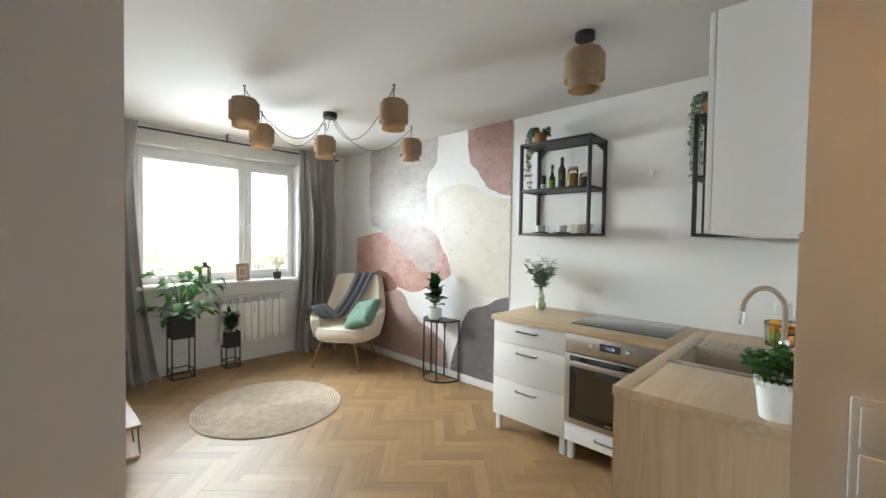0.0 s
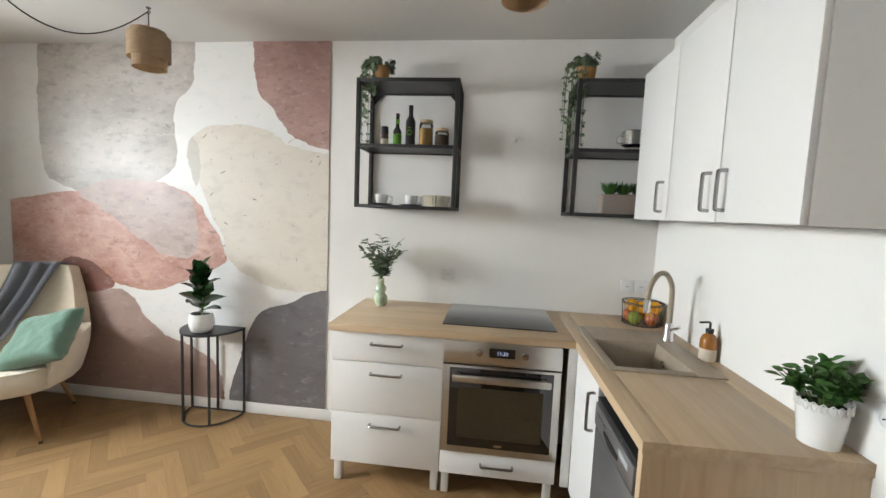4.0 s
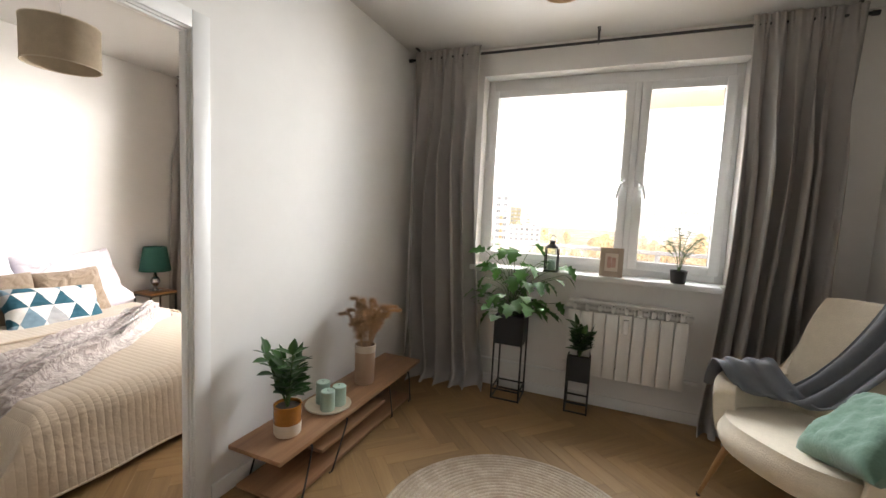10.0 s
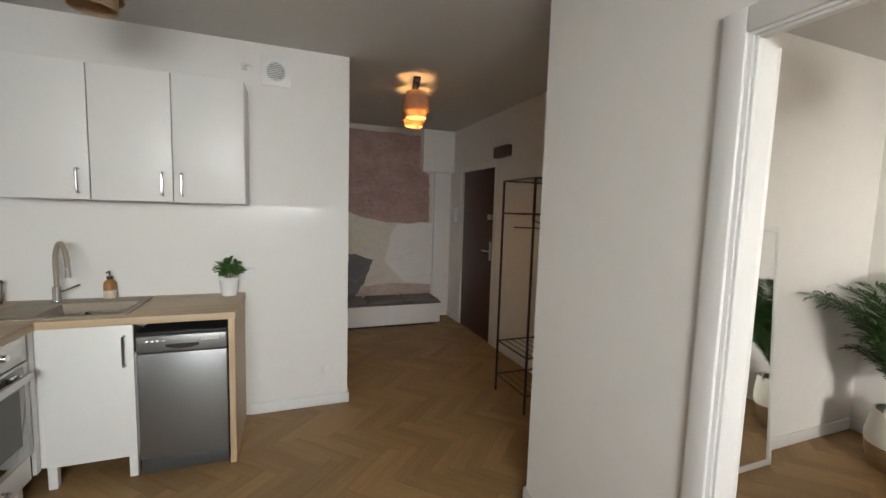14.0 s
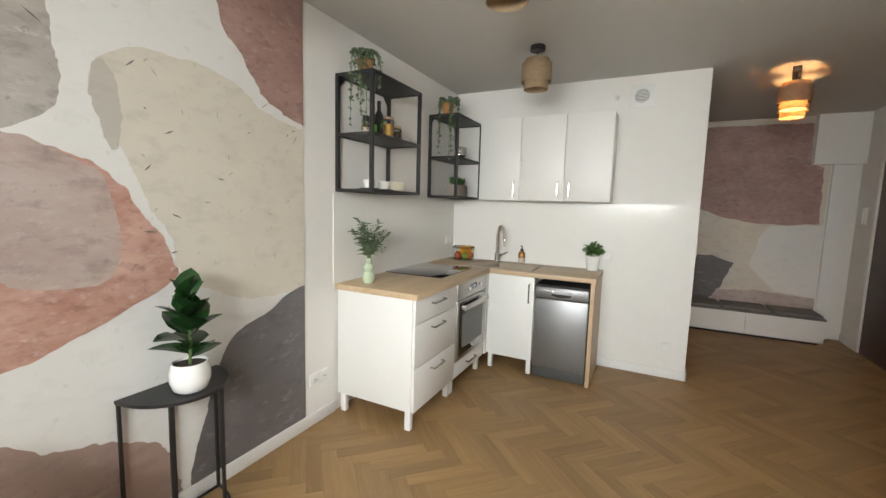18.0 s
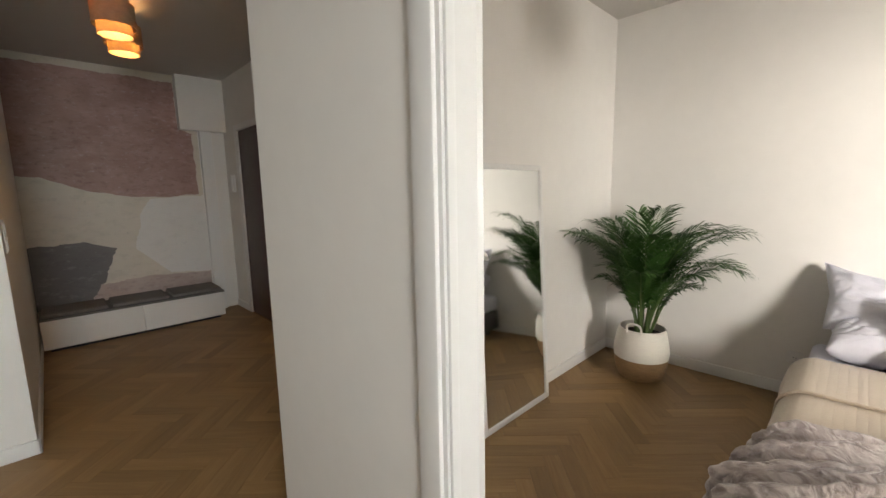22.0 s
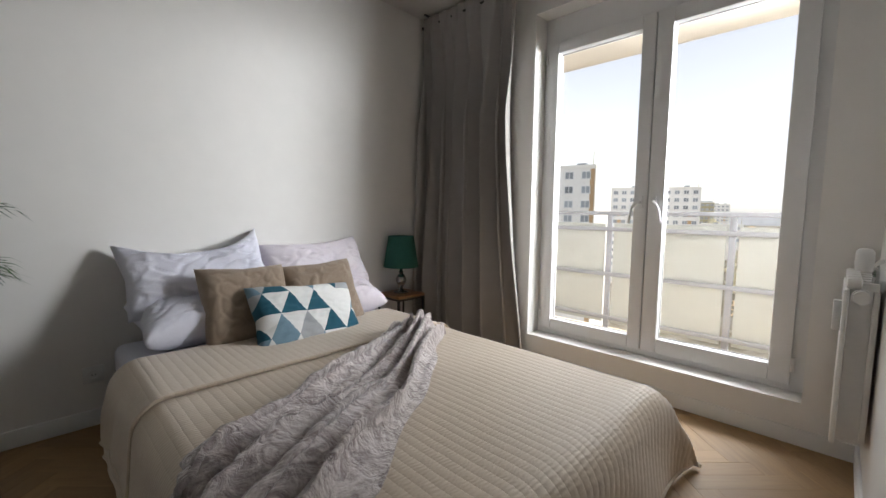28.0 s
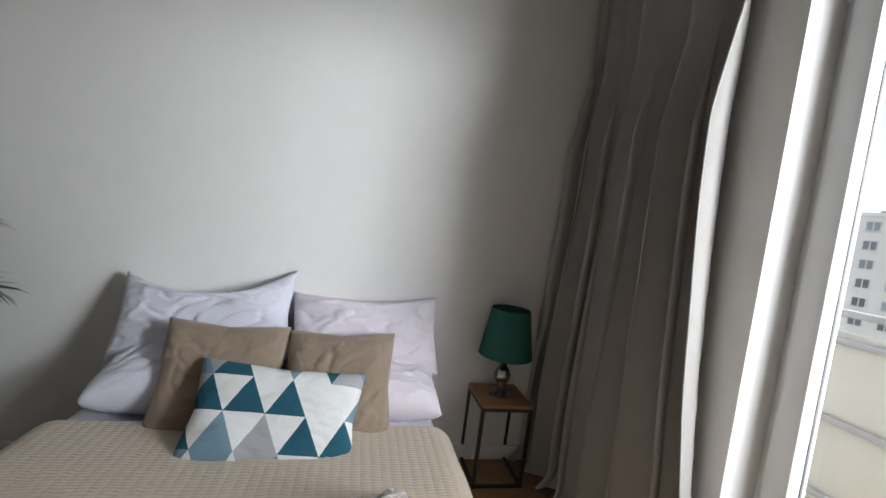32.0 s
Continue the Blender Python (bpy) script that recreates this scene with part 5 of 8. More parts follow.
def curtain(name, y0, y1, x, top, folds, seed, label, flare=0.0, crowd=1.0, open_end=1, puddle=0.05):
    """Heavy cloth on a rod: pinched heading, round folds with tight valleys between, heaped a little on the floor.
    crowd below 1 packs the folds towards y0; open_end: the end (0 or 1) that hangs free beside the window."""
    def fn(u, v):
        z = top * (1 - v)
        w = u ** crowd + 0.55 / folds * noise.noise(Vector((u * folds * 0.8, v * 0.6, seed))) + 0.45 / folds * noise.noise(Vector((u * 2.2, v * 1.6, seed + 3)))
        ph = math.pi * folds * w
        size = 0.72 + 0.55 * noise.noise(Vector((math.floor(w * folds) * 1.7, 0.5, seed)))
        grow = min(v * 3.0, 1) * (0.85 + 0.25 * v)
        ridge = abs(math.sin(ph))
        amp = (0.020 + 0.165 * grow) * max(size, 0.35)
        y = y0 + (y1 - y0) * u + 0.030 * math.sin(2 * ph) * grow + (flare * v * v - 0.045 * math.sin(math.pi * v ** 0.8)) * (u if open_end else u - 1) + 0.025 * noise.noise(Vector((u * 2.5, v * 1.5, seed + 9))) * v
        dx = -0.055 + 0.068 * max(1 - 5 * v, 0) + amp * ridge + 0.010 * math.sin(5 * ph) * max(1 - 11 * v, 0) + 0.012 * noise.noise(Vector((u * 5, v * 3, seed + 4))) * v
        low = max(v - 0.965, 0) / 0.035
        dx += low * (puddle + puddle * noise.noise(Vector((u * 7, v * 6, seed))))
        return Vector((x + dx, y, max(z, 0.006) + 0.014 * low * (1 + noise.noise(Vector((u * 12, 0, seed))))))
    e = thing(name, 0, 0, 0, label, "curtain", "grey curtains")
    part("cloth", sheet(surface(B(), 30 * folds, 70, fn), 0.003), CURTAIN, e, "grey woven cloth", None, 70)
    part("side_hem", tube(B(), [fn(open_end, v / 70) + Vector((0.004, 0.003 if open_end else -0.003, 0)) for v in range(1, 71)], 0.0032, 6), HEM, e, "side hem, pale to stand in for its lit rim")
    part("heading_tape", tube(B(), [fn(k / (12 * folds), 0.0) for k in range(12 * folds + 1)], 0.006, 6), CURTAIN, e, "gathered heading")
    return e


def rod(y0, y1, x, z, brackets, label):
    r = thing("curtain_rod", x, 0, z, label, "curtain rod", "black curtain rods")
    part("pole", tube(B(), [(0, y0, 0), (0, y1, 0)], 0.0095, 12), BLACK, r)
    for y in brackets:
        b = B()
        box(b, -0.008, 0.008, y - 0.007, y + 0.007, 0.004, CEIL - z - 0.004, 0.001)
        box(b, -0.012, 0.05, y - 0.010, y + 0.010, CEIL - z - 0.006, CEIL - z - 0.0005)
        tube(b, [(0.014 * math.cos(a * 0.7), y, 0.014 * math.sin(a * 0.7)) for a in range(9)], 0.004, 6, True)
        part("bracket", b, BLACK, r, "", None, 30)
    for y, sgn in ((y0, -1), (y1, 1)):
        part("finial", lathe(B(), [(0, 0), (0.014, 0), (0.014, 0.03), (0, 0.032)], 16, 0, 0, Matrix.Translation((0, y, 0)) @ Euler((radians(-90 * sgn), 0, 0)).to_matrix().to_4x4()), BLACK, r)


rod(0.64, 3.38, -4.53, 2.515, (0.69, 2.005, 3.33), "black curtain rod over the living room window")
rod(-2.06, 0.46, -4.545, 2.515, (-2.02, -0.80, 0.42), "black curtain rod over the balcony door")
curtain("curtain", 0.67, 1.20, -4.535, 2.562, 5, 1, "grey floor-length curtain drawn to the wall side of the window", 0.14, 1.0, 1, 0.09)
curtain("curtain", 2.85, 3.36, -4.535, 2.562, 6, 2, "grey floor-length curtain drawn beside the armchair", 0.03, 1.0, 0)
curtain("curtain", -2.06, -1.17, -4.550, 2.562, 7, 3, "grey floor-length curtain drawn beside the bed", 0.09, 0.75, 1)

# ---- radiators ----
r = thing("radiator", -4.60, 2.32, 0.25, "white aluminium radiator with vertical fins under the window", "radiator", "radiators")
n, wd = 9, 0.083
for i in range(n):
    y = -n * wd / 2 + wd * (i + 0.5)
    f = part("fin", box(B(), 0.045, 0.062, y - wd / 2 + 0.0025, y + wd / 2 - 0.0025, 0.0, 0.455, 0.006), RAD, r, "", None, 30)
    part("web", box(B(), -0.03, 0.05, y - 0.012, y + 0.012, 0.02, 0.50, 0.004), RAD, f, "", None, 30)
b = B()
tube(b, [(0.0, -n * wd / 2 - 0.02, 0.47), (0.0, n * wd / 2 + 0.03, 0.47)], 0.02, 12)
tube(b, [(0.0, -n * wd / 2 - 0.02, 0.05), (0.0, n * wd / 2 + 0.09, 0.05)], 0.015, 12)
part("header_pipe", b, RAD, r)
part("top_cover", box(B(), -0.030, 0.060, -n * wd / 2, n * wd / 2, 0.514, 0.528, 0.005), RAD, r, "flat cover over the grille", None, 30)
for i in range(n * 4):
    y = -n * wd / 2 + wd * (i + 0.5) / 4
    part("grille_bar", box(B(), 0.050, 0.057, y - 0.0035, y + 0.0035, 0.462, 0.516, 0.001), RAD, r, "", None, 0)
part("heat_meter", box(B(), 0.062, 0.085, -0.015, 0.02, 0.33, 0.43, 0.004), TRIM, r, "small white heat meter")
setting("trim_pipe", tube(B(), [(XW + 0.03, YP1 + 0.02, 0.215), (XW + 0.03, 1.95, 0.215)], 0.011, 8), TRIM, "white heating pipe along the wall", 40)

r = thing("radiator", -4.40, YP0 - 0.055, 0.24, "small white aluminium radiator with a thermostat beside the balcony door", "radiator", "radiators")
for i in range(5):
    x = -0.16 + i * 0.08
    f = part("fin", box(B(), x - 0.037, x + 0.037, -0.045, -0.030, 0.0, 0.56, 0.006), RAD, r, "", None, 30)
    part("web", box(B(), x - 0.012, x + 0.012, -0.032, 0.042, 0.02, 0.585, 0.004), RAD, f, "", None, 30)
    part("grille", box(B(), x - 0.030, x + 0.030, -0.04, 0.0, 0.562, 0.60, 0.008), RAD, f, "", None, 30)
    part("back_fin", box(B(), x - 0.035, x + 0.035, 0.028, 0.044, 0.03, 0.56, 0.004), RAD, f, "", None, 30)
part("header_pipe", tube(B(), [(-0.22, 0, 0.54), (0.225, 0, 0.54)], 0.022, 12), RAD, r)
part("end_cap", tube(B(), [(0.20, 0, 0.54), (0.212, 0, 0.54)], 0.026, 16), TRIM, r)
v = part("valve", tube(B(), smooth_path([(0.12, 0.03, 0.56), (0.12, 0.03, 0.62), (0.10, 0.02, 0.64), (0.0, 0.05, 0.65)], 4), 0.009), CHROME, r)
part("thermostat", lathe(B(), [(0, 0.62), (0.022, 0.622), (0.025, 0.65), (0.024, 0.69), (0.016, 0.70), (0, 0.702)], 20, 0.12, 0.0), TRIM, v, "white thermostat head")
part("heat_meter", box(B(), 0.10, 0.135, -0.068, -0.045, 0.40, 0.51, 0.004), TRIM, r, "small white heat meter")

# ---- armchair ----
def armchair():
    e = thing("armchair", -3.775, 3.08, 0, "cream boucle wing armchair on slim wooden legs", "armchair", "", 33)
    # local: the sitter looks along -y
    def seat(u, v):
        a, t = 2 * math.pi * u, v
        z = 0.29 + 0.14 * t
        r = 0.93 + 0.07 * math.sin(math.pi * min(t * 1.1, 1))
        c, s = math.cos(a), math.sin(a)
        p = 2.6
        x = 0.335 * r * math.copysign(abs(c) ** (2 / p), c)
        y = 0.315 * r * math.copysign(abs(s) ** (2 / p), s)
        return Vector((x, y - 0.015, z + 0.012 * max(-s, 0)))
    b = surface(B(), 40, 9, seat, True)
    for ring_z, flip in ((0.29, True), (0.43, False)):
        rim = [w for w in b.verts if abs(w.co.z - ring_z) < 0.025 and w.is_boundary]
        edges = [ed for ed in b.edges if ed.is_boundary and ed.verts[0] in rim and ed.verts[1] in rim]
        got = bmesh.ops.edgeloop_fill(b, edges=edges)
    bmesh.ops.recalc_face_normals(b, faces=b.faces[:])
    part("seat", b, BOUCLE, e, "thick cream seat")
    # shell: back and arms in one bowl, high at the back, low at the arms
    def shell(u, v):
        a = math.pi * (-0.27 + 1.54 * u)
        back = max(math.sin(a), 0.0)
        side = abs(math.cos(a))
        h = 0.60 + 0.40 * min(max((back - 0.46) / 0.36, 0), 1) ** 1.1 - 0.075 * (max(-math.sin(a), 0) / 0.75) ** 1.5
        z = 0.32 + (h - 0.32) * v
        lean = 0.16 * max(v - 0.15, 0) * back
        rx = 0.355 + 0.045 * math.sin(v * 1.9)
        x = 1.05 * rx * math.copysign(side ** 0.62, math.cos(a))
        y = 0.30 * math.copysign(abs(math.sin(a)) ** 0.68, math.sin(a)) + lean + 0.02
        return Vector((x, y, z))
    b = thick(surface(B(), 60, 18, shell), 0.095)
    bmesh.ops.bevel(b, geom=[ed for ed in b.edges if ed.calc_face_angle(0) > 0.9], offset=0.038, segments=4, affect="EDGES", clamp_overlap=True)
    for _ in range(6):
        bmesh.ops.smooth_vert(b, verts=b.verts[:], factor=0.5, use_axis_x=True, use_axis_y=True, use_axis_z=True)
    part("shell", b, BOUCLE, e, "high winged back running into low arms", None, 80)
    for sx in (-1, 1):
        for y0, y1 in ((-0.24, -0.30), (0.16, 0.26)):
            leg = part("leg", tube(B(), [(sx * 0.20, y0, 0.31), (sx * 0.275, y1, 0.012)], 0.017, 12, False, 0.009), LEG_WOOD, e, "tapered wooden leg")
            part("foot", disc(B(), 0.010, 0, 0.014, sx * 0.277, y1 - 0.001, 12), BLACK_MATT, leg, "dark rubber foot")
    return e


chair = armchair()


def pillow(w, h, t, seed, crumple=0.0, n=26, pinch=0.10, dip=0.0):
    """A stuffed pillow lying flat round its middle, its corners drawn in."""
    b, sides = B(), []
    for sgn in (1, -1):
        grid = []
        for j in range(n):
            row = []
            for i in range(n):
                u, v = -1 + 2 * i / (n - 1), -1 + 2 * j / (n - 1)
                k = max((1 - u ** 4) * (1 - v ** 4), 0) ** 0.42
                x = w / 2 * u * (1 - pinch * (1 - abs(v)) ** 1.0 * abs(u) ** 3 * 0.9)
                y = h / 2 * v * (1 - pinch * (1 - abs(u)) ** 1.0 * abs(v) ** 3 * 0.9)
                y -= dip * (1 - u * u) * max(v + 0.2, 0) ** 2 - 0.35 * dip * max(u, 0) ** 3 * max(v, 0) ** 2
                z = sgn * t / 2 * k
                if crumple:
                    q = Vector((u * 2.3 + seed, v * 2.3, sgn))
                    bend = v + 0.28 * noise.noise(Vector((u * 1.6, v * 0.8, seed))) + 0.25 * u * math.sin(seed)
                    fold_a = 1 - min(abs(noise.noise(Vector((u * 1.5 + seed * 3, bend * 2.6, seed + 2)))) / 0.16, 1)
                    fold_b = 1 - min(abs(noise.noise(Vector((u * 3.0 - bend * 2.2, bend * 2.4 + u * 1.6, seed + 7)))) / 0.14, 1)
                    z += crumple * k * (1.0 * noise.noise(q * 1.1) + 0.6 * fold_a ** 1.5 - 0.75 * fold_b ** 1.3)
                row.append(Vector((x, y, z)))
            grid.append(row)
        sides.append(grid)
    rows = []
    for s, grid in enumerate(sides):
        rows.append([[b.verts.new(p) for p in row] for row in grid])
    for s, r in enumerate(rows):
        for j in range(n - 1):
            for i in range(n - 1):
                f = (r[j][i], r[j][i + 1], r[j + 1][i + 1], r[j + 1][i])
                b.faces.new(f if s == 0 else f[::-1])
    bmesh.ops.remove_doubles(b, verts=b.verts[:], dist=0.0008)
    return b


def leaning(ob, p, yaw, tilt, roll=0.0):
    """Stands a flat-made pillow up: its face to yaw, leaning back by tilt."""
    ob.matrix_basis = Matrix.Translation(p) @ Euler((0, 0, radians(yaw))).to_matrix().to_4x4() @ Euler((radians(90 - tilt), 0, 0)).to_matrix().to_4x4() @ Euler((0, 0, radians(roll))).to_matrix().to_4x4()
    return ob


leaning(solo("cushion", pillow(0.39, 0.38, 0.15, 4, 0.012), MINT, 0, 0, 0, "mint green quilted cushion leaning in the armchair", "cushion"), (-3.51, 3.12, 0.60), -6, 46, 22)

# grey throw over the chair's back and arm
def throw(u, v):
    path = smooth_path([(-3.95, 3.52, 0.80), (-3.94, 3.49, 0.95), (-3.905, 3.43, 1.01), (-3.91, 3.36, 0.90), (-3.95, 3.27, 0.72), (-3.985, 3.15, 0.55), (-3.97, 3.03, 0.50), (-4.00, 2.94, 0.565), (-4.06, 2.89, 0.645), (-4.12, 2.86, 0.62), (-4.16, 2.84, 0.48)], 6)
    k = u * (len(path) - 1)
    i = min(int(k), len(path) - 2)
    p = path[i].lerp(path[i + 1], k - i)
    side = Vector((-0.85, -0.53, 0)).lerp(Vector((0.45, -0.89, 0)), min(max((u - 0.45) / 0.3, 0), 1)).normalized()
    w = 0.17 - 0.055 * math.sin(math.pi * min(u * 1.25, 1)) - 0.04 * max(u - 0.75, 0) / 0.25
    wave = 0.016 * math.sin(v * 17 + 2.5 * u) + 0.010 * noise.noise(Vector((u * 6, v * 5, 2)))
    return p + side * w * (2 * v - 1) + Vector((0.010 + wave * 0.5, -0.016 - wave * 0.8, 0.012 + wave * 0.6))


def lay_on(bm, skin, gap):
    """Lifts a cloth off the surface below it."""
    for v in bm.verts:
        at, nrm, _, far = skin.find_nearest(v.co)
        if at is not None and far < 0.16 and (v.co - at).dot(nrm) < gap:
            v.co = at + nrm * (gap + 0.004 * (1 + noise.noise(v.co * 9)))
    return bm


skin = bmesh.new()
for ch in chair.children:
    if ch.name.startswith(("shell", "seat")):
        piece = ch.data.copy()
        piece.transform(chair.matrix_basis)
        skin.from_mesh(piece)
        bpy.data.meshes.remove(piece)
skin_tree = BVHTree.FromBMesh(skin)
skin.free()
solo("throw_blanket", sheet(lay_on(surface(B(), 90, 30, throw), skin_tree, 0.010), 0.006), THROW_GREY, 0, 0, 0, "slate grey throw draped over the armchair", "blanket", smooth=80)

# ---- rug, side table, bench, plant stands ----
rug = thing("round_rug", -3.15, 1.90, 0, "round braided jute rug", "rug")
part("backing", disc(B(), 0.59, 0.001, 0.006, n=72), JUTE, rug)
for i in range(26):
    r0 = 0.012 + i * 0.0232
    part("braid", lathe(B(), [(r0 - 0.0112, 0.005), (r0 - 0.0085, 0.0092), (r0, 0.0112), (r0 + 0.0085, 0.0092), (r0 + 0.0112, 0.005)], 40 if i < 8 else 84), JUTE, rug, "", None, 60)

st = thing("side_table", -2.625, 3.555, 0, "black half-round metal side table against the mural", "side table")
def half(r, y0=0.0):
    return [(-r, y0)] + [(-r * math.cos(a), -0.265 * r / 0.225 * math.sin(a)) for a in [math.pi * i / 22 for i in range(1, 22)]] + [(r, y0)]


b = B()
ring = half(0.215)
lo, hi = [b.verts.new((x, y, 0.621)) for x, y in ring], [b.verts.new((x, y, 0.635)) for x, y in ring]
b.faces.new(lo), b.faces.new(hi[::-1])
for i in range(len(ring)):
    j = (i + 1) % len(ring)
    b.faces.new((lo[i], hi[i], hi[j], lo[j]))
bmesh.ops.recalc_face_normals(b, faces=b.faces[:])
part("tabletop", b, BLACK, st, "", None, 30)
part("foot_ring", tube(B(), [(x, y, 0.008) for x, y in half(0.205)], 0.007, 8, True), BLACK, st)
for x, y in ((-0.203, -0.004), (0.203, -0.004), (-0.115, -0.20), (0.09, -0.217), (0.0, -0.004)):
    part("leg", box(B(), x - 0.006, x + 0.006, y - 0.006, y + 0.006, 0.008, 0.622), BLACK, st, "", None, 0)

bn = thing("low_bench", -3.555, 0.79, 0, "low tiered wooden bench on thin dark hairpin legs", "bench")
BH = 0.243
part("top_board", box(B(), -0.70, 0.70, -0.152, 0.152, BH - 0.022, BH, 0.003), KNOTTY, bn, "knotty brown top board", None, 30)
part("middle_board", box(B(), -0.22, 0.40, -0.135, 0.135, 0.112, 0.132, 0.003), KNOTTY, bn, "short middle shelf", None, 30)
part("bottom_board", box(B(), -0.56, 0.66, -0.150, 0.150, 0.012, 0.030, 0.003), KNOTTY, bn, "long board just above the floor", None, 30)
for x, dx in ((0.50, 0.07), (0.22, 0.13), (-0.23, -0.04), (-0.50, -0.03)):
    for sy in (-1, 1):
        y = sy * 0.1585
        part("wire_leg", tube(B(), smooth_path([(x - 0.012, sy * 0.10, BH - 0.0255), (x, sy * 0.148, BH - 0.0255), (x + dx * 0.1, y, BH - 0.05), (x + dx, y + sy * 0.004, 0.006), (x + dx + 0.02, y + sy * 0.002, 0.005)], 4), 0.0045, 7), BLACK, bn, "thin dark hairpin leg")


PLANTER = mat("navy_black_metal", (0.007, 0.009, 0.014), 0.55, var=0.1, scale=8)


def plant_stand(x, y, w, zb, zt, label):
    e = thing("plant_stand", x, y, 0, label, "plant stand", "black plant stands")
    h = w / 2
    for sx in (-1, 1):
        for sy in (-1, 1):
            part("leg", box(B(), sx * h - 0.006, sx * h + 0.006, sy * h - 0.006, sy * h + 0.006, 0.0, zt - 0.005), BLACK, e, "", None, 0)
    for z in (0.006, 0.075):
        b = B()
        for s in (-1, 1):
            box(b, -h, h, s * h - 0.005, s * h + 0.005, z - 0.005, z + 0.005)
            box(b, s * h - 0.005, s * h + 0.005, -h, h, z - 0.005, z + 0.005)
        part("base_frame", b, BLACK, e, "", None, 0)
    b = B()
    g = h - 0.004
    for s in (-1, 1):
        box(b, -h, h, s * h - 0.003, s * h + 0.003, zb, zt)
        box(b, s * h - 0.003, s * h + 0.003, -g, g, zb, zt)
    box(b, -g, g, -g, g, zb, zb + 0.006)
    part("planter", b, PLANTER, e, "black square metal planter", None, 0)
    part("soil", box(B(), -g, g, -g, g, zt - 0.05, zt - 0.02), SOIL, e, "dark potting soil", None, 0)
    return e


plant_stand(-4.505, 1.556, 0.20, 0.415, 0.625, "tall black wire plant stand with a square planter")
plant_stand(-4.515, 2.045, 0.145, 0.225, 0.40, "short black wire plant stand with a square planter")

# ---- mirror ----
mi = thing("floor_mirror", -1.255, -0.72, 0, "tall white framed mirror leaning on the wall", "mirror")
MM = Matrix.Translation((-0.035, 0, 0)) @ Euler((0, radians(3.2), 0)).to_matrix().to_4x4()
b = B()
for y0, y1, z0, z1 in ((-0.315, -0.285, 0, 1.475), (0.30, 0.33, 0, 1.475), (-0.285, 0.30, 0, 0.03), (-0.285, 0.30, 1.445, 1.475)):
    box(b, -0.012, 0.018, y0, y1, z0, z1, 0.003)
part("frame", b, TRIM, mi, "white frame", MM, 30)
part("mirror_glass", box(B(), -0.004, 0.002, -0.286, 0.301, 0.029, 1.446), MIRROR, mi, "mirror glass", MM, 0)

# ---- hall ----
rk = thing("coat_rack", -0.07, -0.12, 0, "black metal coat rack with wire shelves above and below", "coat rack")
hw, hd, H = 0.225, 0.235, 1.76
for sx in (-1, 1):
    for sy in (-1, 1):
        part("post", tube(B(), [(sx * hw, sy * hd, 0), (sx * hw, sy * hd, H)], 0.010, 8), BLACK, rk)
for z in (H, 0.43, 0.14):
    b = B()
    for sy in (-1, 1):
        tube(b, [(-hw, sy * hd, z), (hw, sy * hd, z)], 0.006, 6)
    for sx in (-1, 1):
        tube(b, [(sx * hw, -hd, z), (sx * hw, hd, z)], 0.006, 6)
    wires = []
    for i in range(1, 7):
        wires.append(tube(B(), [(-hw, -hd + 2 * hd * i / 7, z), (hw, -hd + 2 * hd * i / 7, z)], 0.003, 5))
    ws = part("wire_shelf", b, BLACK, rk)
    for wb in wires:
        part("wire", wb, BLACK, ws)
part("hanging_rail", tube(B(), [(-hw, 0.1, 1.50), (hw, 0.1, 1.50)], 0.009, 8), BLACK, rk)
part("front_rail", tube(B(), [(-hw, hd, 1.50), (hw, hd, 1.50)], 0.007, 8), BLACK, rk)
hg = solo("coat_hanger", tube(B(), smooth_path([(0, 0, 1.50), (0.0, 0.012, 1.512), (0, -0.005, 1.49), (0, 0, 1.45), (-0.16, 0.0, 1.395), (0.16, 0.0, 1.395)], 5), 0.005, 6), BLACK, -0.09, -0.02, 0, "black coat hanger on the rail", "hanger", "", 80)

hb = thing("hall_bench", 2.385, 0.60, 0, "low white bench chest with grey seat pads", "bench")
part("plinth", box(B(), -0.17, 0.20, -0.68, 0.68, 0.0, 0.03), BLACK_MATT, hb, "", None, 0)
for y0, y1 in ((-0.72, -0.002), (0.002, 0.72)):
    part("chest", box(B(), -0.205, 0.21, y0, y1, 0.03, 0.285, 0.003), LACQUER, hb, "white chest front", None, 30)
part("top_board", box(B(), -0.215, 0.212, -0.725, 0.725, 0.285, 0.305, 0.002), mat("grey_felt", (0.14, 0.135, 0.13), 0.95, var=0.12, scale=20, bump=0.3, bscale=200), hb, "", None, 30)
for i in range(3):
    y = -0.48 + i * 0.48
    solo("seat_pad", box(B(), -0.19, 0.19, -0.225, 0.225, 0, 0.035, 0.015, 3), mat("grey_seat_pad", (0.17, 0.16, 0.155), 0.95, var=0.1, scale=20, bump=0.4, bscale=160), 2.39, 0.60 + y, 0.305, "flat grey seat pad on the hall bench", "seat pad", "seat pads")
ic = thing("intercom", 2.36, YH, 1.36, "white intercom handset on the wall by the entrance door", "intercom")
part("base", box(B(), -0.04, 0.04, 0.001, 0.025, 0, 0.19, 0.006), TRIM, ic, "", None, 30)
part("handset", box(B(), -0.038, -0.002, 0.025, 0.05, 0.005, 0.185, 0.010), TRIM, ic, "", None, 30)
mb = thing("fuse_box", 1.08, YH, 2.09, "small brown box over the entrance door", "fuse box")
part("case", box(B(), -0.15, 0.15, 0.001, 0.06, 0, 0.115, 0.004), mat("brown_box", (0.10, 0.06, 0.035), 0.5), mb, "", None, 30)

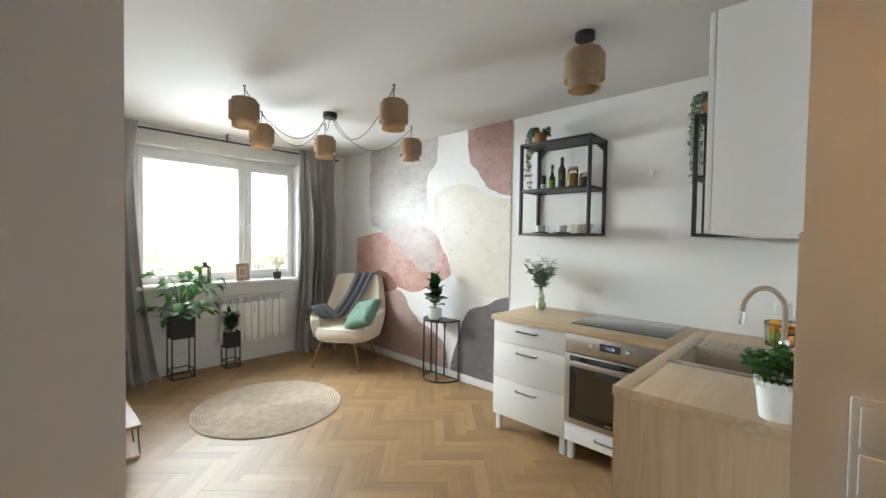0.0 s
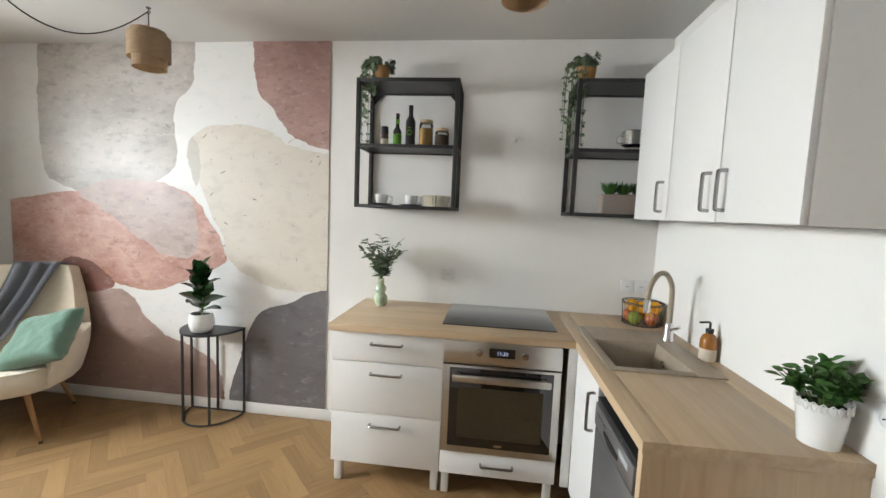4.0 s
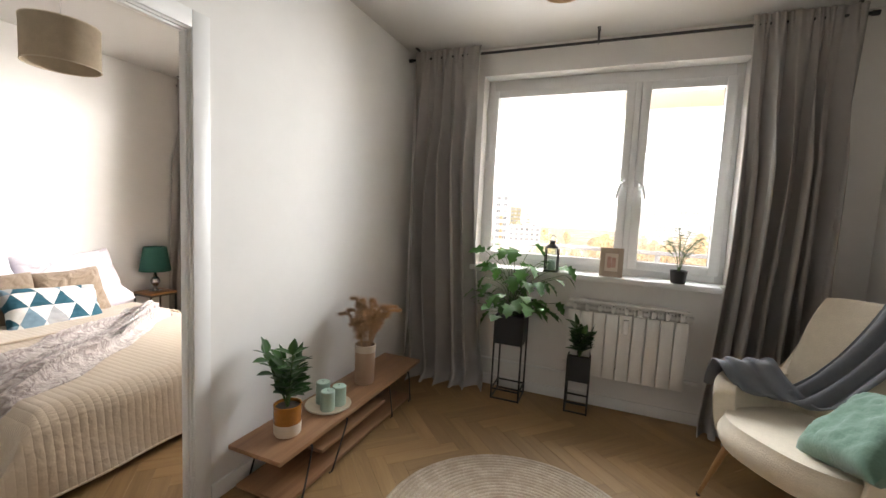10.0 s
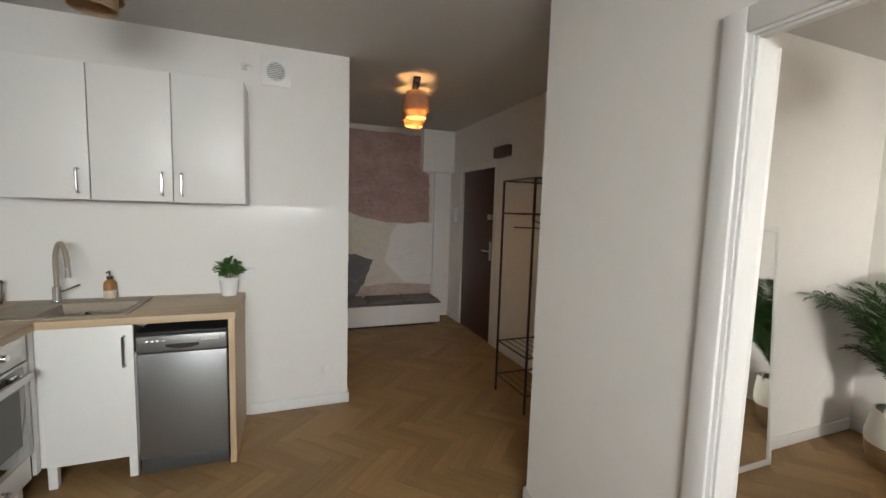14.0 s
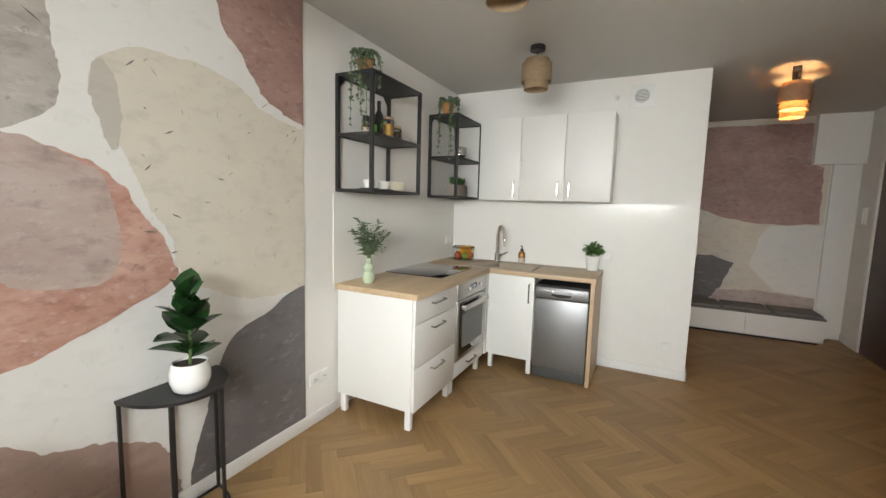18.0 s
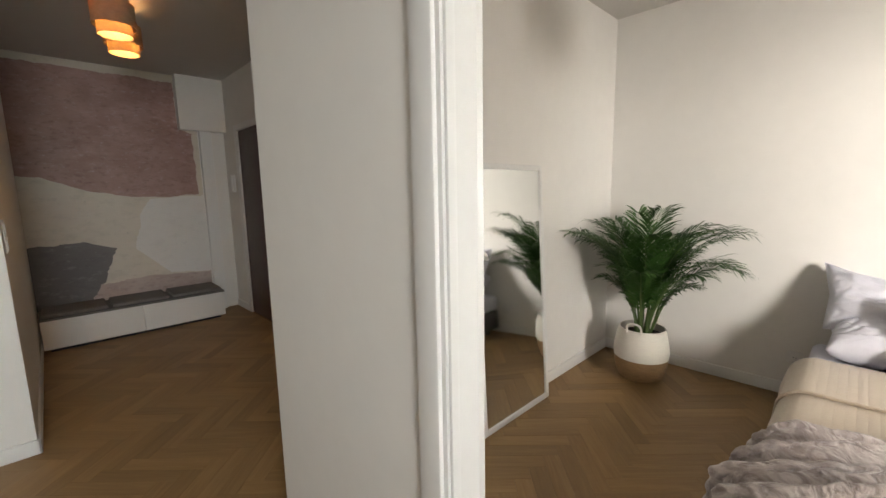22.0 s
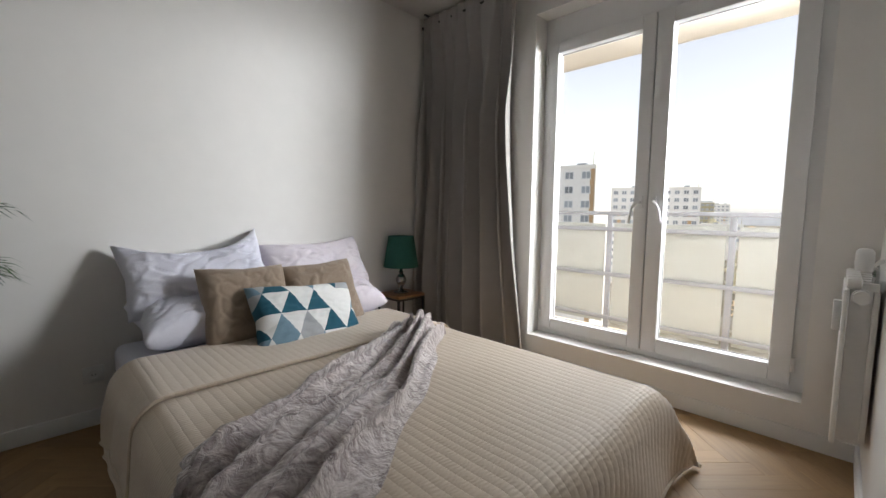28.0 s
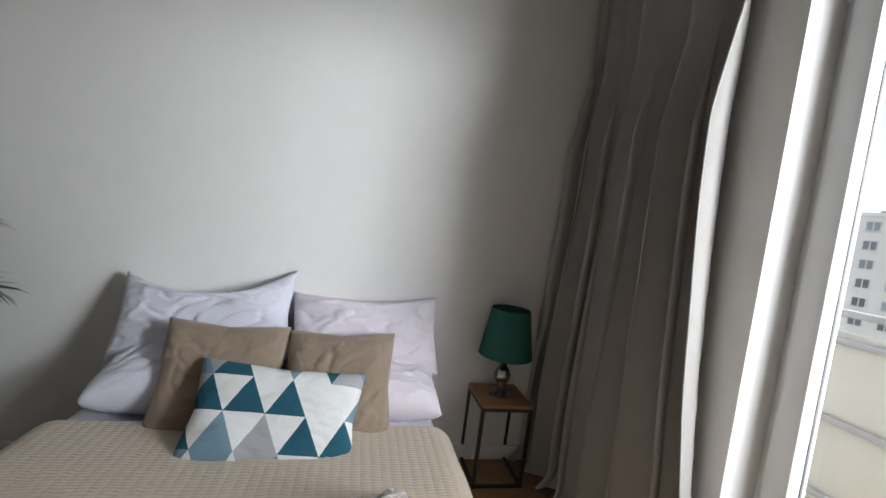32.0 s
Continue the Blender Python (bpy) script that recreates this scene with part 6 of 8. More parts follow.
# ---- sockets, switches, vent ----
def socket(x, y, z, rz, twin=False, label="white wall socket"):
    e = thing("wall_socket", x, y, z, label, "socket", "wall sockets", rz)
    n = 2 if twin else 1
    for i in range(n):
        dx = (i - (n - 1) / 2) * 0.082
        part("plate", box(B(), dx - 0.04, dx + 0.04, -0.012, -0.0005, -0.04, 0.04, 0.004), TRIM, e, "", None, 30)
        b = lathe(B(), [(0.0, 0.001), (0.019, 0.001), (0.019, 0.004), (0.023, 0.004), (0.023, 0.0)], 20, 0, 0, Matrix.Translation((dx, -0.012, 0)) @ Euler((radians(90), 0, 0)).to_matrix().to_4x4())
        part("well", b, TRIM, e)
        b = B()
        for px in (-0.006, 0.006):
            disc(b, 0.0022, -0.003, 0.0055, dx + px, 0, 8)
        bmesh.ops.rotate(b, verts=b.verts[:], cent=(dx, 0, 0), matrix=Matrix.Rotation(radians(90), 3, "X"))
        bmesh.ops.translate(b, verts=b.verts[:], vec=(0, -0.013, 0))
        part("pin_hole", b, BLACK_MATT, e)
    return e


socket(-0.985, YN - 0.006, 1.10, 0, False, "white wall socket over the worktop")
socket(0.19, YN - 0.006, 1.09, 0, True, "white double socket in the kitchen corner")
socket(-1.70, YN, 0.30, 0, True, "white double socket low on the wall")
socket(-2.40, YS, 0.255, 180, False, "white wall socket beside the bed")
socket(XB - 0.006, 2.02, 1.03, -90, False, "white wall socket over the worktop end")
sw = thing("light_switch", 0.417, YB, 1.147, "white double light switch on the hall wall", "switch")
part("plate", box(B(), -0.042, 0.042, -0.010, -0.0005, -0.085, 0.085, 0.004), TRIM, sw, "", None, 30)
for z0, z1 in ((0.006, 0.072), (-0.072, -0.006)):
    part("rocker", box(B(), -0.030, 0.030, -0.014, -0.009, z0, z1, 0.003), TRIM, sw, "", None, 30)
sb = thing("junction_box", XB, 1.50, 0.28, "small white socket low on the corner", "socket")
part("case", box(B(), -0.02, -0.0005, -0.03, 0.03, -0.03, 0.03, 0.004), TRIM, sb, "", None, 30)
ve = thing("air_vent", XB, 1.835, 2.415, "square white air vent with a round grille", "vent")
part("plate", box(B(), -0.012, -0.0005, -0.095, 0.095, -0.095, 0.095, 0.004), TRIM, ve, "", None, 30)
part("grille_ring", lathe(B(), [(0.064, 0.0), (0.064, 0.010), (0.058, 0.012), (0.056, 0.0)], 32, 0, 0, Matrix.Translation((-0.012, 0, 0)) @ Euler((0, radians(-90), 0)).to_matrix().to_4x4()), TRIM, ve)
part("dark_back", lathe(B(), [(0, 0.001), (0.057, 0.001)], 32, 0, 0, Matrix.Translation((-0.012, 0, 0)) @ Euler((0, radians(-90), 0)).to_matrix().to_4x4()), mat("vent_dark", (0.12, 0.12, 0.12), 0.8), ve, "", None, 0)
for i in range(9):
    z = -0.048 + i * 0.012
    w2 = math.sqrt(max(0.056 ** 2 - z * z, 0))
    part("slat", box(B(), -0.020, -0.012, -w2, w2, z - 0.003, z + 0.003), TRIM, ve, "", None, 0)
hk = thing("wall_hook", -0.60, YN, 1.98, "small white lamp hook on the kitchen wall", "hook")
part("peg", tube(B(), smooth_path([(0, 0, 0), (0, -0.03, 0.0), (0.03, -0.035, 0.012), (0.05, -0.03, 0.0)], 4), 0.006), TRIM, hk)
part("collar", disc(B(), 0.016, -0.02, 0.02, 0, -0.012, 12), TRIM, hk)
hk2 = copy_thing(hk, pose(XB, 2.03, 2.42, 0, 0, -90))

# ---- bed ----
def quilt_material():
    m, n, l, b = nodes_of("champagne_quilt")
    tc, wv, wv2, ns, mx, bn = (n.new(k) for k in ("ShaderNodeTexCoord", "ShaderNodeTexWave", "ShaderNodeTexWave", "ShaderNodeTexNoise", "ShaderNodeMix", "ShaderNodeBump"))
    wv.wave_type, wv.bands_direction, wv.wave_profile = "BANDS", "X", "SIN"
    wv2.wave_type, wv2.bands_direction = "BANDS", "Y"
    wv.inputs["Scale"].default_value, wv.inputs["Distortion"].default_value = 9.6, 0.7
    wv2.inputs["Scale"].default_value, wv2.inputs["Distortion"].default_value = 24.0, 5.0
    ns.inputs["Scale"].default_value = 45.0
    for t in (wv, wv2, ns):
        l.new(tc.outputs["Object"], t.inputs[0])
    pw = n.new("ShaderNodeMath")
    pw.operation, pw.inputs[1].default_value = "POWER", 0.35
    l.new(wv.outputs["Fac"], pw.inputs[0])
    ad = n.new("ShaderNodeMath")
    ad.operation, ad.inputs[1].default_value = "MULTIPLY_ADD", 0.65
    l.new(wv2.outputs["Fac"], ad.inputs[0])
    l.new(pw.outputs[0], ad.inputs[2])
    bn.inputs["Strength"].default_value, bn.inputs["Distance"].default_value = 0.4, 0.004
    l.new(ad.outputs[0], bn.inputs["Height"])
    l.new(bn.outputs[0], b.inputs["Normal"])
    mx.data_type = "RGBA"
    mx.inputs[6].default_value, mx.inputs[7].default_value = (0.53, 0.43, 0.325, 1), (0.61, 0.51, 0.395, 1)
    l.new(ns.outputs[0], mx.inputs[0])
    l.new(mx.outputs[2], b.inputs["Base Color"])
    b.inputs["Roughness"].default_value, b.inputs["Sheen Weight"].default_value = 0.48, 0.3
    return m


QUILT = quilt_material()
BX0, BX1, BY0, BY1, BT = -3.845, -2.475, -2.06, -0.04, 0.408
bed = thing("bed", (BX0 + BX1) / 2, (BY0 + BY1) / 2, 0, "double bed made up with a champagne quilt", "bed")
hw, hl = (BX1 - BX0) / 2, (BY1 - BY0) / 2
part("bed_base", box(B(), -hw + 0.02, hw - 0.02, -hl, hl - 0.02, 0.05, 0.24, 0.01), mat("dark_bed_cloth", (0.10, 0.09, 0.085), 0.9, var=0.1, bump=0.2), bed, "", None, 30)
part("mattress", box(B(), -hw, hw, -hl, hl, 0.24, BT - 0.012, 0.045, 4), SHEET, bed, "mattress in a white fitted sheet")
for sx in (-1, 1):
    for sy in (-1, 1):
        part("leg", box(B(), sx * (hw - 0.1) - 0.025, sx * (hw - 0.1) + 0.025, sy * (hl - 0.12) - 0.025, sy * (hl - 0.12) + 0.025, 0, 0.05), BLACK_MATT, bed, "", None, 0)


def drape(y_head, y_foot, over, seed, rise=0.0, side=0.36):
    """A cover across the bed from y_head to y_foot (bed's own y), hanging over both sides and the foot."""
    def fn(u, v):
        s = (2 * u - 1) * (hw + side)
        yy = y_head + (y_foot + over - y_head) * v
        ov, oy = max(abs(s) - hw + 0.05, 0), max(yy - hl + 0.05, 0)
        def fold(d):
            r = 0.11
            if d < r * 1.571:
                a = d / r
                return r * math.sin(a), r * (1 - math.cos(a))
            return r + (d - r * 1.571) * 0.10, r + (d - r * 1.571)
        sx, dz = fold(ov)
        sy, dy = fold(oy)
        x = math.copysign(min(abs(s), hw - 0.05) + sx, s)
        y = min(yy, hl - 0.05) + sy
        hang = max(dz, dy) if not (dz and dy) else max(dz, dy) + 0.16 * min(dz, dy)
        if dz and dy:
            x += math.copysign(0.50 * dy * min(dz / 0.2, 1), s)
            y += 0.06 * dz * min(dy / 0.2, 1)
        wob = 0.035 * min(hang / 0.2, 1) * noise.noise(Vector((s * 2.5 + yy * 3.0, yy * 2.2, seed)))
        if ov > oy:
            x += math.copysign(wob, s)
        else:
            y += wob
        z = BT + 0.006 + rise - hang + 0.006 * noise.noise(Vector((s * 3, yy * 3, seed + 5)))
        return Vector((x, y, max(z, 0.02 + 0.01 * noise.noise(Vector((s * 6, yy * 6, 1))))))
    rim = [fn(0, v / 50) for v in range(51)] + [fn(u / 60, 1) for u in range(1, 61)] + [fn(1, 1 - v / 50) for v in range(1, 51)]
    return sheet(surface(B(), 90, 80, fn), 0.010), tube(B(), rim, 0.0065, 6)


quilt = thing("quilt", bed.location.x, bed.location.y, 0, "champagne quilted bedspread, its top edge turned back, hanging to the floor", "bedspread")
for nme, args, lab in (("cover", (-0.55, hl, 0.38, 3), ""), ("turned_edge", (-0.58, -0.09, 0.0, 3, 0.016, 0.33), "turned-back upper edge")):
    cloth, rim = drape(*args)
    p = part(nme, cloth, QUILT, quilt, lab, None, 70)
    part("hem", rim, QUILT, p, "stitched hem")

# bed pillows, cushions
def put_pillow(name, w, h, t, m, p, yaw, tilt, roll, seed, crumple, label, group="", pinch=0.1, dip=0.0):
    ob = solo(name, pillow(w, h, t, seed, crumple, 56, pinch, dip), m, 0, 0, 0, label, name.replace("_", " ").split()[-1], group, smooth=80)
    return leaning(ob, p, yaw, tilt, roll)


put_pillow("pillow", 0.66, 0.38, 0.22, SHEET, (-2.86, -1.86, 0.530), 180, 74, 3, 1, 0.016, "white lilac pillow lying under another", "bed pillows")
put_pillow("pillow", 0.69, 0.40, 0.18, SHEET, (-2.845, -1.965, 0.727), 180, 30, 4, 2, 0.018, "crumpled white lilac pillow propped on the wall", "bed pillows", 0.08, 0.075)
put_pillow("pillow", 0.66, 0.38, 0.20, SHEET_PINK, (-3.53, -1.86, 0.515), 180, 74, -2, 3, 0.016, "pale rose pillow lying under another", "bed pillows")
put_pillow("pillow", 0.68, 0.37, 0.17, SHEET_PINK, (-3.52, -1.97, 0.695), 180, 30, 2, 4, 0.014, "crumpled pale rose pillow propped on the wall", "bed pillows", 0.06, 0.02)
put_pillow("cushion", 0.44, 0.44, 0.15, TAUPE_FLEECE, (-2.985, -1.70, 0.558), 183, 24, -2, 5, 0.01, "taupe fleece cushion on the bed", "taupe cushions")
put_pillow("cushion", 0.44, 0.44, 0.15, TAUPE_FLEECE, (-3.42, -1.715, 0.548), 176, 28, 3, 6, 0.01, "taupe fleece cushion on the bed", "taupe cushions")

def triangle_print():
    """White cotton with rows of teal, blue and grey triangles."""
    m, n, l, b = nodes_of("triangle_print")
    tc, sep = n.new("ShaderNodeTexCoord"), n.new("ShaderNodeSeparateXYZ")
    l.new(tc.outputs["Object"], sep.inputs[0])

    def calc(op, a, b2=None):
        k = n.new("ShaderNodeMath")
        k.operation = op
        for i, v in enumerate((a, b2)):
            if v is None:
                continue
            if isinstance(v, (int, float)):
                k.inputs[i].default_value = v
            else:
                l.new(v, k.inputs[i])
        return k.outputs[0]

    v = calc("ADD", calc("DIVIDE", sep.outputs[1], 0.118), 10.0)
    row, fy = calc("FLOOR", v), calc("FRACT", v)
    q = calc("ADD", calc("ADD", calc("DIVIDE", sep.outputs[0], 0.132), 10.25), calc("MULTIPLY", calc("MODULO", row, 2.0), 0.5))
    fx = calc("ABSOLUTE", calc("SUBTRACT", calc("FRACT", q), 0.5))
    up = calc("LESS_THAN", fx, calc("MULTIPLY", calc("SUBTRACT", 1.0, fy), 0.5))
    col = calc("ADD", calc("MULTIPLY", up, calc("FLOOR", q)), calc("MULTIPLY", calc("SUBTRACT", 1.0, up), calc("ADD", calc("FLOOR", calc("ADD", q, 0.5)), 57.0)))
    key, dice = n.new("ShaderNodeCombineXYZ"), n.new("ShaderNodeTexWhiteNoise")
    l.new(row, key.inputs[0])
    l.new(col, key.inputs[1])
    l.new(key.outputs[0], dice.inputs["Vector"])
    pick = calc("MULTIPLY", dice.outputs["Value"], calc("ADD", calc("MULTIPLY", up, 0.14), 0.86))
    ramp = n.new("ShaderNodeValToRGB")
    ramp.color_ramp.interpolation = "CONSTANT"
    ramp.color_ramp.elements[0].color, ramp.color_ramp.elements[1].position = (0.74, 0.74, 0.72, 1), 0.36
    ramp.color_ramp.elements[1].color = (0.36, 0.37, 0.38, 1)
    for at, c in ((0.58, (0.17, 0.27, 0.34, 1)), (0.80, (0.012, 0.085, 0.125, 1))):
        ramp.color_ramp.elements.new(at).color = c
    l.new(pick, ramp.inputs[0])
    ns, bn, var = n.new("ShaderNodeTexNoise"), n.new("ShaderNodeBump"), n.new("ShaderNodeHueSaturation")
    ns.inputs["Scale"].default_value, bn.inputs["Strength"].default_value, bn.inputs["Distance"].default_value = 260.0, 0.2, 0.003
    l.new(tc.outputs["Object"], ns.inputs[0])
    l.new(ns.outputs[0], bn.inputs["Height"])
    l.new(bn.outputs[0], b.inputs["Normal"])
    l.new(calc("ADD", calc("MULTIPLY", ns.outputs[0], 0.3), 0.85), var.inputs["Value"])
    l.new(ramp.outputs[0], var.inputs["Color"])
    l.new(var.outputs[0], b.inputs["Base Color"])
    b.inputs["Roughness"].default_value = 0.9
    return m


pat = solo("cushion", pillow(0.58, 0.36, 0.14, 7, 0.010, 44, 0.10), triangle_print(), 0, 0, 0, "white cushion printed with teal and grey triangles", "cushion", smooth=80)
leaning(pat, (-3.222, -1.53, 0.505), 183, 36, -5)


# fur throw across the bed, hanging over its open side
def plush_material():
    m, n, l, b = nodes_of("mottled_plush")
    tc, mp, ns, ramp, tuft, bn = (n.new(k) for k in ("ShaderNodeTexCoord", "ShaderNodeMapping", "ShaderNodeTexNoise", "ShaderNodeValToRGB", "ShaderNodeTexNoise", "ShaderNodeBump"))
    mp.inputs["Scale"].default_value, mp.inputs["Rotation"].default_value = (1, 1.8, 1), (0, 0, radians(30))
    ns.inputs["Scale"].default_value, ns.inputs["Detail"].default_value, ns.inputs["Distortion"].default_value = 15.0, 4, 1.6
    tuft.inputs["Scale"].default_value, tuft.inputs["Detail"].default_value = 60.0, 3
    for t in (ns, tuft):
        l.new(mp.outputs[0], t.inputs[0])
    l.new(tc.outputs["Object"], mp.inputs[0])
    ramp.color_ramp.elements[0].position, ramp.color_ramp.elements[1].position = 0.40, 0.60
    ramp.color_ramp.elements[0].color, ramp.color_ramp.elements[1].color = (0.33, 0.275, 0.262, 1), (0.58, 0.52, 0.50, 1)
    l.new(ns.outputs[0], ramp.inputs[0])
    l.new(ramp.outputs[0], b.inputs["Base Color"])
    ad = n.new("ShaderNodeMath")
    ad.operation, ad.inputs[1].default_value = "MULTIPLY_ADD", 0.35
    l.new(tuft.outputs[0], ad.inputs[0])
    l.new(ns.outputs[0], ad.inputs[2])
    bn.inputs["Strength"].default_value, bn.inputs["Distance"].default_value = 0.9, 0.02
    l.new(ad.outputs[0], bn.inputs["Height"])
    l.new(bn.outputs[0], b.inputs["Normal"])
    b.inputs["Roughness"].default_value, b.inputs["Sheen Weight"].default_value = 0.5, 0.5
    return m


def fur(u, v):
    path = smooth_path([(-3.68, -1.12, BT + 0.03), (-3.55, -1.03, BT + 0.05), (-3.35, -0.90, BT + 0.05), (-3.05, -0.71, BT + 0.045), (-2.80, -0.58, BT + 0.045), (-2.58, -0.475, BT + 0.04), (-2.455, -0.42, BT + 0.0), (-2.415, -0.40, BT - 0.10), (-2.40, -0.385, BT - 0.30)], 8)
    k = u * (len(path) - 1)
    i = min(int(k), len(path) - 2)
    p = path[i].lerp(path[i + 1], k - i)
    out = min(max((u - 0.62) / 0.15, 0), 1)
    side = Vector((-0.45, 0.89, 0)).lerp(Vector((0.05, 1, 0)), out).normalized()
    w = 0.12 + 0.105 * min(u * 1.7, 1) - 0.02 * math.sin(u * 7)
    f = v * 4.6 + 0.6 * noise.noise(Vector((u * 5, v * 3, 3))) + 0.5 * math.sin(u * 2.2)
    ridge = 0.088 * abs(math.sin(math.pi * f)) ** 0.7 * (0.75 + 0.5 * noise.noise(Vector((u * 4, v * 6, 5)))) + 0.014 * noise.noise(Vector((u * 34, v * 11, 4))) + 0.020 * noise.noise(Vector((u * 7 + v * 4, v * 5, 9)))
    edge = min(min(v, 1 - v) * 7, min(u, 1 - u) * 14, 1)
    lift = ridge * edge - 0.028 * (1 - edge)
    return p + side * w * ((2 * v - 1) + 0.10 * math.sin(2 * math.pi * f)) * (1 + 0.07 * noise.noise(Vector((u * 6, v, 8)))) + Vector((lift * out, 0, lift * (1 - 0.7 * out)))


solo("fur_throw", sheet(surface(B(), 170, 100, fur), 0.006), plush_material(), 0, 0, 0, "crumpled grey and mauve plush throw across the bed", "blanket", smooth=80)

# ---- nightstand and lamp ----
ns = thing("nightstand", -4.225, -1.98, 0, "small square nightstand with a wooden top and black frame", "nightstand")
part("tabletop", box(B(), -0.13, 0.13, -0.13, 0.13, 0.402, 0.422, 0.003), TABLE_WOOD, ns, "brown wooden top", None, 30)
for sx in (-1, 1):
    for sy in (-1, 1):
        part("leg", box(B(), sx * 0.122 - 0.008, sx * 0.122 + 0.008, sy * 0.122 - 0.008, sy * 0.122 + 0.008, 0, 0.402), BLACK, ns, "", None, 0)
for z in (0.008, 0.393):
    b = B()
    for s in (-1, 1):
        box(b, -0.114, 0.114, s * 0.122 - 0.007, s * 0.122 + 0.007, z - 0.007, z + 0.007)
        box(b, s * 0.122 - 0.007, s * 0.122 + 0.007, -0.114, 0.114, z - 0.007, z + 0.007)
    part("frame_bar", b, BLACK, ns, "", None, 0)
tl = thing("table_lamp", -4.225, -1.98, 0.422, "table lamp with a teal shade and a chrome baluster base", "table lamp")
part("base", lathe(B(), [(0, 0), (0.055, 0), (0.055, 0.008), (0.025, 0.018), (0.012, 0.035), (0.018, 0.05), (0.035, 0.075), (0.042, 0.105), (0.03, 0.135), (0.014, 0.15), (0.02, 0.162), (0.012, 0.175), (0.008, 0.22), (0, 0.222)], 28), mat("smoked_chrome", (0.38, 0.36, 0.34), 0.12, 1.0, var=0.05), tl, "chrome baluster base")
part("shade", lathe(B(), [(0.135, 0.205), (0.098, 0.44), (0.096, 0.44), (0.133, 0.205), (0.135, 0.205)], 44), TEAL, tl, "teal cloth shade")
for r, z in ((0.134, 0.205), (0.097, 0.44)):
    part("shade_rim", tube(B(), [(r * math.cos(a * 0.157), r * math.sin(a * 0.157), z) for a in range(40)], 0.0022, 5, True), TEAL, tl)
part("bulb", lathe(B(), [(0, 0.32), (0.025, 0.305), (0.028, 0.28), (0.012, 0.235), (0, 0.23)], 14), BULB, tl)
solo("lamp_cord", tube(B(), smooth_path([(-4.225, -2.06, 0.424), (-4.225, -2.075, 0.38), (-4.21, -2.082, 0.25), (-4.25, -2.07, 0.12), (-4.18, -2.05, 0.10), (-4.20, -2.06, 0.20)], 6), 0.003, 6), TRIM, 0, 0, 0, "loose white lamp cord behind the nightstand", "cord")

# ---- plants ----
def pot_soil(e, r, z):
    part("soil", disc(B(), r, z - 0.02, z, n=24), SOIL, e, "dark potting soil")


FIG = leaf_mesh("leaf", LEAF_DARK, 0.145, 0.125, 0.22, 0.25, 0.75, 8, 0.05)
e = thing("fig_plant", -2.63, 3.40, 0.635, "fiddle-leaf fig in a round white pot", "plant")
part("pot", lathe(B(), [(0, 0), (0.05, 0), (0.066, 0.012), (0.078, 0.05), (0.078, 0.085), (0.068, 0.125), (0.064, 0.125), (0.072, 0.085), (0.0, 0.085)], 32), CERAMIC, e, "round white ceramic pot")
pot_soil(e, 0.066, 0.112)
part("stem", tube(B(), smooth_path([(0, 0, 0.10), (0.008, 0.005, 0.22), (-0.005, 0.0, 0.40)], 5), 0.007, 8, False, 0.004), STEM, e)
rng = random.Random(3)
for i in range(17):
    t = i / 16
    yaw = i * 137.5
    part("leaf", FIG, LEAF_DARK, e, "", aim((0, 0, 0.14 + 0.27 * t), yaw, 26 + 46 * t ** 1.2 + rng.uniform(-10, 10), rng.uniform(-14, 14), 0.82 + 0.25 * math.sin(math.pi * min(t + 0.25, 1))))

ZZ = leaf_mesh("leaf", LEAF_ZZ, 0.100, 0.050, 0.10, 0.3, 0.7, 5)


def zz_plant(e, z0, n, h, seed, lean=24):
    rng = random.Random(seed)
    for i in range(n):
        yaw, tilt, hh = i * 360 / n + rng.uniform(-25, 25), rng.uniform(4, lean), h * rng.uniform(0.65, 1.0)
        way = Vector((math.cos(radians(yaw)) * math.sin(radians(tilt)), math.sin(radians(yaw)) * math.sin(radians(tilt)), math.cos(radians(tilt))))
        stem = part("stem", tube(B(), smooth_path([(0, 0, z0), tuple(Vector((0, 0, z0)) + way * hh * 0.5), tuple(Vector((0, 0, z0 - 0.02)) + way * hh + Vector((way.x, way.y, 0)) * 0.03)], 4), 0.006, 6, False, 0.002), STEM, e)
        for k in range(7):
            t = 0.25 + 0.75 * k / 6
            p = Vector((0, 0, z0 - 0.02 * t)) + way * hh * t
            for s in (-1, 1):
                part("leaf", ZZ, LEAF_ZZ, stem, "", aim(p, yaw + s * 78 + rng.uniform(-18, 18), 32 + rng.uniform(-14, 14), rng.uniform(-20, 20), (1.05 - 0.25 * t) * rng.uniform(0.85, 1.15)))
        part("leaf", ZZ, LEAF_ZZ, stem, "", aim(Vector((0, 0, z0 - 0.02)) + way * hh, yaw, 80, 0, 0.9))


e = thing("zz_plant", -3.05, 0.80, BH, "glossy ZZ plant in an amber and cream pot", "plant")
part("pot", lathe(B(), [(0.064, 0.062), (0.066, 0.148), (0.060, 0.150), (0.058, 0.10), (0.0, 0.10)], 32), AMBER, e, "amber glazed pot rim")
part("pot_foot", lathe(B(), [(0, 0), (0.056, 0), (0.063, 0.012), (0.0645, 0.063), (0, 0.063)], 32), STONEWARE, e, "bare cream stoneware foot")
pot_soil(e, 0.058, 0.135)
zz_plant(e, 0.13, 5, 0.33, 4)
e = thing("zz_plant", -4.515, 2.045, 0.38, "small bushy plant in the short stand", "plant")
zz_plant(e, 0.0, 7, 0.27, 9, 20)
SPLIT = leaf_mesh("leaf", LEAF_LOBED, 0.150, 0.108, 0.34, 0.22, 0.66, 16, 0.30)
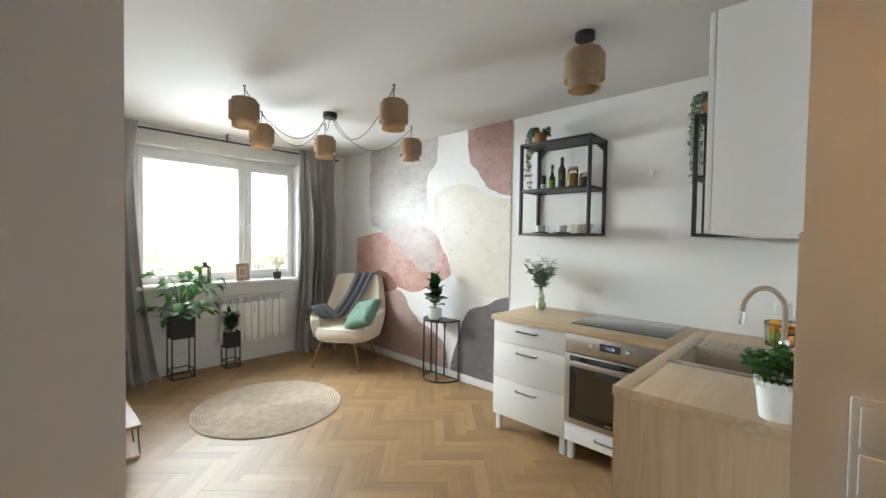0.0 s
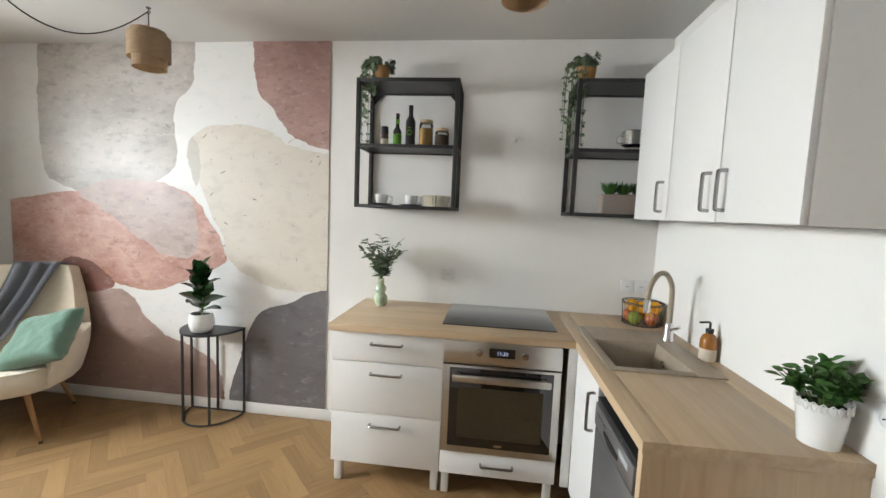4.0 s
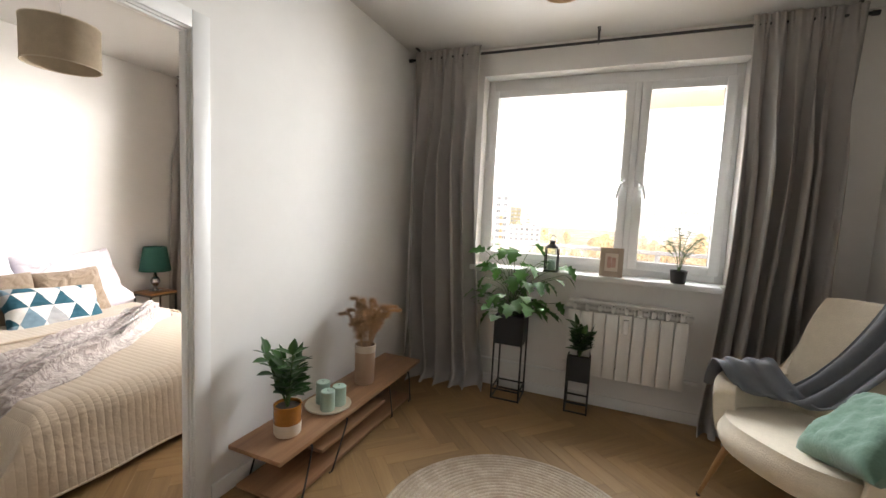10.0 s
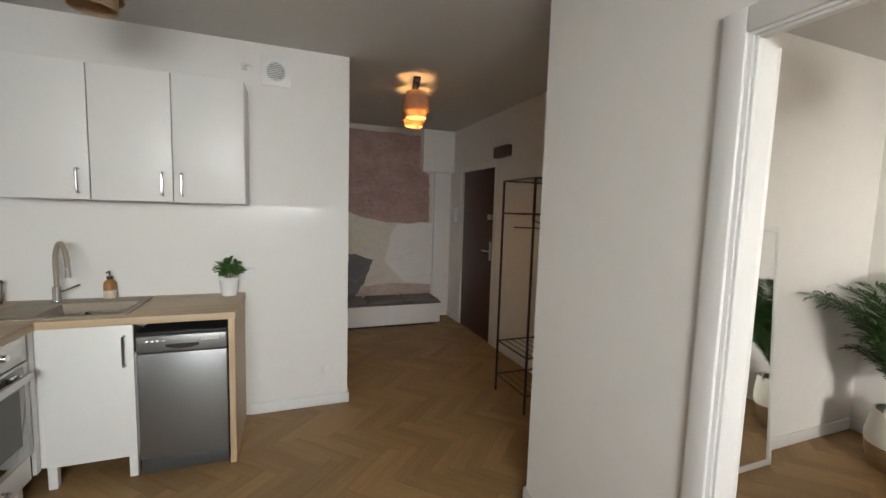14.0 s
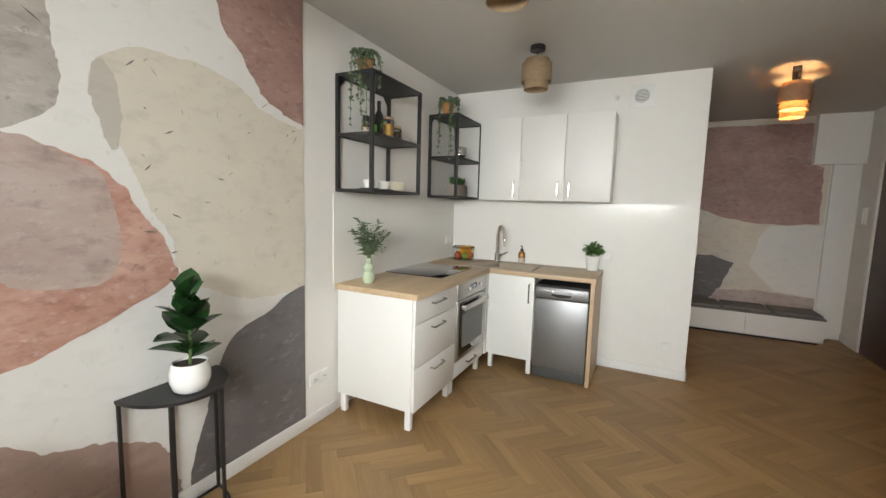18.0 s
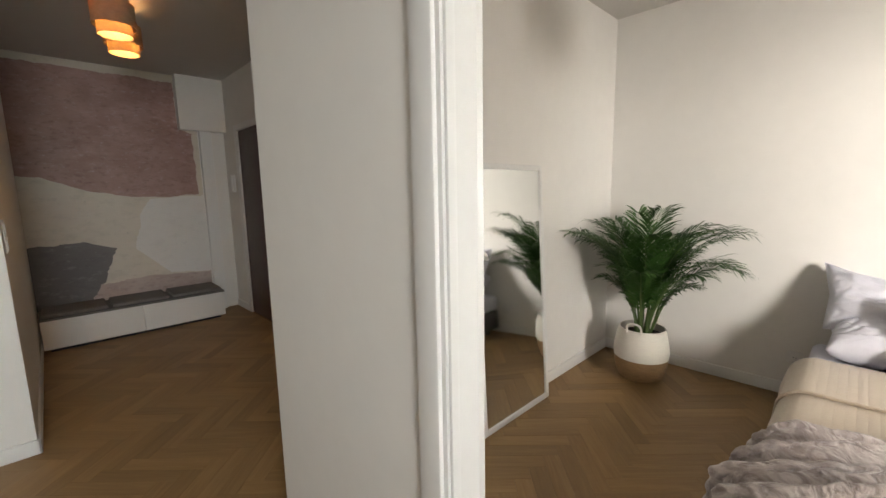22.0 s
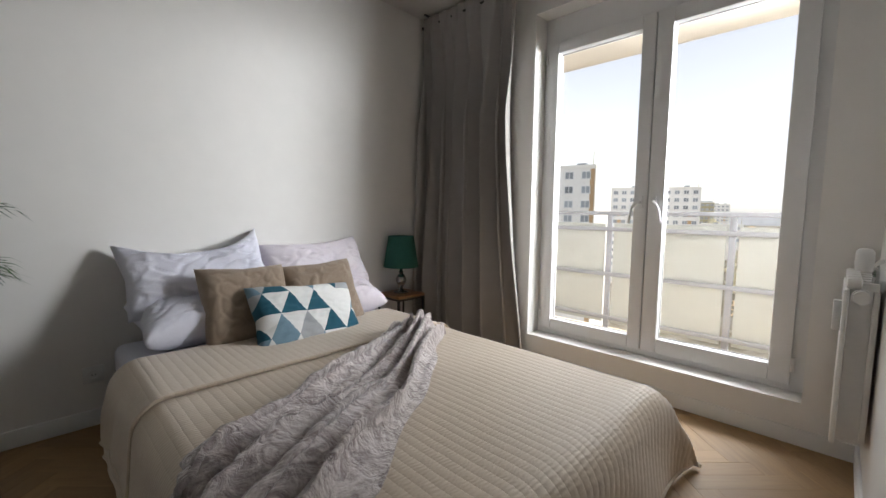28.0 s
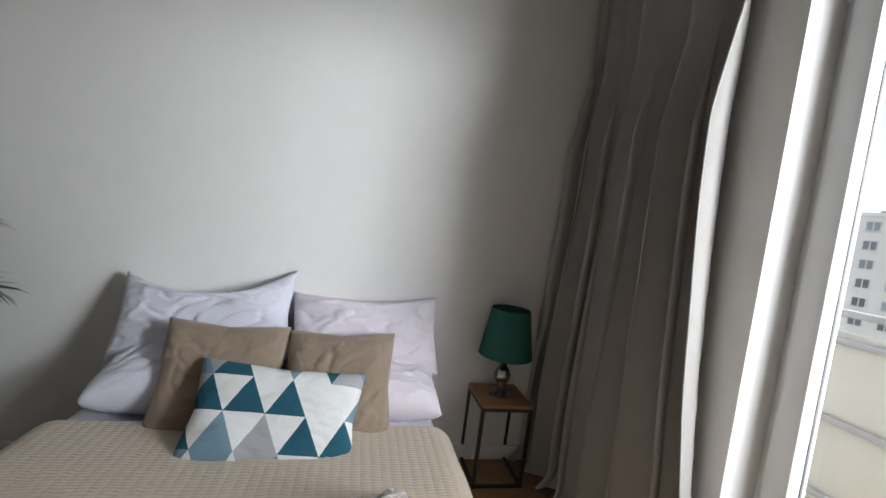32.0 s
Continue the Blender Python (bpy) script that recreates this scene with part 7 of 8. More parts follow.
e = thing("philodendron", -4.505, 1.556, 0.605, "wide spreading plant with lobed leaves in the tall stand", "plant")
rng = random.Random(14)
for i in range(64):
    yaw, tilt = rng.uniform(0, 360), rng.uniform(25, 86) if i < 40 else rng.uniform(5, 48)
    ln = rng.uniform(0.15, 0.37) if i < 40 else rng.uniform(0.32, 0.54)
    a, t = radians(yaw), radians(tilt)
    tip = Vector((max(math.cos(a) * math.sin(t) * ln, -0.13), math.sin(a) * math.sin(t) * ln * 1.15, math.cos(t) * ln + 0.02))
    s = part("stem", tube(B(), smooth_path([(0, 0, 0), (tip.x * 0.35, tip.y * 0.35, tip.z * 0.7), tuple(tip)], 4), 0.003, 5, False, 0.002), STEM, e)
    part("leaf", SPLIT, LEAF_LOBED, s, "", aim(tip, yaw if tip.x > -0.12 else 60 * (1 if tip.y > 0 else -1), rng.uniform(-42, 22), rng.uniform(-35, 35), rng.uniform(0.58, 0.95)))

# palm in a belly basket
e = thing("areca_palm", -1.61, -1.73, 0, "areca palm in a woven basket with a white top", "plant")
part("basket", lathe(B(), [(0, 0), (0.125, 0.0), (0.15, 0.02), (0.168, 0.09), (0.176, 0.16), (0, 0.16)], 40), WICKER, e, "natural seagrass lower half")
part("basket_top", lathe(B(), [(0.176, 0.16), (0.180, 0.20), (0.168, 0.28), (0.150, 0.365), (0.142, 0.365), (0.158, 0.28), (0.165, 0.22), (0, 0.22)], 40), ROPE_WHITE, e, "white painted upper half")
pot_soil(e, 0.15, 0.31)
for s in (-1, 1):
    part("basket_handle", tube(B(), smooth_path([(-0.05, s * 0.146, 0.35), (-0.035, s * 0.15, 0.41), (0.035, s * 0.15, 0.41), (0.05, s * 0.146, 0.35)], 5), 0.007, 7), ROPE_WHITE, e, "white rope handle")
rng = random.Random(8)


PALM_X, PALM_Y = XH0 + 1.61 - 0.03, YS + 1.73 + 0.03   # room left beside and behind it


def palm_frond(parent, yaw, lean, droop, ln):
    """One cane with a feathered blade that leans out and nods over."""
    a = radians(yaw)
    out, pts = Vector((math.cos(a), math.sin(a), 0)), []
    p, n = Vector((math.cos(a) * 0.03 + rng.uniform(-0.02, 0.02), math.sin(a) * 0.03 + rng.uniform(-0.02, 0.02), 0.30)), 26
    side_sway = rng.uniform(-9, 9)
    for k in range(n + 1):
        pts.append(p.copy())
        u = k / n
        th = radians(lean + (droop - lean) * u ** 2.3)
        ya = a + radians(side_sway) * u
        q = p + (Vector((math.cos(ya), math.sin(ya), 0)) * math.sin(th) + Vector((0, 0, math.cos(th)))) * (ln / n)
        q.x, q.y = min(q.x, PALM_X), max(q.y, PALM_Y)
        p = q
    f = part("frond", tube(B(), pts, 0.0075, 6, False, 0.0015), STEM, parent, "arching palm frond")
    b, start = B(), int(n * 0.34)
    for k in range(start, n):
        w = (pts[k + 1] - pts[k]).normalized()
        for half in (0.0, 0.5):
            u = (k + half - start) / (n - start)
            root = pts[k].lerp(pts[k + 1], half)
            for s in (-1, 1):
                sd = w.cross(Vector((0, 0, 1)))
                sd = (sd.normalized() if sd.length > 0.05 else Vector((-out.y, out.x, 0))) * s
                L = (0.245 * math.sin(math.pi * (0.14 + 0.72 * u)) + 0.02) * rng.uniform(0.82, 1.1) * min(1, ln / 0.8)
                ahead = 0.55 + 0.75 * u
                d = (sd * 0.8 + w * ahead + Vector((0, 0, 0.16 + rng.uniform(-0.12, 0.12)))).normalized()
                face = d.cross(w).normalized()
                wide = d.cross(face).normalized() * 0.0058
                drop = rng.uniform(0.18, 0.42) * L
                mid, late, tip = root + d * L * 0.4, root + d * L * 0.75 - Vector((0, 0, drop * 0.35)), root + d * L - Vector((0, 0, drop))
                for v in (mid, late, tip):
                    v.x, v.y = min(v.x, PALM_X + 0.01), max(v.y, PALM_Y - 0.01)
                v0, v1, v2, v3, v4, v5 = [b.verts.new(v) for v in (root, mid + wide, mid - wide, late + wide * 0.8, late - wide * 0.8, tip)]
                b.faces.new((v0, v1, v2))
                b.faces.new((v1, v3, v4, v2))
                b.faces.new((v3, v5, v4))
    tagged(part("leaf_blade", b, LEAF_PALM, f, "narrow green leaflets", None, 0), "narrow green leaflets", "", "", "stuff")


for i in range(8):  # young fronds low round the canes
    palm_frond(e, i * 45 + 15, rng.uniform(7, 18), rng.uniform(66, 98), rng.uniform(0.48, 0.72))
for i in range(10):
    palm_frond(e, i * 36 + 4, rng.uniform(3, 12), rng.uniform(52, 84), rng.uniform(0.68, 0.90))
for yaw, lean, droop, ln in ((25, 11, 88, 0.92), (50, 13, 92, 0.98), (72, 9, 76, 0.98), (184, 10, 98, 1.0), (158, 8, 84, 0.96), (118, 4, 66, 1.02), (215, 6, 74, 0.9), (300, 2, 45, 0.9), (171, 15, 112, 0.84), (197, 16, 118, 0.78)):
    palm_frond(e, yaw, lean, droop, ln)


# trailing plants on the shelves
ROUND = leaf_mesh("leaf", LEAF_GREY, 0.022, 0.018, 0.15, 0.2, 0.8, 4)


TERRA = mat("clay_pot", (0.42, 0.21, 0.08), 0.85, var=0.12, scale=20, bump=0.3, bscale=120)


def trailing(x, y, z, seed, yaw, label):
    e = thing("trailing_plant", x, y, z, label, "plant", "trailing plants")
    part("pot", lathe(B(), [(0, 0), (0.044, 0), (0.054, 0.095), (0.056, 0.10), (0.050, 0.10), (0.045, 0.08), (0, 0.08)], 24), TERRA, e, "small clay coloured pot")
    rng = random.Random(seed)
    for i in range(15):
        a = radians(yaw + rng.uniform(-60, 60)) if i < 12 else rng.uniform(0, 6.28)
        r, drop = rng.uniform(0.07, 0.125), rng.uniform(0.10, 0.46) if i < 12 else rng.uniform(-0.11, -0.06)
        pts = smooth_path([(0, 0, 0.08), (math.cos(a) * r * 0.55, math.sin(a) * r * 0.55, 0.135), (math.cos(a) * r, math.sin(a) * r, 0.09), (math.cos(a) * r * 1.05, math.sin(a) * r * 1.05, 0.05 - drop)], 7)
        s = part("vine", tube(B(), pts, 0.0015, 4), STEM, e)
        for k in range(3, len(pts)):
            for sgn in (-1, 1):
                part("leaf", ROUND, LEAF_GREY, s, "", aim(pts[k], rng.uniform(0, 360), rng.uniform(-60, 10), rng.uniform(-30, 30), rng.uniform(0.8, 1.35)))
    return e


trailing(-1.435, 3.415, Z2 - 0.001, 1, 215, "trailing eucalyptus in a small clay coloured pot on the shelf")
trailing(-0.220, 3.415, Z2 - 0.001, 2, 200, "trailing eucalyptus in a small clay coloured pot on the corner shelf")

SPRIG = leaf_mesh("leaf", LEAF_GREY, 0.060, 0.024, 0.15, 0.2, 0.7, 5)
e = thing("flower_vase", -1.395, 3.405, CT, "pale green bubble vase with eucalyptus branches", "vase")
part("vase", lathe(B(), [(0, 0), (0.028, 0), (0.040, 0.02), (0.044, 0.042), (0.038, 0.066), (0.024, 0.080), (0.033, 0.098), (0.034, 0.114), (0.026, 0.128), (0.018, 0.136), (0.022, 0.152), (0.018, 0.165), (0.021, 0.172), (0.016, 0.172), (0.012, 0.15), (0, 0.15)], 28), mat("celadon_glaze", (0.46, 0.56, 0.40), 0.2, var=0.04, coat=0.4), e, "pale green glazed vase")
rng = random.Random(6)
for i in range(15):
    a, r, h = i * 2.4, rng.uniform(0.03, 0.13), rng.uniform(0.29, 0.43)
    pts = smooth_path([(0, 0, 0.15), (math.cos(a) * r * 0.3, math.sin(a) * r * 0.3, h * 0.7), (math.cos(a) * r, math.sin(a) * r, h)], 6)
    s = part("branch", tube(B(), pts, 0.002, 5), STEM, e)
    for k in range(4, len(pts)):
        for sgn in (-1, 1):
            part("leaf", SPRIG, LEAF_GREY if i % 3 else LEAF, s, "", aim(pts[k], math.degrees(a) + sgn * rng.uniform(40, 100), rng.uniform(0, 45), rng.uniform(-30, 30), rng.uniform(0.7, 1.15)))

HERB = leaf_mesh("leaf", LEAF, 0.030, 0.020, 0.1, 0.25, 0.75, 4)


def bush(e, z, r, h, n, seed, leafm, big=1.0):
    rng = random.Random(seed)
    for i in range(n):
        a, k = rng.uniform(0, 6.283), math.sqrt(rng.random())
        top = Vector((math.cos(a) * r * k, math.sin(a) * r * k, z + h * (1 - 0.55 * k * k) * rng.uniform(0.75, 1.05)))
        s = part("sprig", tube(B(), [(top.x * 0.25, top.y * 0.25, z - 0.01), tuple(top)], 0.0014, 4), STEM, e)
        for q in range(8):
            p = Vector((top.x * 0.25, top.y * 0.25, z)).lerp(top, 0.35 + 0.65 * q / 7)
            part("leaf", leafm, LEAF, s, "", aim(p, rng.uniform(0, 360), rng.uniform(-5, 55), rng.uniform(-30, 30), big * rng.uniform(0.8, 1.2)))


e = thing("herb_pot", 0.230, 2.135, CT, "bushy green herb in a white lace-edged metal pot", "plant")
part("pot", lathe(B(), [(0, 0), (0.048, 0), (0.062, 0.125), (0.058, 0.125), (0.05, 0.10), (0, 0.10)], 36), CERAMIC, e, "white metal pot")
b = B()
for i in range(20):
    a = i * 2 * math.pi / 20
    tube(b, [(0.0625 * math.cos(a + 0.11 * math.cos(t)), 0.0625 * math.sin(a + 0.11 * math.cos(t)), 0.118 + 0.013 * math.sin(t)) for t in [k * 0.785 for k in range(8)]], 0.0018, 5, True)
part("lace_rim", b, CERAMIC, e, "punched lace rim")
pot_soil(e, 0.055, 0.112)
bush(e, 0.12, 0.105, 0.125, 34, 5, HERB, 1.15)
e = thing("herb_box", 0.04, 3.42, Z0, "green herbs in a taupe trough on the corner shelf", "plant")
part("pot", box(B(), -0.13, 0.13, -0.055, 0.055, 0, 0.115, 0.008), mat("taupe_trough", (0.34, 0.285, 0.245), 0.8, var=0.06), e, "taupe ceramic trough", None, 30)
for dx in (-0.08, 0.0, 0.08):
    sub = part("herb_clump", disc(B(), 0.045, 0.112, 0.118, dx, 0, 14), SOIL, e)
    rng = random.Random(40 + int(dx * 100))
    b = B()
    for i in range(90):
        a, r, h = rng.uniform(0, 6.28), 0.055 * math.sqrt(rng.random()), rng.uniform(0.03, 0.085)
        p0 = Vector((dx + math.cos(a) * r * 0.4, math.sin(a) * r * 0.5, 0.115))
        p1 = p0 + Vector((math.cos(a) * r * 0.7, math.sin(a) * r * 0.6, h))
        sd = Vector((-math.sin(a), math.cos(a), 0)) * 0.007
        b.faces.new([b.verts.new(q) for q in (p0, p0.lerp(p1, 0.6) + sd, p1, p0.lerp(p1, 0.6) - sd)])
    part("grass_leaves", b, LEAF, sub, "", None, 0)

e = thing("sill_plant", -4.60, 2.61, 0.953, "spindly yellow-green plant in a black pot on the sill", "plant")
part("pot", lathe(B(), [(0, 0), (0.042, 0), (0.052, 0.085), (0.047, 0.085), (0.04, 0.07), (0, 0.07)], 24), BLACK, e, "black pot")
rng = random.Random(15)
for i in range(13):
    a, r, h = i * 2.4, rng.uniform(0.03, 0.16), rng.uniform(0.20, 0.37)
    pts = smooth_path([(0, 0, 0.07), (math.cos(a) * r * 0.4, math.sin(a) * r * 0.4, h * 0.75), (math.cos(a) * r, math.sin(a) * r, h)], 5)
    s = part("stem", tube(B(), pts, 0.002, 4), STEM, e)
    for k in range(5, len(pts)):
        for sgn in (-1, 1):
            part("leaf", SPRIG, LEAF_YELLOW, s, "", aim(pts[k], math.degrees(a) + sgn * 60, rng.uniform(-10, 30), 0, rng.uniform(0.6, 1.0)))

# ---- things on the window sill ----
e = thing("lantern", -4.585, 1.80, 0.953, "small black metal lantern with glass sides", "lantern")
part("base", box(B(), -0.05, 0.05, -0.05, 0.05, 0, 0.012, 0.002), BLACK, e, "", None, 30)
part("roof", lathe(B(), [(0.068, 0.17), (0.05, 0.185), (0.025, 0.20), (0.025, 0.22), (0.03, 0.225), (0, 0.23)], 4, 0, 0, pose(0, 0, 0, 0, 0, 45)), BLACK, e, "", None, 30)
for sx in (-1, 1):
    for sy in (-1, 1):
        part("corner_post", box(B(), sx * 0.043 - 0.004, sx * 0.043 + 0.004, sy * 0.043 - 0.004, sy * 0.043 + 0.004, 0.012, 0.17), BLACK, e, "", None, 0)
for a in range(4):
    p = part("glass_side", box(B(), -0.039, 0.039, -0.044, -0.042, 0.014, 0.168), JAR, e, "", pose(0, 0, 0, 0, 0, 90 * a), 0)
part("ring", tube(B(), [(0, 0.02 * math.cos(t * 0.5), 0.245 + 0.018 * math.sin(t * 0.5)) for t in range(13)], 0.002, 5), BLACK, e)
part("candle", disc(B(), 0.026, 0.012, 0.085, n=20), CANDLE, e, "pale green candle")
e = thing("picture_frame", -4.60, 2.20, 0.953, "taupe picture frame with a pink abstract print on the sill", "picture")
M = Euler((0, radians(-9), 0)).to_matrix().to_4x4()
b = B()
for y0, y1, z0, z1 in ((-0.075, -0.042, 0, 0.20), (0.042, 0.075, 0, 0.20), (-0.042, 0.042, 0, 0.038), (-0.042, 0.042, 0.162, 0.20)):
    box(b, 0.0, 0.018, y0, y1, z0, z1, 0.002)
part("frame", b, mat("taupe_frame", (0.40, 0.315, 0.245), 0.6), e, "", M, 30)
part("print", box(B(), 0.004, 0.008, -0.043, 0.043, 0.037, 0.163), mat("cream_paper", (0.68, 0.60, 0.52), 0.8), e, "cream paper", M, 0)
for y0, y1, z0, z1 in ((-0.028, -0.001, 0.06, 0.14), (0.001, 0.028, 0.065, 0.135)):
    part("shape", box(B(), 0.008, 0.0085, y0, y1, z0, z1), MUR_PINK, e, "pink shape", M, 0)

# ---- things on the bench ----
e = thing("candle_tray", -3.36, 0.80, BH, "round cream tray with three pale green pillar candles", "tray")
part("tray", lathe(B(), [(0, 0), (0.105, 0), (0.125, 0.012), (0.123, 0.018), (0.10, 0.008), (0, 0.008)], 36), STONEWARE, e)
for i, (x, y, h) in enumerate(((0.045, 0.03, 0.105), (-0.035, 0.045, 0.105), (-0.01, -0.045, 0.12))):
    cd = thing("pillar_candle", -3.36 + x, 0.80 + y, BH + 0.008, "pale green pillar candle on the tray", "candle", "pillar candles")
    part("wax", lathe(B(), [(0, 0), (0.037, 0), (0.038, 0.004), (0.038, h - 0.004), (0.034, h), (0.01, h - 0.004), (0, h - 0.004)], 28), CANDLE, cd)
    part("wick", tube(B(), [(0, 0, h - 0.004), (0.002, 0, h + 0.008)], 0.0012, 5), BLACK_MATT, cd)
e = thing("pampas_vase", -3.72, 0.80, BH, "beige cylinder vase of dried pampas grass", "vase")
part("vase", lathe(B(), [(0, 0), (0.055, 0), (0.060, 0.01), (0.064, 0.245), (0.058, 0.245), (0.054, 0.15), (0, 0.15)], 32), mat("beige_vase", (0.44, 0.305, 0.215), 0.8, var=0.06, scale=12), e, "matt beige cylinder")
part("vase_band", lathe(B(), [(0.0632, 0.205), (0.0655, 0.207), (0.0660, 0.248), (0.0630, 0.250), (0.058, 0.249)], 32), STONEWARE, e, "cream rim band")
rng = random.Random(9)
for i in range(32):
    a, r, h = rng.uniform(0, 6.28), rng.uniform(0.03, 0.19), rng.uniform(0.36, 0.53)
    if math.sin(a) < 0:
        r *= 0.75
    pts = smooth_path([(0, 0, 0.15), (math.cos(a) * (0.03 + r * 0.22), math.sin(a) * (0.03 + r * 0.22), h * 0.70), (math.cos(a) * r * 0.75, math.sin(a) * r * 0.75, h * 0.97), (math.cos(a) * r * 1.1, math.sin(a) * r * 1.1, h)], 6)
    s = part("stalk", tube(B(), pts, 0.0015, 4), DRIED, e)
    b = B()
    for k in range(7, len(pts)):
        along = (pts[k] - pts[k - 1]).normalized()
        full = 1.0 - 0.55 * (k - 7) / (len(pts) - 7)
        for q in range(34):
            d = (along * rng.uniform(0.5, 1.4) + Vector((rng.uniform(-1, 1), rng.uniform(-1, 1), rng.uniform(-0.8, 0.6))) * full).normalized() * rng.uniform(0.022, 0.052)
            sd = d.orthogonal().normalized() * 0.0015
            p = pts[k] + Vector((rng.uniform(-1, 1), rng.uniform(-1, 1), rng.uniform(-1, 1))) * 0.008
            b.faces.new([b.verts.new(w) for w in (p - sd, p + d, p + sd)])
    part("plume", b, DRIED, s, "feathery dried plume", None, 0)

# ---- things on the worktop ----
e = thing("fruit_basket", 0.190, 3.395, CT, "round black wire basket of fruit", "basket")
for z, r in ((0.004, 0.105), (0.13, 0.112), (0.122, 0.112)):
    part("wire_ring", tube(B(), [(r * math.cos(a * 0.1745), r * math.sin(a * 0.1745), z) for a in range(36)], 0.0028, 5, True), BLACK, e)
for i in range(24):
    a = i * math.pi / 12
    part("wire", tube(B(), [(0.02 * math.cos(a), 0.02 * math.sin(a), 0.004), (0.105 * math.cos(a), 0.105 * math.sin(a), 0.004), (0.112 * math.cos(a), 0.112 * math.sin(a), 0.128)], 0.0014, 4), BLACK, e)
FRUIT = {"red": mat("red_apple", (0.36, 0.035, 0.02), 0.3, var=0.3, scale=18, second=(0.42, 0.16, 0.04)), "green": mat("green_apple", (0.22, 0.26, 0.04), 0.3, var=0.15, scale=18),
         "pink": mat("blushed_apple", (0.50, 0.09, 0.05), 0.3, var=0.3, scale=14, second=(0.55, 0.36, 0.08)), "orange": mat("orange_peel", (0.70, 0.33, 0.015), 0.45, var=0.06, scale=30, bump=0.3, bscale=300)}
for i, (x, y, z, r, k) in enumerate(((-0.055, -0.045, 0.043, 0.038, "green"), (0.03, -0.06, 0.043, 0.038, "pink"), (0.065, 0.02, 0.043, 0.038, "orange"), (-0.06, 0.035, 0.043, 0.038, "red"), (0.0, 0.06, 0.043, 0.038, "orange"),
                                     (-0.012, -0.012, 0.098, 0.039, "orange"), (0.055, -0.035, 0.105, 0.037, "orange"), (-0.062, -0.01, 0.11, 0.036, "orange"))):
    nm = "orange" if k == "orange" else "apple"
    f = thing(nm, 0.190 + x, 3.395 + y, CT + z - r, {"red": "red apple in the wire basket", "pink": "red and yellow apple in the wire basket", "green": "green apple in the wire basket", "orange": "orange in the wire basket"}[k], "fruit", "fruit in the basket", i * 50)
    part("fruit_skin", lathe(B(), [(0, 0.006), (r * 0.35, 0.001), (r * 0.8, r * 0.45), (r, r), (r * 0.85, r * 1.55), (r * 0.4, r * 1.93), (0, r * 1.82)], 18), FRUIT[k], f)
    part("stalk", tube(B(), [(0, 0, r * 1.8), (0.003, 0, r * 2.1)], 0.0013, 5), BARK, f)
e = thing("soap_bottle", 0.262, 2.80, CT, "amber and cream soap dispenser with a black pump", "soap dispenser")
part("bottle", lathe(B(), [(0.034, 0.055), (0.034, 0.09), (0.026, 0.112), (0.014, 0.12), (0.014, 0.128), (0, 0.128)], 24), AMBER, e, "amber upper part")
part("bottle_foot", lathe(B(), [(0, 0), (0.030, 0), (0.034, 0.006), (0.034, 0.056), (0, 0.056)], 24), STONEWARE, e, "cream lower part")
part("pump", tube(disc(B(), 0.016, 0.124, 0.142, n=16), [(0, 0, 0.14), (0, 0, 0.168), (-0.005, 0, 0.172), (-0.045, 0, 0.168)], 0.005, 8), BLACK_MATT, e, "black pump head")

# ---- things on the shelves ----
def jar(x, y, z, r, h, fill, label, lid=True):
    e = thing("storage_jar", x, y, z, label, "jar", "storage jars")
    part("contents", disc(B(), r - 0.004, 0.004, h * 0.78, n=24), fill, e)
    part("glass_wall", lathe(B(), [(r - 0.002, 0.002), (r, 0.004), (r, h - 0.01), (r - 0.008, h)], 28), JAR, e, "clear glass")
    if lid:
        part("lid", disc(B(), r * 0.93, h, h + 0.016, n=28), OAK_TOP, e, "round wooden lid")


def bottle(x, y, z, r, h, m, label, neck=0.3):
    e = thing("bottle", x, y, z, label, "bottle", "bottles on the shelf")
    part("glass_body", lathe(B(), [(0, 0), (r, 0.0), (r, h * (0.85 - neck)), (r * 0.45, h * (0.98 - neck)), (r * 0.40, h * 0.93), (0, h * 0.93)], 24), m, e)
    part("cap", disc(B(), r * 0.46, h * 0.90, h, n=16), BLACK, e, "black cap")
    return e


PASTA = mat("dry_pasta", (0.50, 0.29, 0.09), 0.7, var=0.35, scale=60, bump=0.8, bscale=140)
COFFEE = mat("dark_coffee_beans", (0.06, 0.03, 0.015), 0.5, var=0.4, scale=60, bump=0.8, bscale=160)
GREEN_GLASS = mat("dark_green_glass", (0.012, 0.022, 0.010), 0.08, var=0.1, coat=0.4)
LABEL_GREEN = mat("green_label", (0.10, 0.30, 0.02), 0.6, var=0.1)
e = thing("spice_grinder", -1.405, 3.43, Z1, "small spice grinder with a black cap", "grinder")
part("glass_body", lathe(B(), [(0, 0), (0.022, 0), (0.024, 0.07), (0.018, 0.085), (0, 0.085)], 20), COFFEE, e)
part("cap", disc(B(), 0.024, 0.085, 0.13, n=20, r1=0.021), BLACK_MATT, e)
part("label", lathe(B(), [(0.0238, 0.02), (0.0242, 0.055)], 20), STONEWARE, e)
e = bottle(-1.325, 3.43, Z1, 0.026, 0.21, GREEN_GLASS, "small oil bottle with a green label", 0.36)
part("label", lathe(B(), [(0.0265, 0.02), (0.0265, 0.085)], 22), LABEL_GREEN, e, "bright green label")
part("neck_band", lathe(B(), [(0.0125, 0.145), (0.0125, 0.175)], 16), LABEL_GREEN, e)
e = bottle(-1.245, 3.44, Z1, 0.030, 0.262, BLACK, "tall black oil bottle with a green emblem", 0.22)
b = tube(B(), [(0.014 * math.cos(t * 0.524), -0.0305, 0.095 + 0.014 * math.sin(t * 0.524)) for t in range(12)], 0.0035, 5, True)
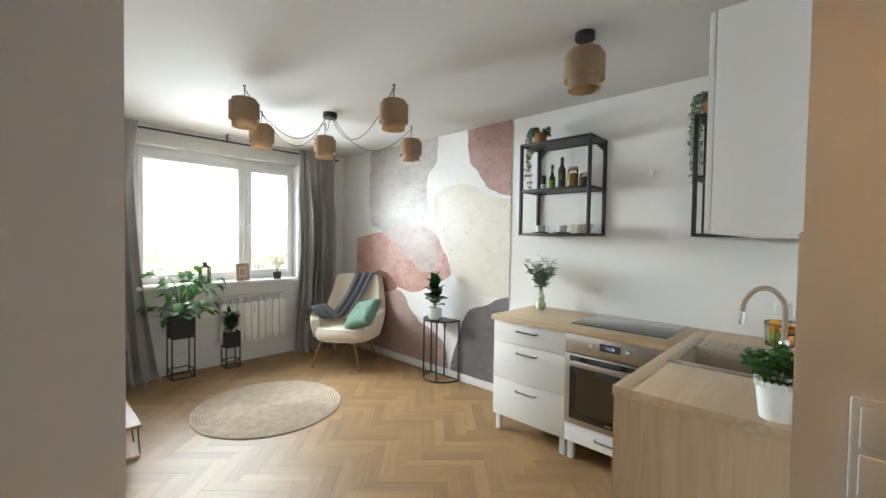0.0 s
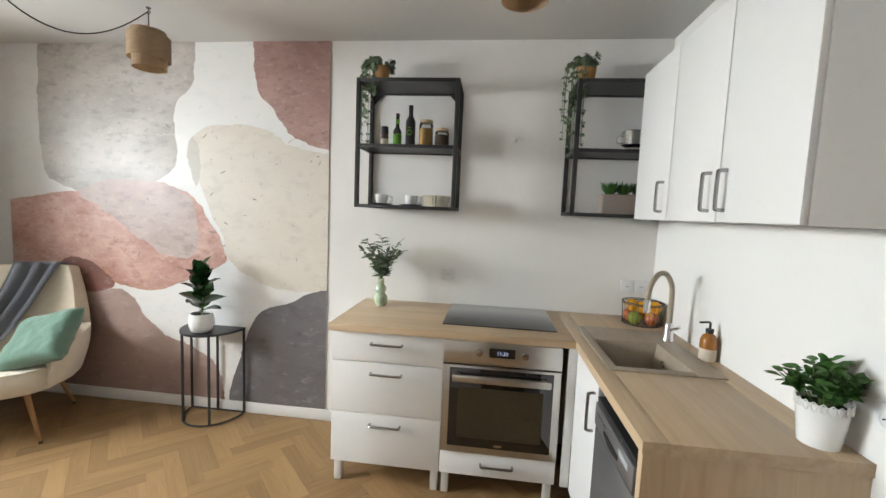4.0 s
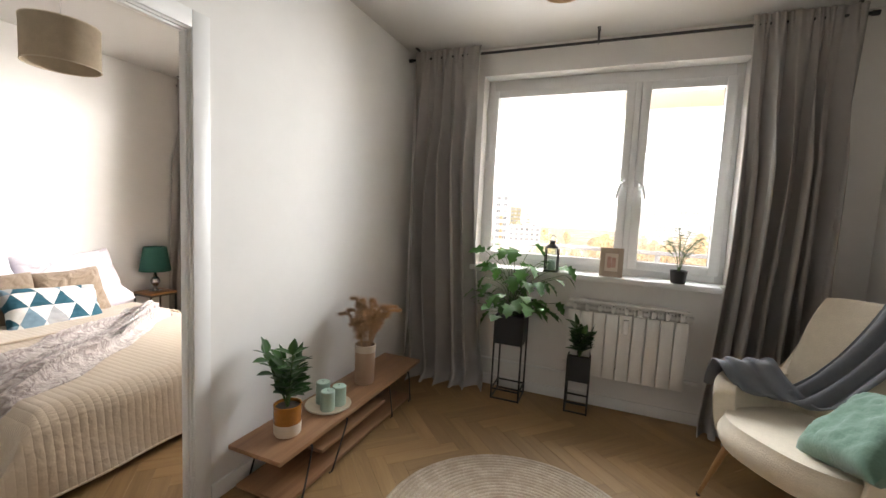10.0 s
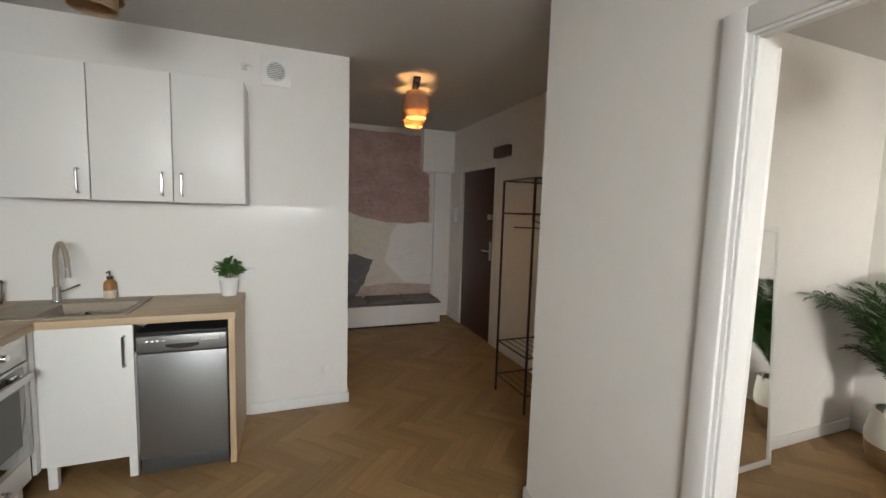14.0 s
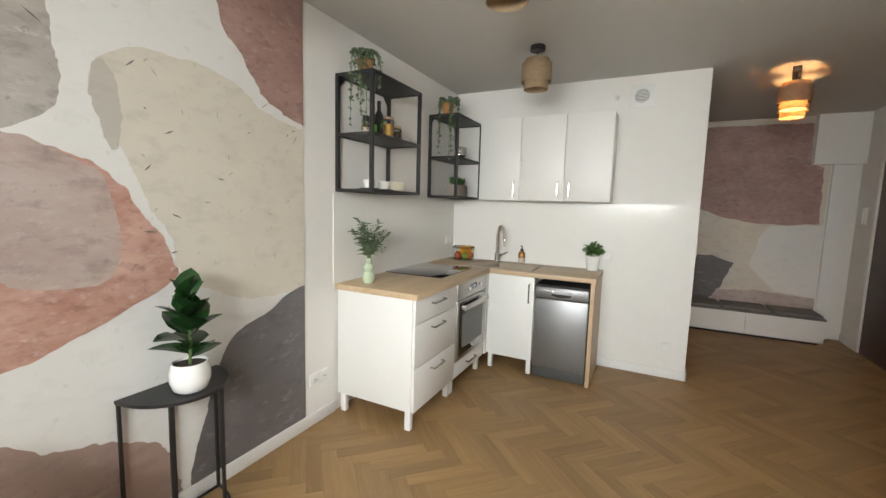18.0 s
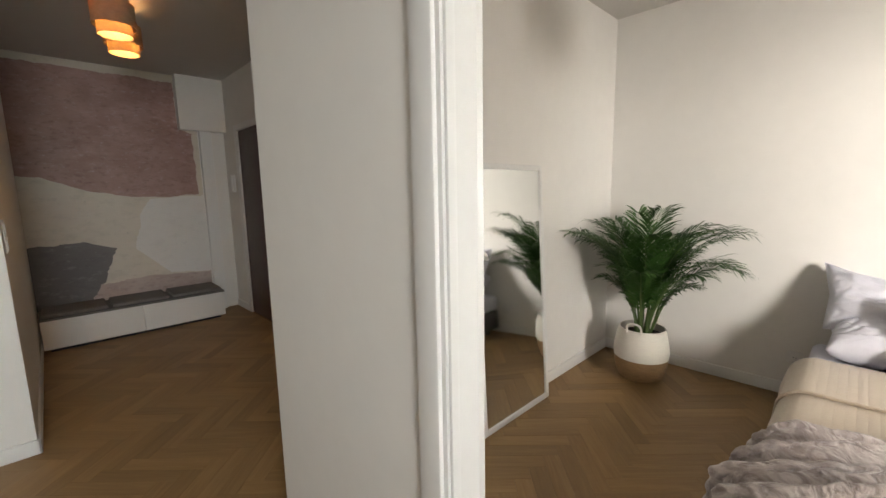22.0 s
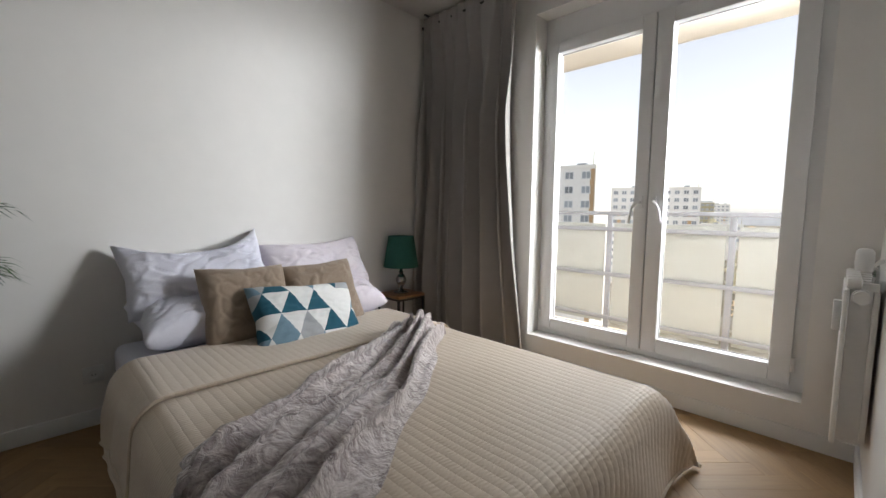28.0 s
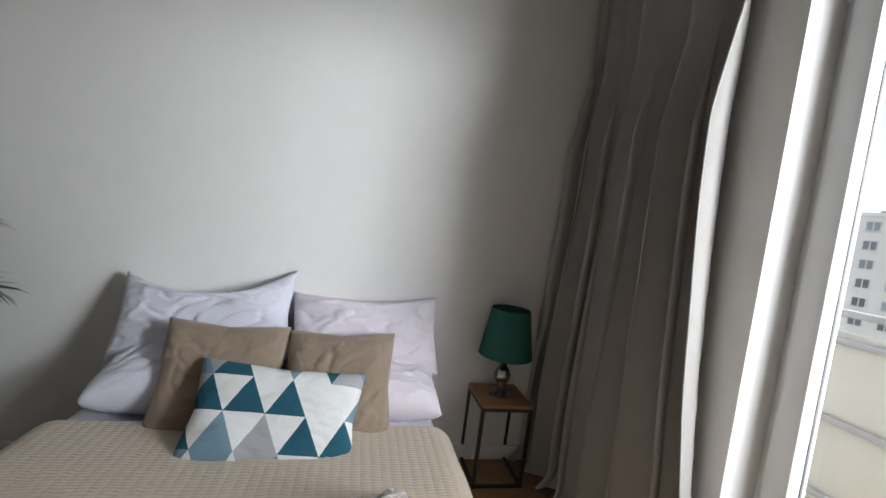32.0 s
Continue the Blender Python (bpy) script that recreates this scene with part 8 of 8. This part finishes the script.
tube(b, [(-0.010, -0.0305, 0.125), (0.010, -0.0305, 0.125)], 0.003, 5)
part("emblem", b, LABEL_GREEN, e, "green emblem of plain shapes")
jar(-1.145, 3.43, Z1, 0.043, 0.155, PASTA, "glass jar of dry pasta with a wooden lid")
jar(-1.045, 3.43, Z1, 0.043, 0.108, COFFEE, "low glass jar of dark beans with a wooden lid")


def cup(x, y, label):
    s = thing("saucer", x, y, Z0, "black saucer under a white cup", "saucer", "saucers")
    part("plate", lathe(B(), [(0, 0), (0.035, 0), (0.07, 0.010), (0.069, 0.013), (0.034, 0.004), (0, 0.004)], 28), BLACK, s)
    e = thing("coffee_cup", x, y, Z0 + 0.005, label, "cup", "white cups", 20)
    part("bowl", lathe(B(), [(0, 0), (0.026, 0), (0.036, 0.02), (0.040, 0.062), (0.037, 0.062), (0.033, 0.022), (0, 0.008)], 28), CERAMIC, e)
    part("handle", tube(B(), smooth_path([(0.036, 0, 0.05), (0.062, 0, 0.052), (0.062, 0, 0.022), (0.034, 0, 0.018)], 5), 0.004, 7), CERAMIC, e, "white loop handle")


cup(-1.405, 3.40, "white coffee cup on a black saucer")
cup(-1.22, 3.41, "white coffee cup on a black saucer")
e = thing("ribbed_bowl", -1.065, 3.43, Z0, "cream ribbed bowl on the shelf", "bowl")
b = B()
for i in range(28):
    a = i * 2 * math.pi / 28
    tube(b, [(0.062 * math.cos(a), 0.062 * math.sin(a), 0.005), (0.084 * math.cos(a), 0.084 * math.sin(a), 0.072)], 0.0072, 6)
lathe(b, [(0, 0), (0.062, 0), (0.082, 0.070), (0.078, 0.070), (0.056, 0.008), (0, 0.008)], 36)
part("body", b, mat("cream_glaze", (0.70, 0.64, 0.52), 0.3), e)
e = thing("steel_canister", 0.062, 3.41, Z1, "polished steel lidded pot on the corner shelf", "pot")
part("body", lathe(B(), [(0, 0), (0.04, 0), (0.036, 0.03), (0.062, 0.045), (0.064, 0.12), (0.058, 0.125), (0, 0.125)], 32), CHROME, e)
part("handle", tube(B(), smooth_path([(-0.062, 0, 0.10), (-0.085, 0, 0.09), (-0.085, 0, 0.06), (-0.062, 0, 0.055)], 4), 0.004), CHROME, e)

# ---- oak herringbone floor ----
PL, PW, GAP = 0.42, 0.084, 0.0002
planks = []
s2 = math.sqrt(0.5)
for i in range(-75, 76):
    for j in range(-75, 76):
        # herringbone on a turned grid: one lying and one standing plank for each step
        u0, v0 = i * PW + j * PL * 1.0, i * PW - j * PL * 1.0
        for kind in (0, 1):
            if kind == 0:
                r = (u0, v0, u0 + PL, v0 + PW)
            else:
                r = (u0, v0 + PW, u0 + PW, v0 + PW + PL)
            cu, cv = (r[0] + r[2]) / 2, (r[1] + r[3]) / 2
            cx, cy = (cu - cv) * s2 - 1.0, (cu + cv) * s2 + 0.7
            if not (-5.1 < cx < 2.9 and -2.5 < cy < 3.9):
                continue
            if (cx > XB + 0.4 and cy > YB + 0.4) or (cx > XH1 + 0.3 and cy < YH - 0.4):
                continue
            planks.append((r, kind, cx, cy))
near = sorted(planks, key=lambda p: (p[2] + 2.9) ** 2 + (p[3] - 1.5) ** 2)
REST = (([], []), ([], []))
PLANKMESH = {}
for n_, (r, kind, cx, cy) in enumerate(near):
    g = GAP
    cor = [(r[0] + g, r[1] + g), (r[2] - g, r[1] + g), (r[2] - g, r[3] - g), (r[0] + g, r[3] - g)]
    wpt = [((u - v) * s2 - 1.0, (u + v) * s2 + 0.7) for u, v in cor]
    cut = clip(wpt, XW, XE, YH if cx > XH1 + 0.05 else YS, YB + 0.01 if cx > XB + 0.36 else YN)
    if cx <= XH1 + 0.05 and cy < YH:
        cut = clip(cut, XW, XH1, YS, YN) if len(cut) > 2 else cut
    if len(cut) < 3:
        continue
    ang = radians(45 if kind == 0 else 135)
    ca, sa = math.cos(-ang), math.sin(-ang)
    loc = [((x - cx) * ca - (y - cy) * sa, (x - cx) * sa + (y - cy) * ca) for x, y in cut]
    lift = 0.0004 * ((n_ * 37) % 5 - 2) / 2
    k = len(loc)
    whole = k == 4 and abs(max(p[0] for p in loc) - PL / 2 + g) < 1e-4 and abs(min(p[0] for p in loc) + PL / 2 - g) < 1e-4 and abs(max(p[1] for p in loc) - PW / 2 + g) < 1e-4
    bev = 0.0006
    shrink = [(x * (1 - 2 * bev / PL), y * (1 - 2 * bev / PW)) for x, y in loc]
    verts = [(x, y, -0.004) for x, y in loc] + [(x, y, -0.0008) for x, y in loc] + [(x, y, 0.0) for x, y in shrink]
    faces = [tuple(range(2 * k, 3 * k))] + [(a * k + i, a * k + (i + 1) % k, (a + 1) * k + (i + 1) % k, (a + 1) * k + i) for a in (0, 1) for i in range(k)]
    if n_ >= 300:
        rv, rf = REST[kind]
        k0 = len(rv)
        ox, oy = (cx * ca - cy * sa), (cx * sa + cy * ca)
        rv += [(x + ox, y + oy, w + lift) for x, y, w in verts]
        rf += [tuple(k0 + i for i in face) for face in faces]
        continue
    if whole and "full" in PLANKMESH:
        me = PLANKMESH["full"]
    else:
        me = bpy.data.meshes.new("plank")
        me.from_pydata(verts, [], faces)
        me.materials.append(PARQUET)
        if whole:
            PLANKMESH["full"] = me
    part("plank", me, PARQUET, floor, "", pose(cx, cy, lift, 0, 0, math.degrees(ang)), 0)
for kind, (rv, rf) in enumerate(REST):
    me = bpy.data.meshes.new("plank_field")
    me.from_pydata(rv, [], rf)
    me.materials.append(PARQUET_FIELD)
    tagged(part("plank_field", me, PARQUET_FIELD, floor, "", pose(0, 0, 0, 0, 0, 45 if kind == 0 else 135), 0), "oak planks of the outer floor", "", "", "stuff")
